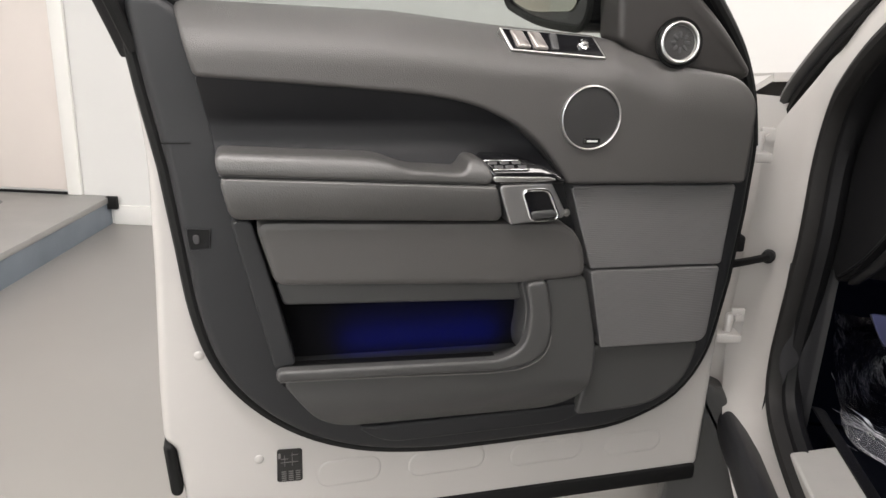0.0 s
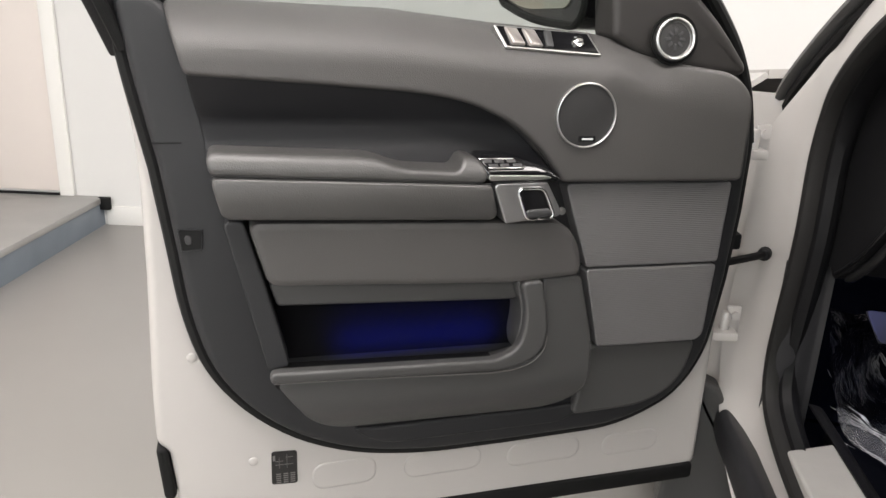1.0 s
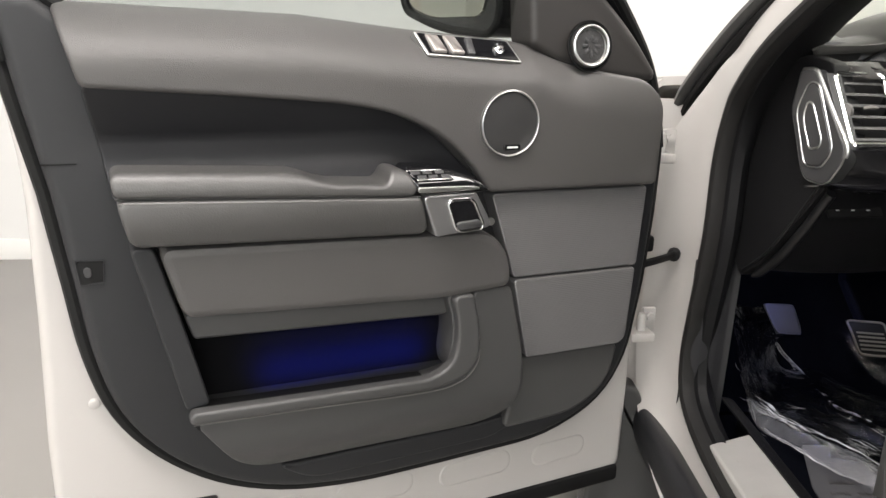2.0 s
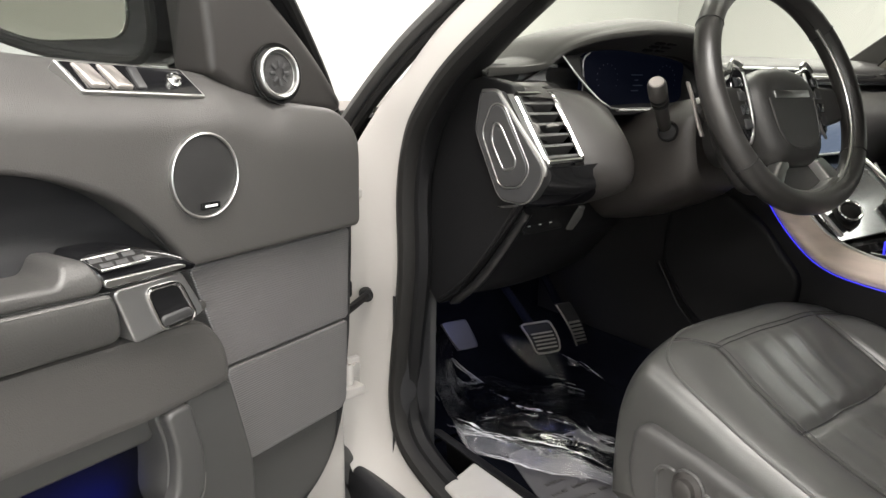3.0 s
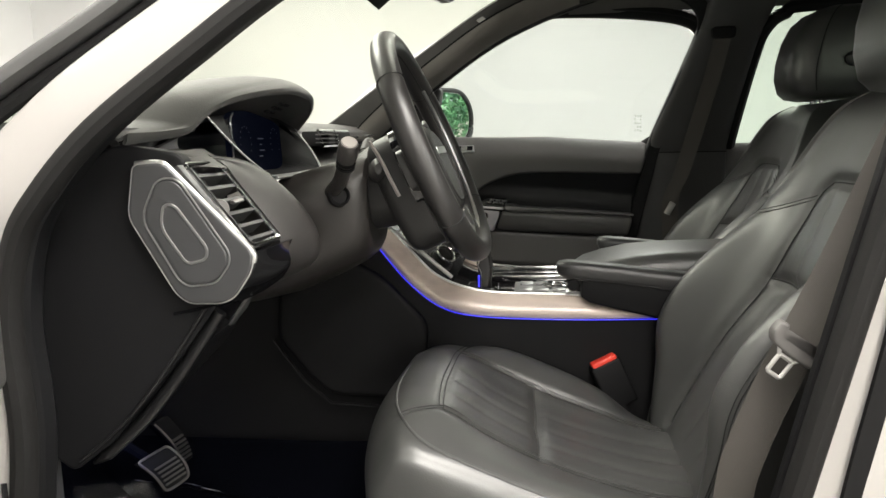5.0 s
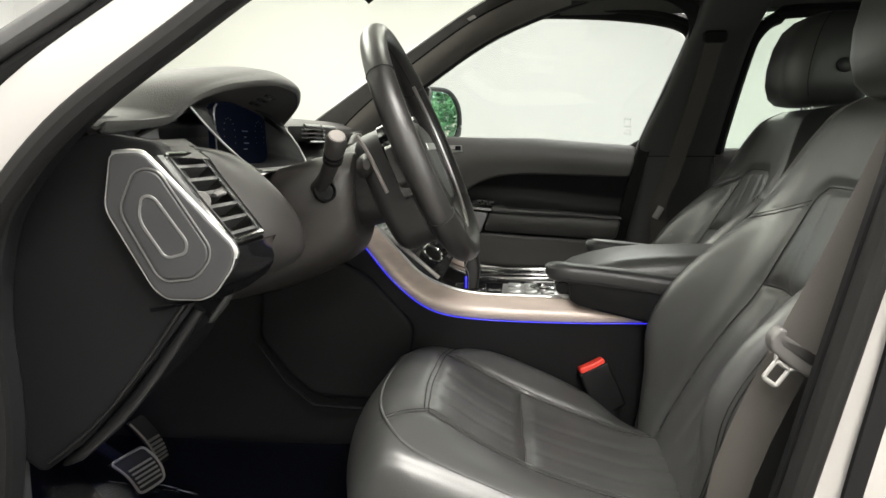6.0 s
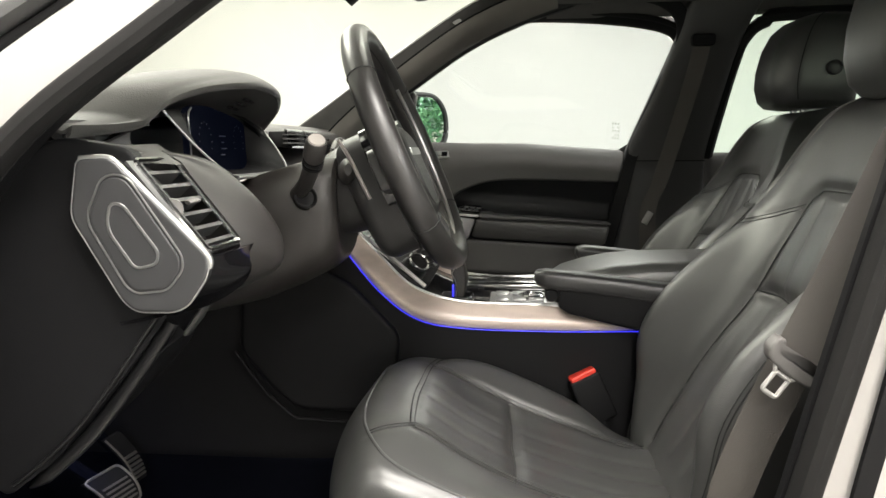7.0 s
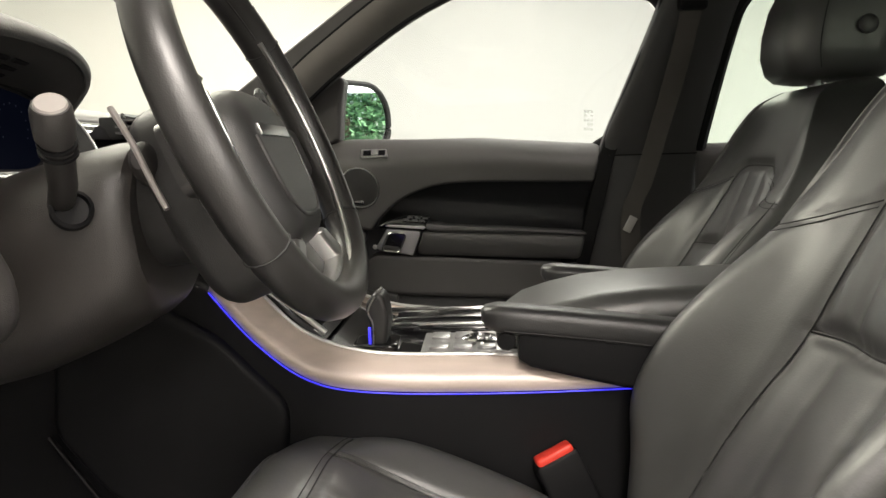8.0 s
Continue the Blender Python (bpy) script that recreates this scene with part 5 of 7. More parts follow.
    for z, d, w, y in ((1.346, 0.060, 0.085, 0.044), (1.351, 0.080, 0.110, 0.047), (1.366, 0.092, 0.126, 0.050), (1.40, 0.098, 0.134, 0.052), (1.44, 0.100, 0.136, 0.048), (1.49, 0.098, 0.134, 0.038), (1.53, 0.088, 0.126, 0.028), (1.553, 0.070, 0.110, 0.020), (1.563, 0.044, 0.084, 0.015)):
        w *= 0.86
        z -= 0.022 * (1.563 - z) / 0.217 if driver else 0.0
        ring = rounded([(-w, -d), (w, -d), (w * 0.92, d), (-w * 0.92, d)], min(w, d) * 0.6, 7)
        loops.append([P(0.40 + q.x, y + q.y - 0.01, z) for q in ring])
    bm = bmesh.new()
    stitch(bm, loops, caps=True)
    head = part("headrest", bm, SEATHIDE, ob, "padded black leather headrest")
    part("headrest_button", lathe([(0.017, 0), (0.017, 0.004), (0.012, 0.007), (0.001, 0.006)], P(0.40 - 0.116, 0.02, 1.435), (-s, 0, 0), 16), ARMS, head)
    n = len(loops[0]) // 4
    for k in (2 * n + 1, 4 * n - 2):
        part("headrest_seam", tube(curve([loop[k] for loop in loops[2:]], 4), 0.0012, 5), STITCH, head)
    for x in (0.360, 0.440):
        part("headrest_post", tube([P(0.40 + (x - 0.40) * 0.75, 0.05, 1.30), P(0.40 + (x - 0.40) * 0.75, 0.052, 1.36)], 0.007, 8), CHROME, ob)

    # fold-down armrest on the inner side
    slide, rise = (0.0, -0.005) if driver else (0.025, 0.0)
    cushion = [(0.576, 1.031, 0.012, 0.006), (0.571, 1.029, 0.020, 0.013), (0.555, 1.027, 0.026, 0.0175), (0.52, 1.023, 0.027, 0.0185), (0.47, 1.0175, 0.027, 0.019), (0.38, 1.006, 0.027, 0.020), (0.26, 0.991, 0.027, 0.021)]
    bracket = [(0.530, 0.992, 0.020, 0.016), (0.515, 0.990, 0.023, 0.024), (0.47, 0.984, 0.024, 0.029), (0.38, 0.968, 0.024, 0.034), (0.26, 0.948, 0.024, 0.040)]
    bodies = []
    for body in (cushion, bracket):
        bm = bmesh.new()
        stitch(bm, [[P(0.152 + q.x, y + slide, z + rise + q.y) for q in rounded([(-w, -h), (w, -h), (w, h), (-w, h)], min(w, h) * (0.75 if body is cushion else 0.3), 5)] for y, z, w, h in body], caps=True)
        bodies.append(bm)
    rest = part("armrest", bodies[0], ARMS, ob, "slim padded folding armrest")
    part("armrest_bracket", bodies[1], DARK, rest, "black plastic armrest bracket")
    for e in (-1, 1):
        part("armrest_seam", tube(curve([P(0.152 + e * 0.0272, y + slide, z + rise) for y, z in ((0.548, 1.014), (0.47, 1.006), (0.38, 0.995), (0.27, 0.980))], 4), 0.0011, 5), STITCH, rest)
    knob = part("armrest_knob", lathe([(0.010, -0.022), (0.0125, -0.019), (0.0125, 0.019), (0.010, 0.022), (0.001, 0.022)], P(0.152, 0.545 + slide, 1.000 + rise), (1, 0, 0), 10), DARK, rest, "ribbed adjusting wheel")
    # plastic side cover with switches
    cover = part("side_cover", slab(rounded([(0.79, 0.70), (0.782, 0.792, 0.03), (0.66, 0.776, 0.06), (0.29, 0.700, 0.05), (0.22, 0.74), (0.14, 0.56), (0.72, 0.56)], 0.03), 0.635, 0.672, 0.014, lambda a, b, c: Vector(P(c, a, b)), 4), PLASTIC, ob, "grey-black plastic seat side cover")
    if driver:
        dent = rounded([(0.735, 0.752), (0.58, 0.720), (0.52, 0.66), (0.58, 0.62), (0.72, 0.63)], 0.03)
        part("switch_surround", tube([P(0.672, q.x, q.y) for q in dent], 0.004, 6, closed=True, up=(1, 0, 0)), PLASTIC, cover)
        part("lumbar_switch", lathe([(0.024, 0), (0.024, 0.008), (0.017, 0.012), (0.016, 0.020), (0.012, 0.023), (0.001, 0.023)], P(0.670, 0.675, 0.733), (s, 0, 0), 20), SHADE, cover, "round black seat switch")
        part("switch_ring", lathe([(0.027, 0), (0.027, 0.004), (0.0245, 0.006), (0.0242, 0.0)], P(0.671, 0.675, 0.733), (s, 0, 0), 24), PLASTIC, cover)
        part("seat_switch", slab(rounded([(0.640, 0.705), (0.565, 0.685), (0.567, 0.665), (0.640, 0.683)], 0.008), 0.668, 0.690, 0.006, lambda a, b, c: Vector(P(c, a, b))), DARK, cover, "black seat slider switch")
    part("seat_rail", join(*[box(*sorted((s * x0, s * (x0 + 0.05))), 0.05 + dy, 0.80 + dy, 0.489, 0.56, 0.006) for x0 in (0.24, 0.54)]), DARK, ob)
    part("seat_base", box(*sorted((s * 0.20, s * 0.63)), 0.10 + dy, 0.77 + dy, 0.55, 0.66, 0.02), DARK, ob)
    return ob


seat(-1, 0.0)
seat(1, -0.125)


def webbing(path, width, across_dir, parent, name="belt_web"):
    d = Vector(across_dir).normalized()
    pts = curve(path, 6)
    bm = bmesh.new()
    stitch(bm, [[q - d * width / 2, q - d * width / 4 + Vector((0, 0, 0.0008)), q, q + d * width / 4 + Vector((0, 0, 0.0008)), q + d * width / 2] for q in pts], close=False)
    bmesh.ops.recalc_face_normals(bm, faces=bm.faces)
    bmesh.ops.solidify(bm, geom=bm.faces[:], thickness=0.0016)
    return part(name, bm, BELT, parent)


belt = thing("seat_belt", "dark grey seat belt with a grey plastic tongue, unfastened", "seat belt", group="seat belts", m=ROT)
back_turn = ROT.inverted()
HANG = [(-0.600, 0.080, 1.50), (-0.650, 0.175, 1.33), (-0.680, 0.262, 1.145), (-0.688, 0.298, 1.070), (-0.692, 0.322, 1.022), (-0.692, 0.346, 0.966), (-0.690, 0.366, 0.910), (-0.687, 0.380, 0.850), (-0.682, 0.388, 0.72), (-0.672, 0.380, 0.58)]
webbing([back_turn @ Vector(q) for q in HANG], 0.046, back_turn.to_3x3() @ Vector((0.30, 0.85, 0.40)), belt)
grip = lambda a, b, c: back_turn @ Vector((-0.716 - c, 0.321 - 0.82 * a - 0.57 * b, 1.033 - 0.57 * a + 0.82 * b))
tongue = part("tongue_grip", slab(rounded([(-0.038, -0.004, 0.005), (-0.030, -0.014, 0.005), (0.000, -0.017, 0.005), (0.022, -0.016, 0.006), (0.038, 0.000, 0.005), (0.036, 0.014, 0.004), (0.028, 0.013, 0.003), (0.024, 0.002, 0.003), (-0.024, 0.002, 0.003), (-0.028, 0.013, 0.003), (-0.037, 0.012, 0.004)], 0.004), -0.012, 0.007, 0.003, grip), GREY, belt, "grey plastic belt tongue")
part("tongue_blade", tube([grip(q.x, q.y, 0.003) for q in rounded([(-0.0165, -0.0430), (0.0005, -0.0430), (0.0005, -0.0200), (-0.0165, -0.0200)], 0.003, 3)], 0.0026, 8, closed=True, up=(-1, 0, 0)), SCUFF, tongue, "bright steel buckle tongue")
for a0, a1 in ((-0.0165, -0.022), (0.0005, 0.007)):
    part("blade_arm", tube([grip(a0, -0.021, 0.003), grip((a0 + a1) / 2, -0.017, 0.003), grip(a1, -0.012, 0.002)], 0.0024, 8), SCUFF, tongue, "bright steel arm")
other = thing("seat_belt", "dark grey seat belt hanging beside the passenger pillar", "seat belt", (0.70, 0.15, 0.6), group="seat belts")
webbing([(0.630, 0.102, 1.535), (0.662, 0.122, 1.42), (0.708, 0.152, 1.28), (0.735, 0.185, 1.15), (0.745, 0.212, 1.064), (0.745, 0.20, 0.85), (0.745, 0.18, 0.62)], 0.047, (0.15, 0.98, -0.1), other)
part("guide", slab(rounded([(-0.030, -0.014), (0.030, -0.014), (0.032, 0.018), (-0.032, 0.018)], 0.010), -0.010, 0.014, 0.004, lambda a, b, c: Vector((0.630 - c, 0.100 - a, 1.545 + b))), DARK, other, "black upper belt guide")
part("tongue_blade", turned(box(-0.003, 0.003, -0.010, 0.010, -0.020, 0.020, 0.002), Matrix.Translation((0.738, 0.214, 1.052)) @ Matrix.Rotation(radians(28), 4, "X")), SCUFF, other, "bright steel belt tongue")
buckle = thing("belt_buckle", "black seat belt buckle with a red release button", "belt buckle", (-0.18, 0.46, 0.66))
BK = Matrix.Translation((-0.178, 0.490, 0.852)) @ Matrix.Rotation(radians(-24), 4, "X") @ Matrix.Rotation(radians(12), 4, "Z")
part("buckle_body", turned(box(-0.014, 0.014, -0.030, 0.030, -0.095, -0.004, 0.006, 3), BK), DARK, buckle)
part("release_button", turned(box(-0.0115, 0.0115, -0.025, 0.025, -0.012, 0.004, 0.004, 3), BK), RED, buckle, "red release button")
part("buckle_stem", tube([(-0.178, 0.463, 0.78), (-0.182, 0.44, 0.70), (-0.19, 0.42, 0.60)], 0.012, 8, flat=1.6), DARK, buckle)

# ---------------------------------------------------------------- dashboard
dash = thing("dashboard", "black leather dashboard with digital instruments and side air vent", "dashboard", (0, 1.3, 0.9))
part("top_pad", sheet([[(x, 1.150 - 0.03 * (x / 0.72) ** 2 + dx, 1.300 + dz - 0.025 * (min(x, 0.0) / 0.72) ** 2) for x in (-0.695, -0.5, -0.2, 0, 0.2, 0.5, 0.735)] for dx, dz in ((0.012, -0.05), (0.0, -0.016), (0.008, 0.004), (0.08, 0.022), (0.16, 0.024), (0.23, 0.0), (0.29, -0.05))], 4, 4, 0.01), LEATHER, dash, "black stitched leather dash top")
part("fascia_band", sheet([[(x, 1.161 - 0.03 * (x / 0.72) ** 2 - a, z) for x in (-0.68, -0.5, 0, 0.5, 0.735)] for a, z in ((-0.002, 1.275), (0.004, 1.255), (0.012, 1.235), (0.02, 1.20))], 4, 3, 0.008), PAD, dash, "black padded fascia band")
# hood over the instruments
hood, under = [], []
for x, yf, zf, peak, yb in ((-0.650, 1.215, 1.272, 1.284, 1.34), (-0.620, 1.202, 1.275, 1.288, 1.33), (-0.590, 1.185, 1.279, 1.293, 1.32), (-0.566, 1.168, 1.284, 1.299, 1.30), (-0.556, 1.158, 1.292, 1.310, 1.30), (-0.535, 1.135, 1.316, 1.334, 1.31), (-0.49, 1.100, 1.334, 1.352, 1.32), (-0.40, 1.060, 1.346, 1.368, 1.33), (-0.30, 1.047, 1.344, 1.366, 1.33), (-0.235, 1.050, 1.334, 1.354, 1.32), (-0.196, 1.062, 1.316, 1.332, 1.30), (-0.180, 1.088, 1.288, 1.302, 1.27)):
    hood.append([(x, yf - 0.002, zf + 0.001), (x, yf - 0.006, zf + 0.006), (x, yf + 0.002, peak - 0.009), (x, yf + 0.02, peak - 0.003), (x, yf + 0.07, peak), (x, yf + 0.16, peak - 0.012), (x, yb, 1.300)])
    under.append([(x, yf + 0.075, zf - 0.034), (x, yf + 0.035, zf - 0.016), (x, yf - 0.001, zf + 0.001)])
part("instrument_hood", turned(sheet(hood, 4, 4, 0.004), ROT), HOODHIDE, dash, "leather covered hood over the instruments")
step_in = ((1.288, 0.012), (1.283, 0.034), (1.265, 0.036), (1.2600, 0.014), (1.250, 0.000), (1.236, -0.012), (1.20, -0.012))
part("fascia_end", turned(sheet([[(-0.655, 1.262 + d, z), (-0.652, 1.236 + d, z), (-0.63, 1.212 + d, z), (-0.58, 1.185 + d, z), (-0.53, 1.148 + d, z)] for z, d in step_in], 4, 3, 0.004), ROT), LEATHER, dash, "leather fascia end with a dark groove under the hood")
part("hood_underside", turned(sheet(under[3:], 4, 4, 0.003), ROT), SHADE, dash, "dark underside of the hood")
slots = [turned(box(-0.014, 0.014, -0.0025, 0.0025, -0.001, 0.002), Matrix.Translation((-0.36 + 0.04 * i, 1.072 + 0.012 * j, 1.3305 - 0.0055 * j)) @ Matrix.Rotation(radians(-24), 4, "X")) for i in range(3) for j in range(3)]
part("hood_slots", turned(join(*slots), ROT), RUBBER, dash)
# instrument well: rim, liner, upright display at its back
RIM = curve([(-0.547, 1.137, 1.306), (-0.534, 1.110, 1.270), (-0.520, 1.083, 1.240), (-0.508, 1.067, 1.226), (-0.49, 1.063, 1.223), (-0.36, 1.050, 1.222), (-0.235, 1.037, 1.224), (-0.215, 1.039, 1.232), (-0.198, 1.058, 1.262), (-0.186, 1.085, 1.296)], 4)
WELL_LINE = [RIM[12 + 0], *RIM[13:], (-0.27, 1.105, 1.316), (-0.36, 1.112, 1.322), (-0.45, 1.122, 1.318), *RIM[:12]]
FACE = [(-0.505, 1.1130, 1.228), (-0.36, 1.109, 1.227), (-0.235, 1.104, 1.229), (-0.222, 1.105, 1.262), (-0.225, 1.110, 1.308), (-0.36, 1.115, 1.318), (-0.505, 1.117, 1.312), (-0.522, 1.115, 1.272)]
well = [Vector(q) for q in WELL_LINE]
face = curve(FACE, 5, closed=True)
bm = bmesh.new()
stitch(bm, [well, [a.lerp(b, 0.5) for a, b in zip(well, face)], face])
part("instrument_well", turned(bm, ROT), DARK, dash, "dark well round the instruments")
bm = bmesh.new()
stitch(bm, [[q + Vector((0, -0.001, 0)) for q in face], [q + Vector((0, 0.007, 0)) for q in face]], caps=True)
cluster = part("instrument_display", turned(bm, ROT), SCREEN, dash, "dark digital instrument display")
part("display_frame", turned(tube(RIM, 0.0016, 8), ROT), BRUSHED, cluster, "thin chrome line round the display")
part("display_sill", turned(tube([q + Vector((0, -0.001, -0.003)) for q in RIM[16:25]], 0.0046, 8, flat=0.6), ROT), BRUSHED, cluster, "satin strip under the display")
part("face_edge", turned(tube([q + Vector((0, -0.003, 0)) for q in face[30:39]], 0.0013, 6), ROT), BRUSHED, cluster, "thin bright arc beside the display")


def on_screen(u, v, lift=0.0025):
    a = Vector((-0.500, 1.111, 1.236)).lerp(Vector((-0.235, 1.102, 1.236)), u)
    b = Vector((-0.500, 1.115, 1.306)).lerp(Vector((-0.235, 1.108, 1.306)), u)
    return a.lerp(b, v) + Vector((0, -1, 0)) * lift


marks = []
for cu in (0.16, 0.84):
    for k in range(11):
        a = radians(210 - k * 24)
        p = on_screen(cu + 0.11 * math.cos(a), 0.50 + 0.34 * math.sin(a))
        marks.append(lathe([(0.0011, 0), (0.0009, 0.0004)], p, (0, -1, 0), 6))
for k in range(4):
    marks.append(tube([on_screen(0.42 + 0.02 * (k % 3), 0.20 + 0.13 * k), on_screen(0.50 + 0.05 * (k % 2), 0.20 + 0.13 * k)], 0.0008, 4))
for m in marks:
    part("display_mark", turned(m, ROT), GLOW, cluster)
# end of the dash: shaped plate, vent block, side cover
yz = lambda a, b, c: Vector((c, a, b))
ENDPLATE = [(1.188, 1.248, 0.008), (1.152, 1.250, 0.010), (1.052, 1.140, 0.014), (1.056, 1.118, 0.010), (1.078, 1.086, 0.010), (1.094, 1.079, 0.008), (1.134, 1.080, 0.010), (1.148, 1.092, 0.01), (1.198, 1.186, 0.012)]
ends = part("end_plate", turned(slab(rounded(ENDPLATE, 0.01), -0.664, -0.688, 0.003, yz), ROT), ENDMETAL, dash, "satin dark end plate with raised bright rings")
part("plate_rim", turned(tube([yz(q.x, q.y, -0.685) for q in rounded(ENDPLATE, 0.01)], 0.0016, 8, closed=True, up=(1, 0, 0)), ROT), SATIN, ends)
part("plate_band", turned(tube(curve([yz(a, b, -0.683) for a, b in ((1.186, 1.246), (1.158, 1.247), (1.146, 1.238), (1.10, 1.188), (1.058, 1.143), (1.056, 1.128))], 5), 0.0058, 10, flat=0.7, up=(1, 0, 0)), ROT), SATIN, ends, "wide satin band along the vent side")
RING1 = [(1.161, 1.231, 0.012), (1.136, 1.231, 0.012), (1.081, 1.142, 0.012), (1.081, 1.127, 0.01), (1.098, 1.104, 0.01), (1.132, 1.101, 0.01), (1.143, 1.109, 0.01), (1.182, 1.184, 0.015)]
RING2 = [(1.154, 1.201, 0.008), (1.141, 1.199, 0.008), (1.106, 1.147, 0.008), (1.108, 1.134, 0.006), (1.131, 1.128, 0.008), (1.160, 1.174, 0.015)]
part("ring", turned(tube([yz(q.x, q.y, -0.6885) for q in rounded(RING1, 0.01)], 0.0013, 6, closed=True, up=(1, 0, 0)), ROT), SATIN, ends)
part("ring", turned(tube([yz(q.x, q.y, -0.6890) for q in rounded(RING2, 0.01)], 0.0024, 6, closed=True, up=(1, 0, 0)), ROT), SATIN, ends)
part("inner_field", turned(slab(inward(rounded(RING1, 0.01), 0.003), -0.686, -0.6900, 0.0015, yz), ROT), ENDMETAL, ends)
# vent: block behind, frame, slats
def fr(u, v, lift=0.0):
    """On the slanting vent face: u across from the outer edge, v down from the top."""
    a, b = Vector((-0.676, 1.142, 1.246)), Vector((-0.604, 1.112, 1.246))
    c, d = Vector((-0.682, 1.062, 1.142)), Vector((-0.612, 1.036, 1.146))
    return a.lerp(b, u).lerp(c.lerp(d, u), v) + Vector((-0.25, -0.75, 0.55)).normalized() * lift


vent = part("vent_box", turned(sheet([[fr(u, v, -0.030) for u in (0.0, 0.5, 1.0)] for v in (0, 0.5, 1)], 2, 2, 0.004), ROT), RUBBER, dash, "side air vent with black slats")
part("vent_frame", turned(tube([fr(u, v, 0.002) for u, v in [(q.x, q.y) for q in rounded([(0.14, 0.02), (1.0, 0.02), (1.0, 0.98), (0.14, 0.98)], 0.06, 4)]], 0.0042, 8, closed=True, up=(-0.25, -0.75, 0.55)), ROT), CHROME, vent, "chrome vent frame")
part("vent_side", turned(sheet([[fr(u, v, 0.003) for u in (-0.02, 0.14, 0.24)] for v in (0.02, 0.5, 0.98)], 2, 2, 0.004), ROT), PLATE, vent)
for k in range(6):
    v = 0.12 + k * 0.152
    bmv = bmesh.new()
    stitch(bmv, [[fr(0.26, v, 0.0), fr(0.26, v + 0.03, -0.022), fr(0.26, v + 0.05, -0.022), fr(0.26, v + 0.035, 0.0)], [fr(0.97, v, 0.0), fr(0.97, v + 0.03, -0.022), fr(0.97, v + 0.05, -0.022), fr(0.97, v + 0.035, 0.0)]], caps=True)
    part("vent_slat", turned(bmv, ROT), PLASTIC, vent)
part("vent_tab", turned(tube([fr(0.50, 0.50, 0.004), fr(0.62, 0.495, 0.007), fr(0.74, 0.49, 0.004)], [0.005, 0.007, 0.005], 8, flat=0.5), ROT), GREY, vent, "grey vent tab")
part("vent_wheel", turned(lathe([(0.012, -0.003), (0.012, 0.003), (0.001, 0.004)], fr(0.19, 0.52, -0.001), (1, 0.2, 0.1), 16), ROT), GREY, vent, "grey vent thumb wheel")
# gloss black underside of the vent block and the leather horn beside it
part("vent_base", turned(sheet([[(-0.684, 1.062, 1.140), (-0.65, 1.048, 1.140), (-0.60, 1.030, 1.143), (-0.585, 1.024, 1.146)], [(-0.682, 1.075, 1.11), (-0.65, 1.063, 1.105), (-0.60, 1.040, 1.105), (-0.575, 1.030, 1.11)], [(-0.675, 1.10, 1.080), (-0.65, 1.095, 1.075), (-0.60, 1.08, 1.072), (-0.56, 1.07, 1.075)], [(-0.668, 1.16, 1.065), (-0.64, 1.16, 1.06), (-0.58, 1.15, 1.058), (-0.53, 1.15, 1.06)]], 4, 4, 0.004), ROT), GLOSS, dash, "gloss black lower vent surround")
part("horn_pad", turned(sheet([[(-0.662, 1.200, 1.248), (-0.63, 1.175, 1.256), (-0.57, 1.135, 1.254), (-0.525, 1.105, 1.250)], [(-0.660, 1.160, 1.250), (-0.61, 1.118, 1.254), (-0.555, 1.085, 1.246), (-0.512, 1.070, 1.226)],
                        [(-0.606, 1.110, 1.250), (-0.585, 1.090, 1.240), (-0.540, 1.045, 1.214), (-0.500, 1.050, 1.195)], [(-0.606, 1.075, 1.200), (-0.575, 1.045, 1.195), (-0.535, 1.012, 1.175), (-0.495, 1.035, 1.165)],
                        [(-0.610, 1.036, 1.146), (-0.575, 1.012, 1.145), (-0.535, 0.995, 1.135), (-0.492, 1.030, 1.135)], [(-0.600, 1.045, 1.108), (-0.570, 1.025, 1.100), (-0.530, 1.010, 1.098), (-0.490, 1.045, 1.105)], [(-0.57, 1.10, 1.07), (-0.55, 1.09, 1.065), (-0.52, 1.09, 1.065), (-0.49, 1.11, 1.075)]], 4, 4, 0.004), ROT), SHADE, dash, "curved black leather pad round the vent")
part("side_cover", turned(slab(rounded([(1.30, 0.86), (1.335, 0.892), (1.335, 1.16, 0.05), (1.225, 1.275, 0.03), (1.14, 1.26), (1.06, 1.13), (1.10, 1.09), (1.172, 0.990, 0.05), (1.262, 0.888)], 0.01), -0.640, -0.668, 0.004, yz), ROT), DARK, dash, "black side cover of the dashboard")
KNEE_EDGE = [(1.292, 0.876), (1.280, 0.884), (1.262, 0.898), (1.218, 0.938), (1.168, 1.00), (1.118, 1.072)]
part("cover_groove", turned(tube(curve([(-0.670, a, b) for a, b in KNEE_EDGE], 5), 0.0022, 8), ROT), EDGEBLACK, dash, "thin raised edge of the side cover")
part("knee_edge", turned(tube(curve([(-0.655, a - 0.012, b - 0.010) for a, b in KNEE_EDGE], 5), [0.002 + 0.0065 * min(1.0, k / 7) for k in range(26)], 12), ROT), EDGEBLACK, dash, "rounded black edge of the knee panel")
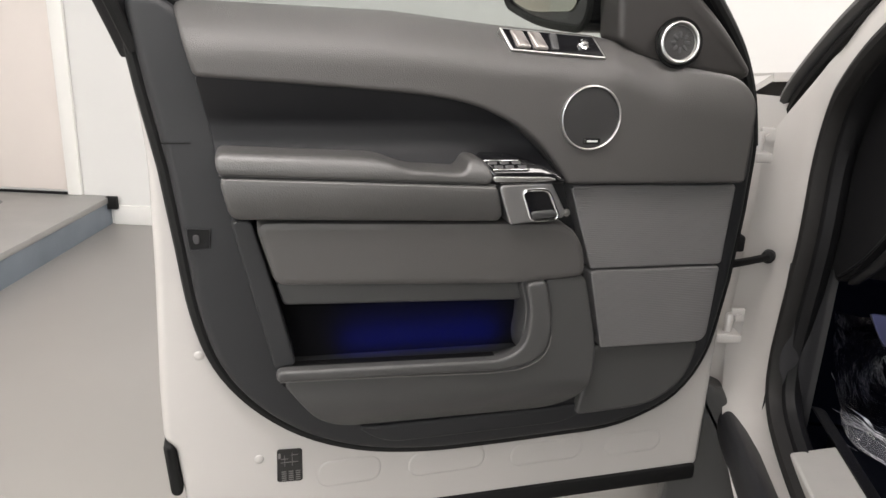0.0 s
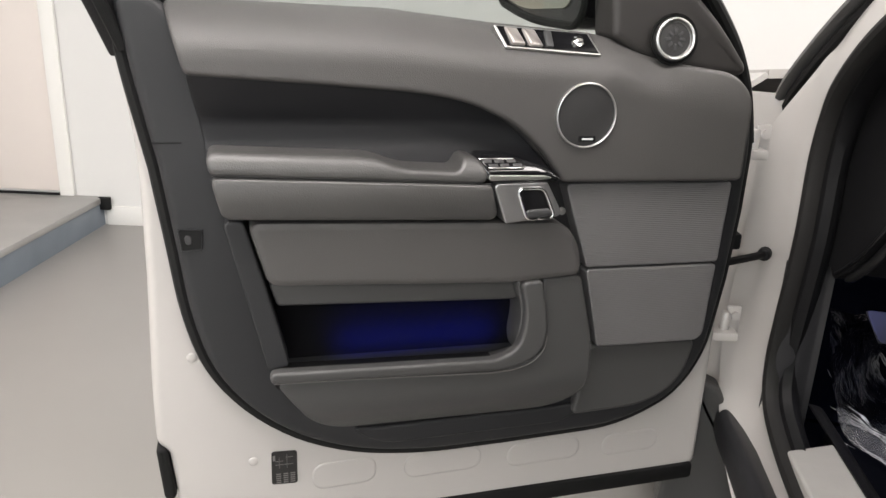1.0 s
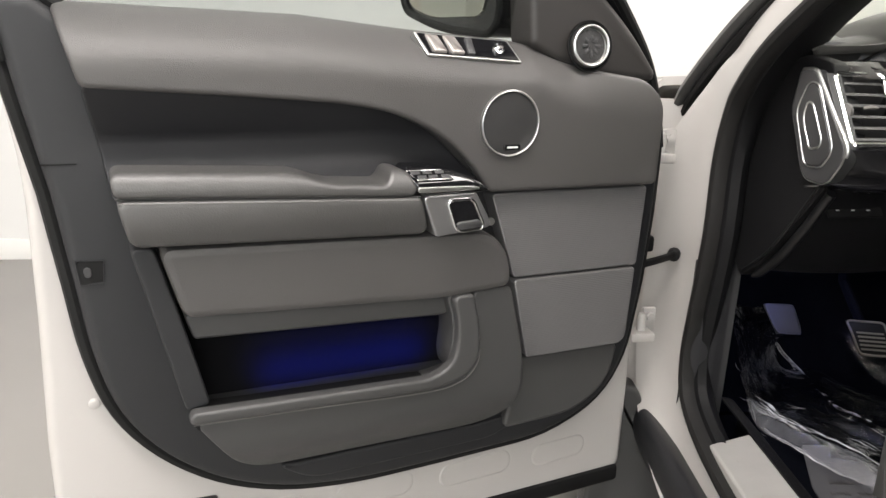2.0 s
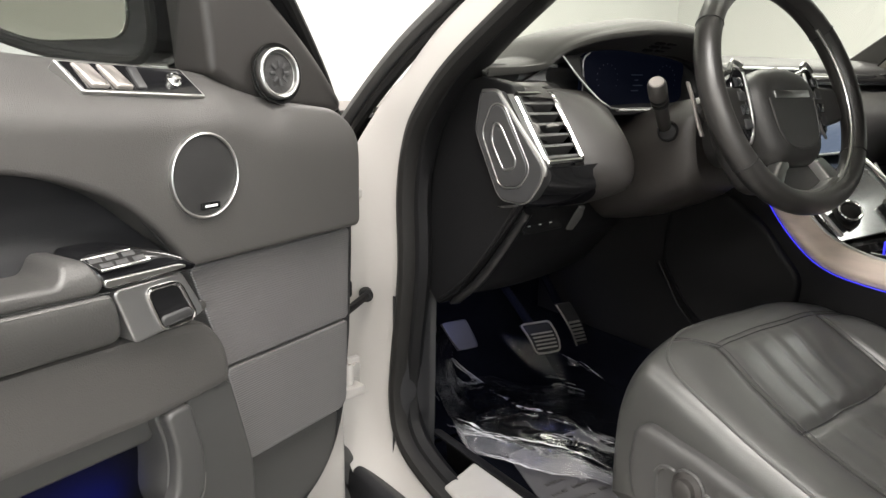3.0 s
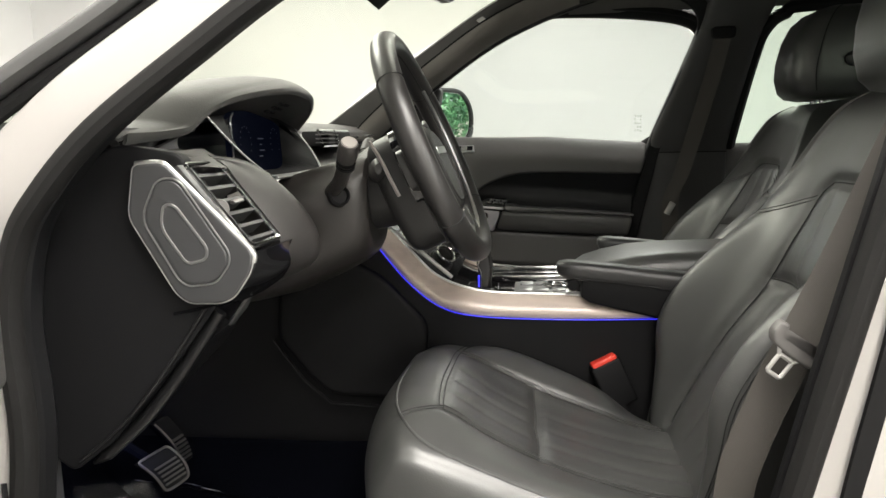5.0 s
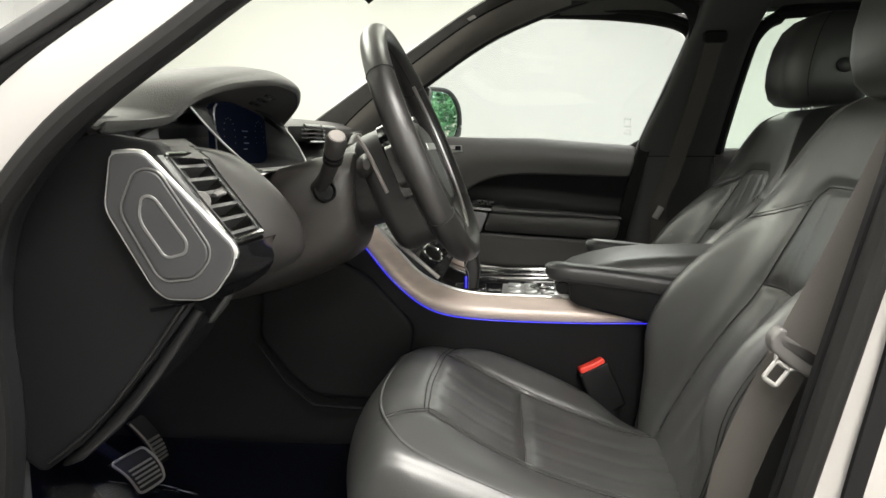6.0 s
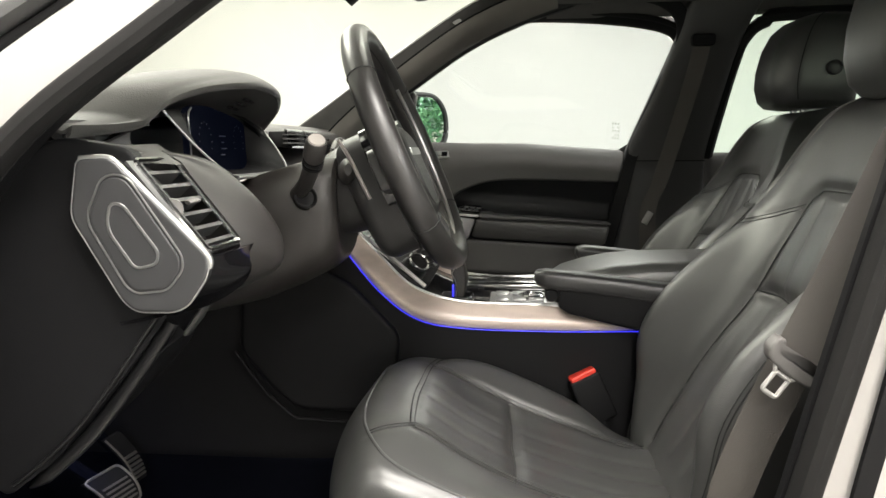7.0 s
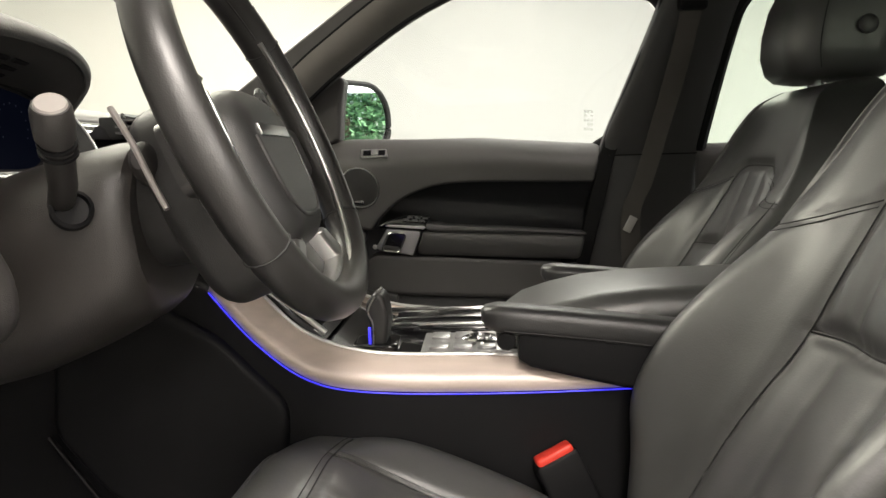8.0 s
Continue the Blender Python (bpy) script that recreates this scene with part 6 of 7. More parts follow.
part("knee_panel", turned(sheet([[(x, 1.110 + 0.03 * k, 1.075 - 0.01 * k) for k, x in enumerate((-0.668, -0.56, -0.42, -0.26))], [(-0.668, 1.160, 1.01), (-0.56, 1.15, 1.00), (-0.42, 1.15, 1.00), (-0.26, 1.18, 1.02)], [(-0.668, 1.215, 0.945), (-0.56, 1.205, 0.935), (-0.42, 1.21, 0.93), (-0.26, 1.24, 0.94)], [(-0.666, 1.270, 0.890), (-0.56, 1.27, 0.880), (-0.42, 1.28, 0.875), (-0.26, 1.30, 0.88)], [(-0.66, 1.34, 0.90), (-0.56, 1.35, 0.89), (-0.42, 1.36, 0.89), (-0.26, 1.38, 0.89)]], 4, 4, 0.005), ROT), DARK, dash, "black plastic knee panel")
row = part("switch_strip", turned(turned(box(-0.05, 0.05, -0.003, 0.003, -0.012, 0.012, 0.002), Matrix.Translation((-0.585, 1.137, 1.026)) @ Matrix.Rotation(radians(-40), 4, "X")), ROT), DARK, dash, "black strip of small switches")
for i in range(3):
    part("switch_mark", turned(turned(box(-0.035 + 0.028 * i, -0.029 + 0.028 * i, -0.0042, -0.003, -0.001, 0.0008), Matrix.Translation((-0.585, 1.137, 1.026)) @ Matrix.Rotation(radians(-40), 4, "X")), ROT), FADED, row)
part("bonnet_lever", turned(tube([(-0.520, 1.100, 1.056), (-0.512, 1.115, 1.035), (-0.505, 1.135, 1.01)], [0.006, 0.010, 0.008], 8, flat=0.5), ROT), PLASTIC, dash)
# the far end of the dash mirrors the near one
ENDS = ("end_plate", "vent_box", "vent_base", "horn_pad", "side_cover", "fascia_end", "cover_groove")
for near in [o for o in dash.children if o.name.split(".")[0] in ENDS]:
    pairs = {near: dash}
    for ob in [near, *near.children]:
        me = ob.data.copy()
        me.transform(Matrix.Scale(-1, 4, (1, 0, 0)))
        me.flip_normals()
        far = new(ob.name.split(".")[0], me)
        far.parent = dash if ob is near else pairs["far"]
        far.matrix_parent_inverse = ob.matrix_parent_inverse
        if ob is near:
            pairs["far"] = far
        tagged(far, ob.get("label", ""))
# middle and passenger side
part("passenger_fascia", sheet([[(x, y, z) for x in (-0.20, 0.0, 0.25, 0.5, 0.735)] for y, z in ((1.155, 1.272), (1.12, 1.262), (1.06, 1.235), (1.025, 1.19), (1.04, 1.12), (1.10, 1.03), (1.20, 0.93))], 3, 4, 0.01), PAD, dash, "black leather passenger fascia")
part("gloss_band", sheet([[(x, 1.150, 1.292) for x in (-0.20, 0.2, 0.72)], [(x, 1.08, 1.282) for x in (-0.19, 0.2, 0.66)], [(x, 1.065, 1.262) for x in (-0.19, 0.2, 0.66)]], 3, 3, 0.01), GLOSS, dash, "gloss black band")
for x0 in (-0.105, 0.02):
    v2 = part("middle_vent", box(x0, x0 + 0.11, 1.04, 1.08, 1.262, 1.292, 0.003), RUBBER, dash, "middle air vent")
    part("vent_frame", tube([(x0, 1.046, 1.294), (x0 + 0.11, 1.046, 1.294), (x0 + 0.11, 1.036, 1.262), (x0, 1.036, 1.262)], 0.0028, 6, closed=True, up=(0, 1, 0)), CHROME, v2)
    for k in range(3):
        part("vent_slat", turned(box(x0 + 0.004, x0 + 0.106, 1.034, 1.06, 1.268 + k * 0.008, 1.2705 + k * 0.008), ROT), PLASTIC, v2)
TILT_S = Matrix.Translation((0.0, 0.918, 1.172)) @ Matrix.Rotation(radians(-9), 4, "X")
touch = part("touch_screen", turned(box(-0.125, 0.125, -0.006, 0.004, -0.042, 0.042, 0.004), TILT_S), LITSCREEN, dash, "wide touch screen, softly lit")
part("screen_housing", turned(box(-0.122, 0.122, 0.004, 0.14, -0.040, 0.040, 0.010), TILT_S), DARK, touch, "black housing behind the screen")
part("screen_edge", turned(tube([(-0.125, -0.007, -0.043), (0.125, -0.007, -0.043)], 0.0026, 8), TILT_S), SATIN, touch, "satin lower edge")

# ---------------------------------------------------------------- steering wheel, column and stalks
WC = Matrix.Translation((-0.396, 0.771, 1.255)) @ Matrix.Rotation(radians(90 - 23.1), 4, "X")
wheel = thing("steering_wheel", "black leather steering wheel with satin spokes and paddles", "steering wheel", m=WC)
R = 0.1775
ring = []
for k in range(72):
    a = 2 * math.pi * k / 72
    rr = R - 0.006 * max(0, -math.sin(a)) ** 6
    ring.append((rr * math.cos(a) * 1.0, rr * math.sin(a), 0))
part("rim", tube(ring, 0.0172, 14, closed=True, flat=1.12, up=(0, 0, 1)), WHEELHIDE, wheel, "thick black leather rim")
for a in (35, 145, 215, 325):
    c, sn = math.cos(radians(a)), math.sin(radians(a))
    part("rim_joint", tube([(R * c + 0.0177 * (math.cos(b) * c), R * sn + 0.0177 * math.cos(b) * sn, 0.0198 * math.sin(b)) for b in [2 * math.pi * j / 14 for j in range(14)]], 0.0009, 5, closed=True, up=(-sn, c, 0)), STITCH, wheel)
arc = lambda r, a0, a1, c, n=40: [(r * math.cos(radians(a0 + (a1 - a0) * i / n)), r * math.sin(radians(a0 + (a1 - a0) * i / n)), c) for i in range(n + 1)]
part("rim_insert", tube(arc(R - 0.0166, 140, 400, 0.0060), 0.0030, 8), SATIN, wheel, "satin line along the inside of the rim")
part("rim_seam", tube(arc(R - 0.0172, 42, 138, 0.004), 0.0011, 5), STITCH, wheel)
PADLINE = [(-0.084, 0.028, 0.04), (0.0, 0.053, 0.12), (0.084, 0.028, 0.04), (0.080, -0.05, 0.05), (0.058, -0.112, 0.03), (-0.058, -0.112, 0.03), (-0.080, -0.05, 0.05)]
zz = lambda a, b, c: Vector((a, b, c - 0.028))
part("airbag_cover", slab(rounded(PADLINE, 0.02, 6), -0.05, 0.036, 0.030, zz, 7), HUBBLACK, wheel, "soft black airbag cover")
part("cover_ridge", tube(curve([(-0.058, -0.010, 0.0070), (-0.052, -0.058, 0.0072), (-0.034, -0.082, 0.0072), (0.0, -0.088, 0.0072), (0.034, -0.082, 0.0072), (0.052, -0.058, 0.0072), (0.058, -0.010, 0.0070)], 5), 0.0022, 8), HUBBLACK, wheel)
part("badge_bar", box(-0.045, 0.045, -0.010, 0.001, 0.006, 0.0098, 0.001), SATIN, wheel, "plain satin bar on the hub")
for sx in (-1, 1):
    part("side_spoke", slab(rounded([(sx * 0.090, 0.016), (sx * 0.162, 0.012), (sx * 0.164, -0.044), (sx * 0.088, -0.052)], 0.012), -0.004, 0.020, 0.008, zz, 5), WHEELHIDE, wheel, "leather covered spoke")
    pod = part("button_pod", slab(rounded([(sx * 0.078, 0.040), (sx * 0.097, 0.049), (sx * 0.116, 0.022), (sx * 0.118, -0.038), (sx * 0.103, -0.070), (sx * 0.083, -0.050)], 0.012), -0.014, 0.019, 0.006, zz, 4), GLOSS, wheel, "gloss black button pod")
    part("pod_edge", tube(curve([(sx * 0.078, 0.046, -0.0105), (sx * 0.096, 0.053, -0.0115), (sx * 0.110, 0.038, -0.0115)], 5), 0.0034, 8), SATIN, pod, "satin edge")
    part("pod_edge", tube(curve([(sx * 0.080, 0.036, -0.0095), (sx * 0.083, -0.018, -0.0090), (sx * 0.091, -0.054, -0.0105), (sx * 0.101, -0.071, -0.0125)], 5), 0.0022, 8), SATIN, pod, "satin edge")
    for k in range(4):
        part("thumb_button", box(sx * 0.101 - 0.008, sx * 0.101 + 0.008, 0.020 - k * 0.021 - 0.0075, 0.020 - k * 0.021 + 0.0075, -0.012, -0.0060, 0.002), PLATE if k % 2 else STACK, pod)
    part("lower_spoke", slab(rounded([(sx * 0.036, -0.106), (sx * 0.056, -0.102), (sx * 0.088, -0.128), (sx * 0.078, -0.141), (sx * 0.062, -0.136)], 0.004), 0.006, 0.028, 0.005, zz), SATIN, wheel, "satin metal lower spoke")
part("lower_bridge", slab([Vector((q[0], q[1])) for q in arc(0.1635, 238, 302, 0, 16)] + [Vector((q[0], q[1])) for q in arc(0.150, 300, 240, 0, 16)], 0.008, 0.028, 0.004, zz), SATIN, wheel, "satin lower bridge")
part("bridge_infill", slab(rounded([(-0.046, -0.106), (0.046, -0.106), (0.074, -0.140), (0.05, -0.152), (-0.05, -0.152), (-0.074, -0.140)], 0.006), -0.004, 0.010, 0.004, zz), HUBBLACK, wheel)
part("hub", lathe([(0.05, -0.16), (0.062, -0.12), (0.070, -0.075), (0.064, -0.045), (0.04, -0.03)], (0, -0.02, 0), (0, 0, 1), 28), HUBBLACK, wheel, "black hub behind the wheel")
part("back_cover", slab(rounded([(-0.092, 0.046), (0.100, 0.046), (0.104, -0.070), (0.07, -0.138), (-0.06, -0.138), (-0.094, -0.070)], 0.03), -0.006, -0.062, 0.022, zz, 6), HUBBLACK, wheel)

column = thing("steering_column", "black plastic steering column shroud with stalks", "steering column", (-0.365, 1.0, 1.1))
rings = []
for y, zc, w, h in ((0.866, 1.172, 0.070, 0.052), (0.864, 1.171, 0.088, 0.068), (0.870, 1.169, 0.096, 0.077), (0.885, 1.163, 0.102, 0.083), (0.93, 1.147, 0.106, 0.090), (0.99, 1.126, 0.104, 0.094), (1.06, 1.105, 0.098, 0.090), (1.12, 1.085, 0.092, 0.080)):
    rings.append([(-0.392 + q.x, y, zc + q.y) for q in rounded([(-w * 0.75, -h, w * 0.6), (w * 0.75, -h, w * 0.6), (w, h * 0.4, 0.04), (w * 0.7, h, 0.04), (-w * 0.7, h, 0.04), (-w, h * 0.4, 0.04)], 0.03, 6)])
bm = bmesh.new()
stitch(bm, rings, caps=True)
part("shroud", bm, SHROUD, column, "rounded dark column shroud")
for sx, lbl in ((-1, "black indicator stalk with satin end"), (1, "black wiper stalk with satin end")):
    X0 = -0.385
    S = lambda x, y, z: (X0 + sx * (-x + X0) if sx > 0 else x, y, z)
    st = part("stalk", turned(tube([S(-0.470, 0.985, 1.196), S(-0.505, 0.968, 1.212), S(-0.540, 0.955, 1.236), S(-0.5565, 0.950, 1.253)], [0.0105, 0.0105, 0.0110, 0.0125], 18), ROT), SHADE, column, lbl)
    part("stalk_tip", turned(tube([S(-0.552, 0.9515, 1.248), S(-0.562, 0.948, 1.258), S(-0.568, 0.946, 1.2645), S(-0.571, 0.945, 1.268)], [0.0138, 0.0142, 0.0138, 0.0122], 20), ROT), SHADE, st)
    for u in (0.0, 0.45):
        part("stalk_band", turned(tube([S(-0.5405 - 0.0120 * u, 0.9547 - 0.004 * u, 1.2365 + 0.0125 * u), S(-0.5425 - 0.0120 * u, 0.9540 - 0.004 * u, 1.2387 + 0.0125 * u)], 0.0137, 18), ROT), DARK, st)
    part("stalk_cap", turned(tube([S(-0.5690, 0.9457, 1.266), S(-0.5722, 0.9446, 1.2695)], [0.0126, 0.0100], 20), ROT), SILVER, st, "satin silver end cap")
    part("stalk_socket", turned(lathe([(0.0165, 0), (0.0165, 0.008), (0.0135, 0.0105), (0.0125, 0.005), (0.001, 0.005)], S(-0.476, 0.975, 1.190), (-sx * -1 * 0.8 if sx < 0 else 0.8, -0.4, 0.3), 18), ROT), DARK, column)
    part("long_paddle", turned(tube(curve([S(-0.523, 0.922, 1.268), S(-0.531, 0.906, 1.242), S(-0.537, 0.893, 1.215), S(-0.540, 0.882, 1.193)], 4), [0.0050] * 13, 8, flat=0.5, up=(0, 1, 0)), ROT), SILVER, column, "bright metal shift paddle")
    part("paddle_mount", turned(tube([S(-0.502, 0.912, 1.230), S(-0.496, 0.912, 1.230), S(-0.470, 0.915, 1.228), S(-0.43, 0.92, 1.225)], [0.005, 0.009, 0.012, 0.014], 18, flat=1.5), ROT), SHADE, column)

# ---------------------------------------------------------------- centre console
console = thing("centre_console", "centre console with warm grey trim, blue light lines and padded lid", "centre console", (0, 0.6, 0.49))
LOW = [(0.908, 1.072), (0.855, 1.006), (0.792, 0.956), (0.712, 0.937), (0.55, 0.929), (0.394, 0.928), (0.22, 0.930)]
HIGH = [(0.893, 1.104), (0.852, 1.058), (0.797, 1.006), (0.712, 0.978), (0.57, 0.970), (0.47, 0.961), (0.37, 0.940)]
flare = lambda y: 0.150 + 0.10 * (min(max(y, 0.3), 1.0) - 0.40)
low, high = curve([(0, y, z) for y, z in LOW], 6), curve([(0, y, z) for y, z in HIGH], 6)
for s in (-1, 1):
    side = [(q.y, q.z) for q in low] + [(0.05, 0.93), (0.05, 0.485), (1.50, 0.485), (1.50, 1.0), (1.20, 1.10), (1.02, 1.13)]
    part("side_panel", slab([Vector(q) for q in side], s * 0.15, s * 0.190, 0.004, lambda a, b, c: Vector((s * (flare(a) - 0.19 + abs(c)), a, b))), DARK, console, "matt black console side")
    part("trim_sweep", sheet([[(s * (flare(a.y) + 0.002), a.y, a.z), (s * (flare(a.y) + 0.006), a.y * 0.7 + b.y * 0.3, a.z * 0.7 + b.z * 0.3), (s * (flare(a.y) - 0.003), a.y * 0.35 + b.y * 0.65, a.z * 0.35 + b.z * 0.65), (s * (flare(a.y) - 0.024), b.y, b.z), (s * (flare(a.y) - 0.042), b.y - 0.003, b.z - 0.010)] for a, b in zip(low[::3] , high[::3])], 3, 4, 0.003), TRIM, console, "curved warm grey satin trim")
    part("light_line", tube([(s * (flare(q.y) + 0.0035), q.y, q.z - 0.002) for q in low[:-5]], 0.0009, 6), LED, console, "thin blue light line")
    part("deck_edge", tube([(s * (flare(q.y) - 0.027), q.y, q.z + 0.0005) for q in high[:-5]], 0.0030, 8), SATIN, console, "satin edge of the console deck")
    pad = rounded([(1.110, 0.897), (1.055, 0.828), (1.005, 0.786), (0.868, 0.778), (0.824, 0.845), (0.818, 0.925), (0.900, 1.015), (0.98, 1.06), (1.10, 1.02)], 0.02)
    part("knee_pad", slab(pad, s * 0.186, s * 0.201, 0.008, lambda a, b, c: Vector((s * (flare(a) - 0.19 + abs(c)), a, b))), DARK, console, "raised matt knee pad")
    part("carpet_edge", tube([(s * 0.214, 1.12, 0.892), (s * 0.214, 1.062, 0.812), (s * 0.214, 1.01, 0.768), (s * 0.205, 0.87, 0.758)], 0.0045, 8, flat=0.6), DARK, console)
deck = part("deck", sheet([[(x, q.y - 0.004, q.z - 0.012) for x in (-(flare(q.y) - 0.038), 0, flare(q.y) - 0.038)] for q in high[::3]], 3, 3, 0.006), GLOSS, console, "gloss black console deck")
AFT = Matrix.Translation((0, -0.024, -0.012))
placed = lambda name, bm, *rest: part(name, turned(bm, AFT), *rest)
placed("stack_panel", sheet([[(x, y, z) for x in (-0.16, 0, 0.16)] for y, z in ((0.80, 1.010), (0.88, 1.078), (0.96, 1.135), (1.02, 1.16))], 3, 3, 0.006), STACK, console, "glossy grey lower touch panel")
placed("stack_edge", tube([(-0.156, 0.80, 1.018), (-0.158, 0.88, 1.086), (-0.160, 0.96, 1.143)], 0.004, 8), SATIN, console)
placed("stack_edge", tube([(0.156, 0.80, 1.018), (0.158, 0.88, 1.086), (0.160, 0.96, 1.143)], 0.004, 8), SATIN, console)
for x in (-0.095, 0.095):
    knob = placed("rotary_knob", lathe([(0.026, -0.004), (0.026, 0.004), (0.022, 0.006), (0.021, 0.022), (0.018, 0.025), (0.016, 0.021), (0.001, 0.021)], (x, 0.830, 1.040), (-0.42, -0.55, 0.70), 28), HUBBLACK, console, "black rotary knob with satin ring")
    placed("knob_ring", lathe([(0.0225, 0.019), (0.0225, 0.0245), (0.0200, 0.0262), (0.0178, 0.0245), (0.0175, 0.019)], (x, 0.830, 1.040), (-0.42, -0.55, 0.70), 28), CHROME, knob, "bright ring")
    placed("knob_face", lathe([(0.0165, 0.0205), (0.012, 0.022), (0.001, 0.022)], (x, 0.830, 1.040), (-0.42, -0.55, 0.70), 20), HUBBLACK, knob)
AFT = Matrix.Translation((0, -0.022, 0.005))
# button strip
placed("button_strip", box(-0.125, -0.02, 0.50, 0.68, 0.952, 0.9665, 0.002), BRUSHED, console, "satin button strip")
for k in range(5):
    placed("deck_button", box(-0.118, -0.086, 0.515 + k * 0.032, 0.541 + k * 0.032, 0.964, 0.970, 0.002), BRUSHED, console)
    placed("deck_button", box(-0.060, -0.028, 0.515 + k * 0.032, 0.541 + k * 0.032, 0.964, 0.970, 0.002), BRUSHED, console)
placed("terrain_dial", lathe([(0.026, 0), (0.026, 0.006), (0.021, 0.008), (0.020, 0.003), (0.001, 0.003)], (-0.075, 0.60, 0.966), (0, 0, 1), 28), CHROME, console, "round chrome drive dial")
placed("cup_tray", box(0.01, 0.13, 0.50, 0.74, 0.95, 0.968, 0.006), GLOSS, console, "gloss black sliding tray")
placed("tray_strip", box(0.012, 0.018, 0.49, 0.75, 0.966, 0.9745, 0.001), CHROME, console)
placed("tray_strip", box(0.128, 0.134, 0.49, 0.75, 0.966, 0.9745, 0.001), CHROME, console)
# gear selector
SEL = [(0.749, 0.966), (0.729, 0.966), (0.724, 1.005), (0.730, 1.036, 0.006), (0.742, 1.042, 0.006), (0.757, 1.024), (0.752, 1.004)]
sel = placed("gear_selector", slab(rounded(SEL, 0.008, 5, 0.010), -0.052, -0.098, 0.006, lambda a, b, c: Vector((c, a, b)), 4), HUBBLACK, console, "black pistol-grip gear selector")
placed("selector_glow", box(-0.0995, -0.0965, 0.7490, 0.7525, 0.970, 0.994, 0.0008), LED, sel, "blue light edge on the selector")
placed("selector_trim", tube(curve([(-0.0985, 0.746, 0.968), (-0.0985, 0.746, 0.998), (-0.0985, 0.752, 1.016), (-0.0975, 0.742, 1.036)], 4), 0.0013, 6), SATIN, sel, "thin bright edge line")
placed("selector_trim", tube([(-0.090, 0.738, 1.0415), (-0.075, 0.736, 1.042), (-0.060, 0.738, 1.0415)], 0.0020, 6), SATIN, sel)
placed("selector_gate", slab(rounded([(-0.108, 0.712), (-0.042, 0.712), (-0.042, 0.778), (-0.108, 0.778)], 0.012), 0.955, 0.971, 0.004, lambda a, b, c: Vector((a, b, c))), GLOSS, console, "gloss black selector base")
# padded lid and box
rings = []
for y, z, w, h in ((0.548, 1.006, 0.050, 0.006), (0.546, 1.008, 0.076, 0.014), (0.536, 1.012, 0.096, 0.024), (0.512, 1.019, 0.107, 0.033), (0.47, 1.026, 0.113, 0.039), (0.42, 1.033, 0.115, 0.043), (0.36, 1.038, 0.115, 0.044), (0.20, 1.042, 0.115, 0.044), (0.05, 1.042, 0.112, 0.042)):
    rings.append([(q.x, y, z - 0.038 + q.y) for q in rounded([(-w, -h), (w, -h), (w, h), (-w, h)], h * 0.8, 6)])
bm = bmesh.new()
stitch(bm, rings, caps=True)
lid = part("padded_lid", bm, SEATHIDE, console, "padded black leather console lid")
for s in (-1, 1):
    part("lid_seam", tube(curve([(s * 0.098, 0.535, 0.977), (s * 0.1125, 0.49, 0.990), (s * 0.1158, 0.36, 1.006), (s * 0.1155, 0.06, 1.010)], 5), 0.0016, 5), STITCH, lid)
part("console_box", box(-0.122, 0.122, 0.0, 0.545, 0.60, 0.978, 0.012), DARK, console, "black rear console box")

# ---------------------------------------------------------------- pedals and footwell
def pedal(name, label, o, across_v, down_v, bars_n, arm, bow=0.0, first=0.34, rim=True):
    """A pedal pad bowed outwards; a plate, steel rim and raised steel ribs."""
    ob = thing(name, label, "pedal", m=ROT)
    o, a, d = Vector(o), Vector(across_v), Vector(down_v)
    nrm = a.cross(d).normalized()
    if nrm.y > 0:
        nrm = -nrm
    ring = rounded([(0.03, 0.0), (0.97, 0.0), (0.96, 0.35), (0.95, 0.7), (0.90, 1.0), (0.5, 1.02), (0.14, 1.0), (0.08, 0.7), (0.05, 0.35)], 0.10, 3)
    pl = lambda u, v, c: o + a * u + d * v + nrm * (c + bow * math.sin(math.pi * min(max(v, 0.0), 1.0)))
    n = 12
    bm = bmesh.new()
    rows = []
    for k in range(n + 1):
        v = k / n
        l, r = 0.03 + 0.11 * v, 0.97 - 0.07 * v
        rows.append([pl(l, v, 0.0), pl(r, v, 0.0), pl(r, v, -0.008), pl(l, v, -0.008)])
    stitch(bm, rows, caps=True)
    part("pad_plate", bm, RUBBER if bars_n else PLATE, ob, "black rubber pedal plate" if bars_n else "plain metal plate")
    edge = [pl(q.x, q.y, 0.001) for q in ring] if rim else [pl(0.03 + 0.11 * k / 8, k / 8, 0.002) for k in range(9)]
    part("pad_rim", tube(edge, 0.0022 if bars_n else 0.0012, 6, closed=rim, up=tuple(nrm)), PEDAL if bars_n else ENDMETAL, ob, "worn steel rim" if bars_n else "")
    for k in range(bars_n):
        v0 = first + (0.95 - first) * k / bars_n
        v1 = v0 + 0.26 / bars_n
        part("steel_rib", slab([Vector((0.16 + 0.04 * v0, v0)), Vector((0.86 - 0.02 * v0, v0)), Vector((0.86 - 0.02 * v1, v1)), Vector((0.16 + 0.04 * v1, v1))], -0.002, 0.003, 0.0005, pl), PEDAL, ob)
    # arm takes the carpet's near-black so that it disappears in the footwell's shade
    part("pedal_arm", tube([o + a * 0.5 + d * 0.3 + Vector((0, 0.012, 0)), *arm], 0.010, 8), CARPET, ob)


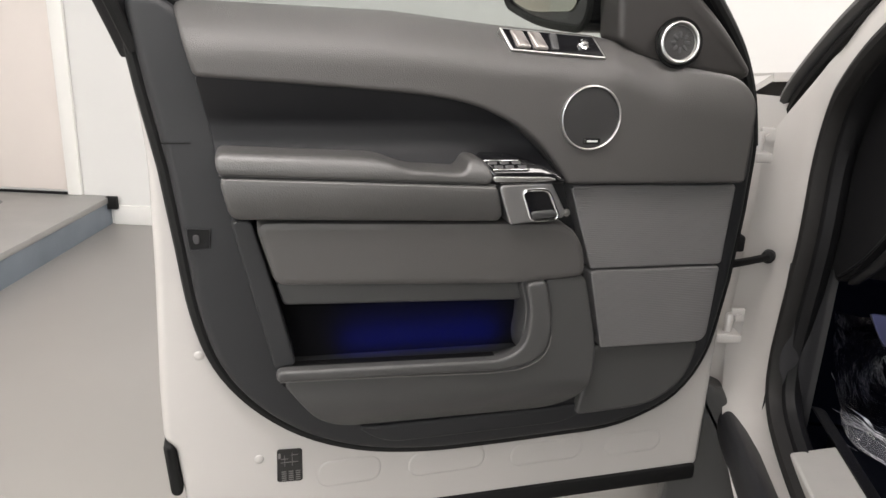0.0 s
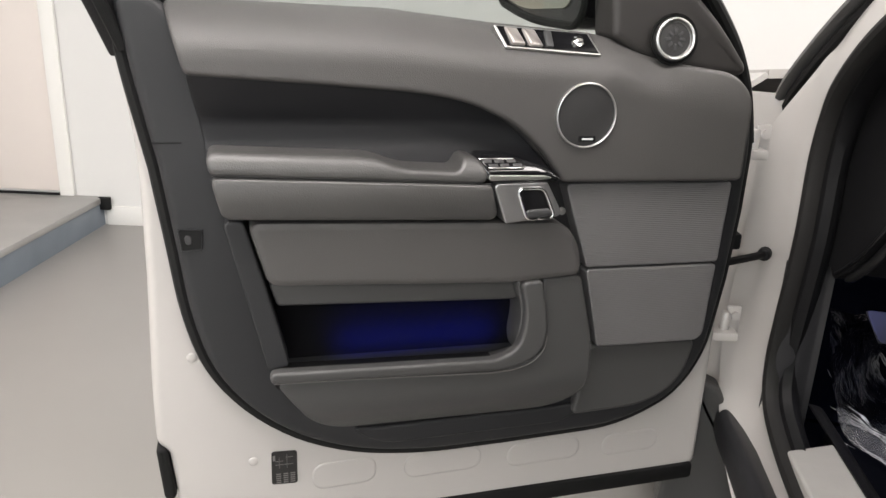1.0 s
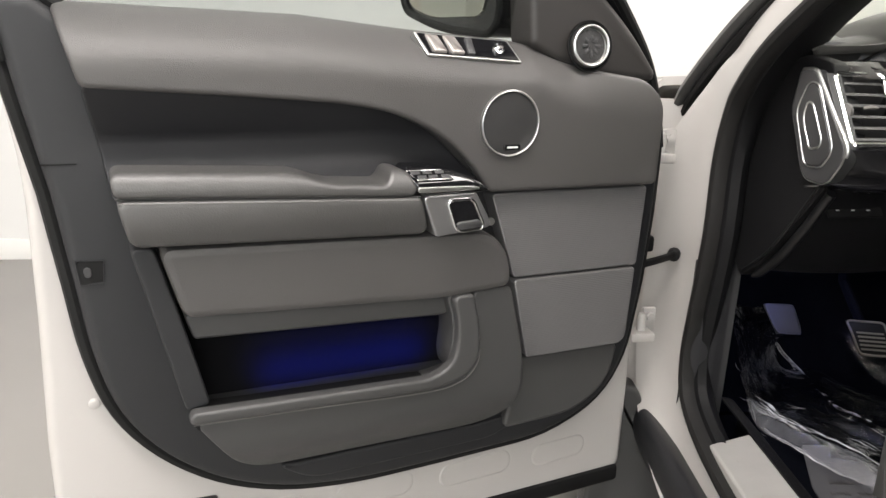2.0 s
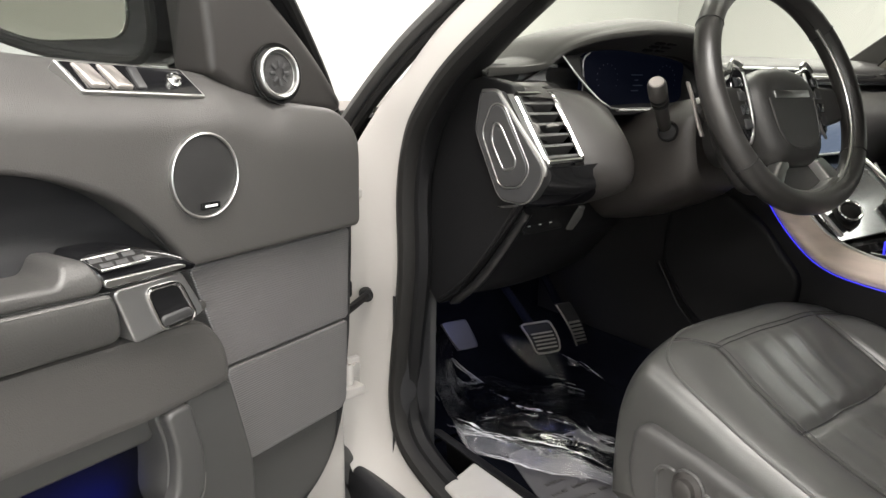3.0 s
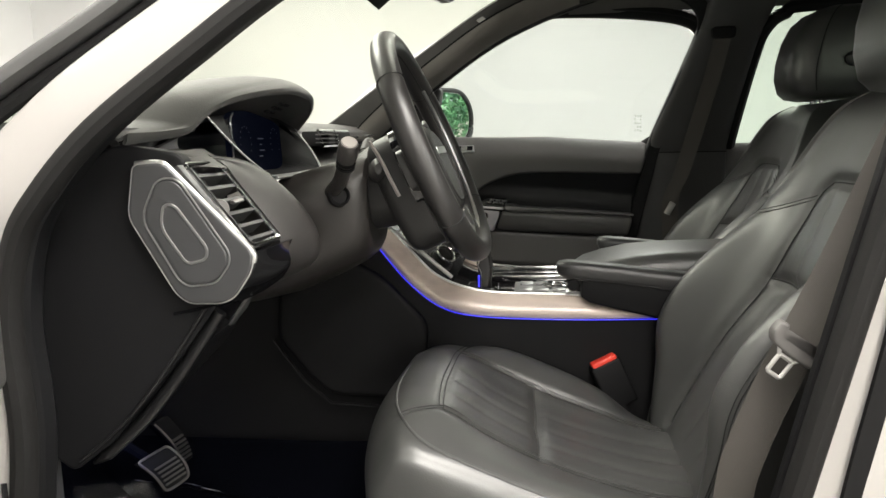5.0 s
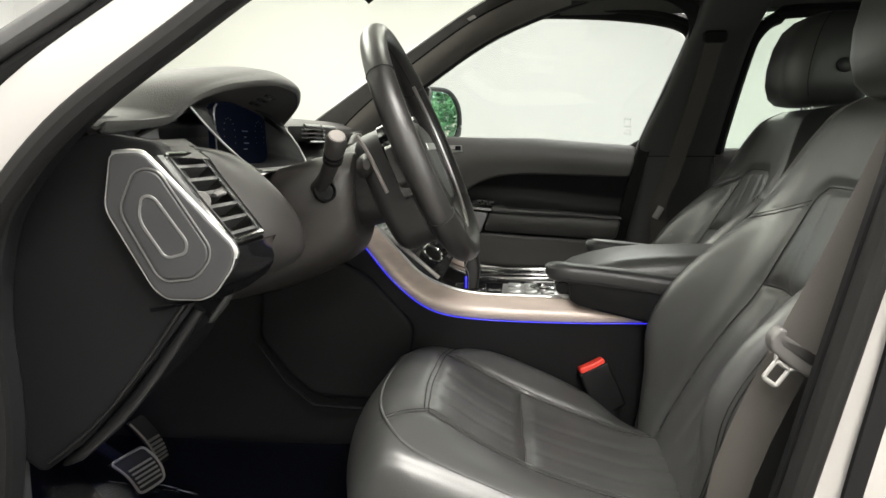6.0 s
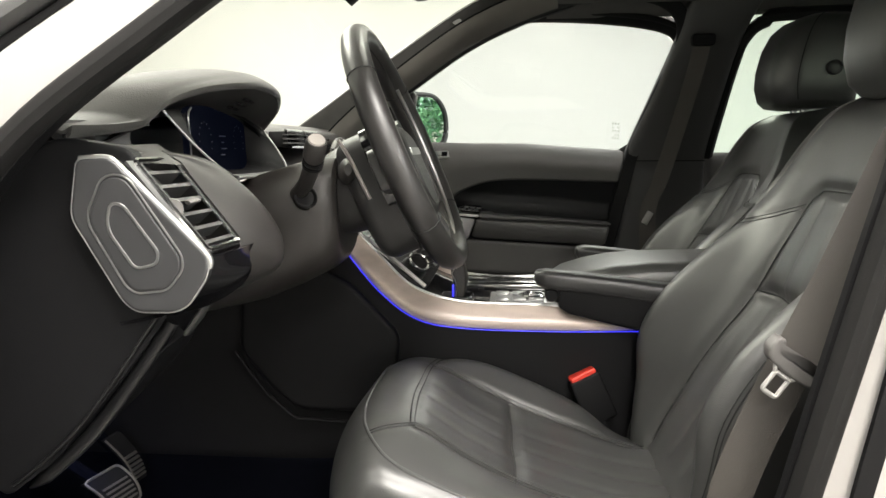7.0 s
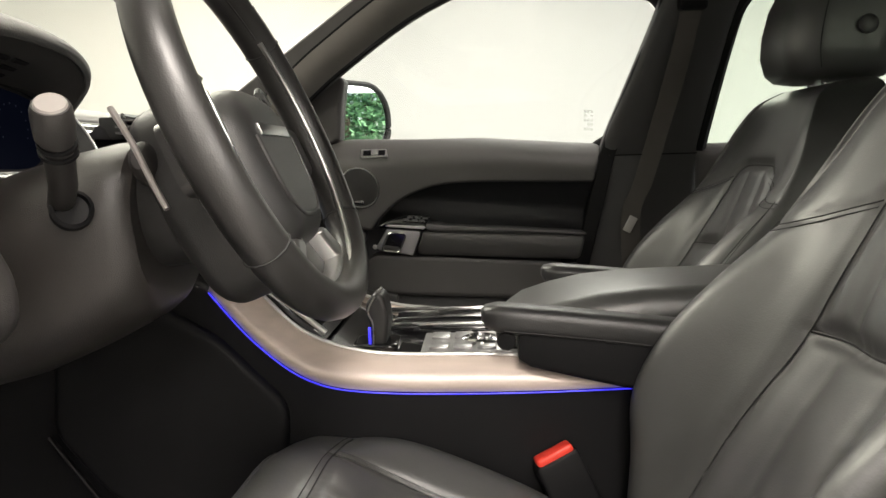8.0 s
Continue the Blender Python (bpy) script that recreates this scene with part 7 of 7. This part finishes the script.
pedal("brake_pedal", "worn steel brake pedal with brown-black rubber ribs", (-0.393, 1.338, 0.747), (0.066, -0.030, 0.004), (0.006, -0.036, -0.058), 5, [(-0.34, 1.43, 0.80), (-0.34, 1.46, 0.98)], 0.010)
pedal("accelerator_pedal", "narrow steel accelerator pedal with black rubber ribs", (-0.236, 1.366, 0.754), (0.040, -0.014, 0.002), (0.046, -0.028, -0.104), 6, [(-0.20, 1.43, 0.80), (-0.20, 1.46, 0.95)], 0.012, 0.40, False)
pedal("foot_rest", "plain metal foot rest beside the pedals", (-0.468, 1.505, 0.722), (0.066, -0.014, 0.0), (0.010, -0.038, -0.055), 0, [(-0.44, 1.56, 0.66), (-0.44, 1.60, 0.60)])

mat_ob = thing("floor_mat", "dark floor mat with faded printed paper cover", "floor mat", (-0.40, 1.05, 0.49))
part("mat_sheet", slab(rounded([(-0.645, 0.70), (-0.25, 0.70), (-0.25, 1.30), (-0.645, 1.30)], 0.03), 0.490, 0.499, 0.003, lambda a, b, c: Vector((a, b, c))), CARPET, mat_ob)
part("paper_cover", slab(rounded([(-0.635, 0.72), (-0.28, 0.72), (-0.28, 1.20), (-0.548, 1.20), (-0.600, 1.05)], 0.01), 0.499, 0.501, 0.0005, lambda a, b, c: Vector((a, b, c))), PAPER, mat_ob, "dark grey paper cover with unreadable print")
part("print_bars", join(*[box(-0.575 + 0.013 * i, -0.567 + 0.013 * i + 0.001 * (i % 3), 1.062 - 0.034 * j, 1.070 - 0.034 * j, 0.501, 0.5015) for j in range(3) for i in range(16) if (i + 2 * j) % 5]), SHADE, mat_ob)

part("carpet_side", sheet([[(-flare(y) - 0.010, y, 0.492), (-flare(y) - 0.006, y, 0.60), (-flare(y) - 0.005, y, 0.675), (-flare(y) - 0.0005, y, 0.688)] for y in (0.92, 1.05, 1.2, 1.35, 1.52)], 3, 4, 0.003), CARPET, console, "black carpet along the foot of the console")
film = thing("protective_film", "crumpled clear plastic film over the driver's footwell", "plastic film", (-0.45, 1.2, 0.50))
EDGE = [(-0.655, 1.225, 0.555), (-0.625, 1.206, 0.520), (-0.588, 1.151, 0.518), (-0.550, 1.077, 0.516), (-0.488, 1.011, 0.516), (-0.470, 0.937, 0.514)]
CREASE = [(-0.655, 1.243, 0.577), (-0.613, 1.246, 0.548), (-0.577, 1.192, 0.545), (-0.526, 1.131, 0.542), (-0.483, 1.047, 0.540), (-0.464, 0.957, 0.530)]
MIDDLE = [(-0.655, 1.295, 0.615), (-0.575, 1.320, 0.530), (-0.500, 1.290, 0.520), (-0.450, 1.210, 0.518), (-0.405, 1.120, 0.518), (-0.380, 1.00, 0.514)]
RIDGE = [(-0.655, 1.344, 0.678), (-0.480, 1.480, 0.580), (-0.419, 1.399, 0.550), (-0.420, 1.307, 0.538), (-0.385, 1.225, 0.535), (-0.330, 1.080, 0.525)]
FARSIDE = [(-0.640, 1.400, 0.700), (-0.420, 1.520, 0.620), (-0.300, 1.430, 0.530), (-0.200, 1.340, 0.520), (-0.190, 1.230, 0.516), (-0.220, 1.080, 0.512)]
RISER = [(-0.640, 1.420, 0.720), (-0.400, 1.540, 0.650), (-0.236, 1.420, 0.596), (-0.228, 1.320, 0.588), (-0.224, 1.225, 0.574), (-0.222, 1.080, 0.568)]
soft = [EDGE, CREASE, MIDDLE, RIDGE, FARSIDE, RISER]
bm = sheet(soft, 14, 14)
for v in bm.verts:
    q = v.co
    v.co += Vector((0, 0, 0.007 * noise.noise(q * 9) + 0.0060 * (0.4 - abs(noise.noise(q * 21))) + 0.0015 * noise.noise(q * 48)))
    v.co.z = max(v.co.z, 0.506)
part("film_sheet", bm, FILM, film, "clear wrinkled plastic sheet", sharp=60)
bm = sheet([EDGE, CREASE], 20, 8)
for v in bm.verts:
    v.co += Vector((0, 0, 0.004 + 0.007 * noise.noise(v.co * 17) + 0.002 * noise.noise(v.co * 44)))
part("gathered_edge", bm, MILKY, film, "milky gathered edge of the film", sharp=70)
RUN = [(-0.505, 1.545, 0.640), (-0.490, 1.480, 0.590), (-0.445, 1.410, 0.545), (-0.435, 1.363, 0.535), (-0.429, 1.301, 0.532), (-0.404, 1.261, 0.532), (-0.362, 1.188, 0.530)]
TAIL = [(-0.372, 1.150, 0.530), (-0.385, 1.114, 0.530), (-0.377, 1.066, 0.530), (-0.372, 1.040, 0.530)]
CORNER = [(-0.618, 1.290, 0.560), (-0.600, 1.262, 0.553), (-0.590, 1.235, 0.548)]
# thin white strands along the creases stand in for reflections of the opening
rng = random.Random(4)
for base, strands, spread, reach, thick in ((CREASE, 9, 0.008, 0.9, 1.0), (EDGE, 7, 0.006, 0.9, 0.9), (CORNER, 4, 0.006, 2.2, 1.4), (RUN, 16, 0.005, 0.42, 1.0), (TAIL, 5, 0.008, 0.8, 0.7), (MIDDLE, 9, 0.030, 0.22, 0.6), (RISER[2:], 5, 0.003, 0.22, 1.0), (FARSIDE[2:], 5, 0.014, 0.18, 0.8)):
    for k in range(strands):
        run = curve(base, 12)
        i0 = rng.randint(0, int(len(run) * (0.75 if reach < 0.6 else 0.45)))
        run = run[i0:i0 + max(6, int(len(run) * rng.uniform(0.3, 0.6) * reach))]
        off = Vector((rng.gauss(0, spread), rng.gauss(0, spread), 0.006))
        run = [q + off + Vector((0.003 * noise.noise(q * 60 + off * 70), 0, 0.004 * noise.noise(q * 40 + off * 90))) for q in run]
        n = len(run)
        part("film_fold", tube(run, [0.0002 + thick * 0.0015 * math.sin(math.pi * (i + 0.5) / n) * abs(noise.noise(run[i] * 70 + off * 50)) * 2 for i in range(n)], 5, flat=0.5), FOLD, film, "white strand painted as the glint along a film crease")
glow = new("footwell_led", bpy.data.lights.new("footwell_led", "AREA"))
glow.data.size, glow.data.energy, glow.data.color = 0.05, 0.06, (0.35, 0.40, 1.0)
glow.matrix_world = ROT @ look((-0.45, 1.33, 0.86), (-0.44, 1.46, 0.68))
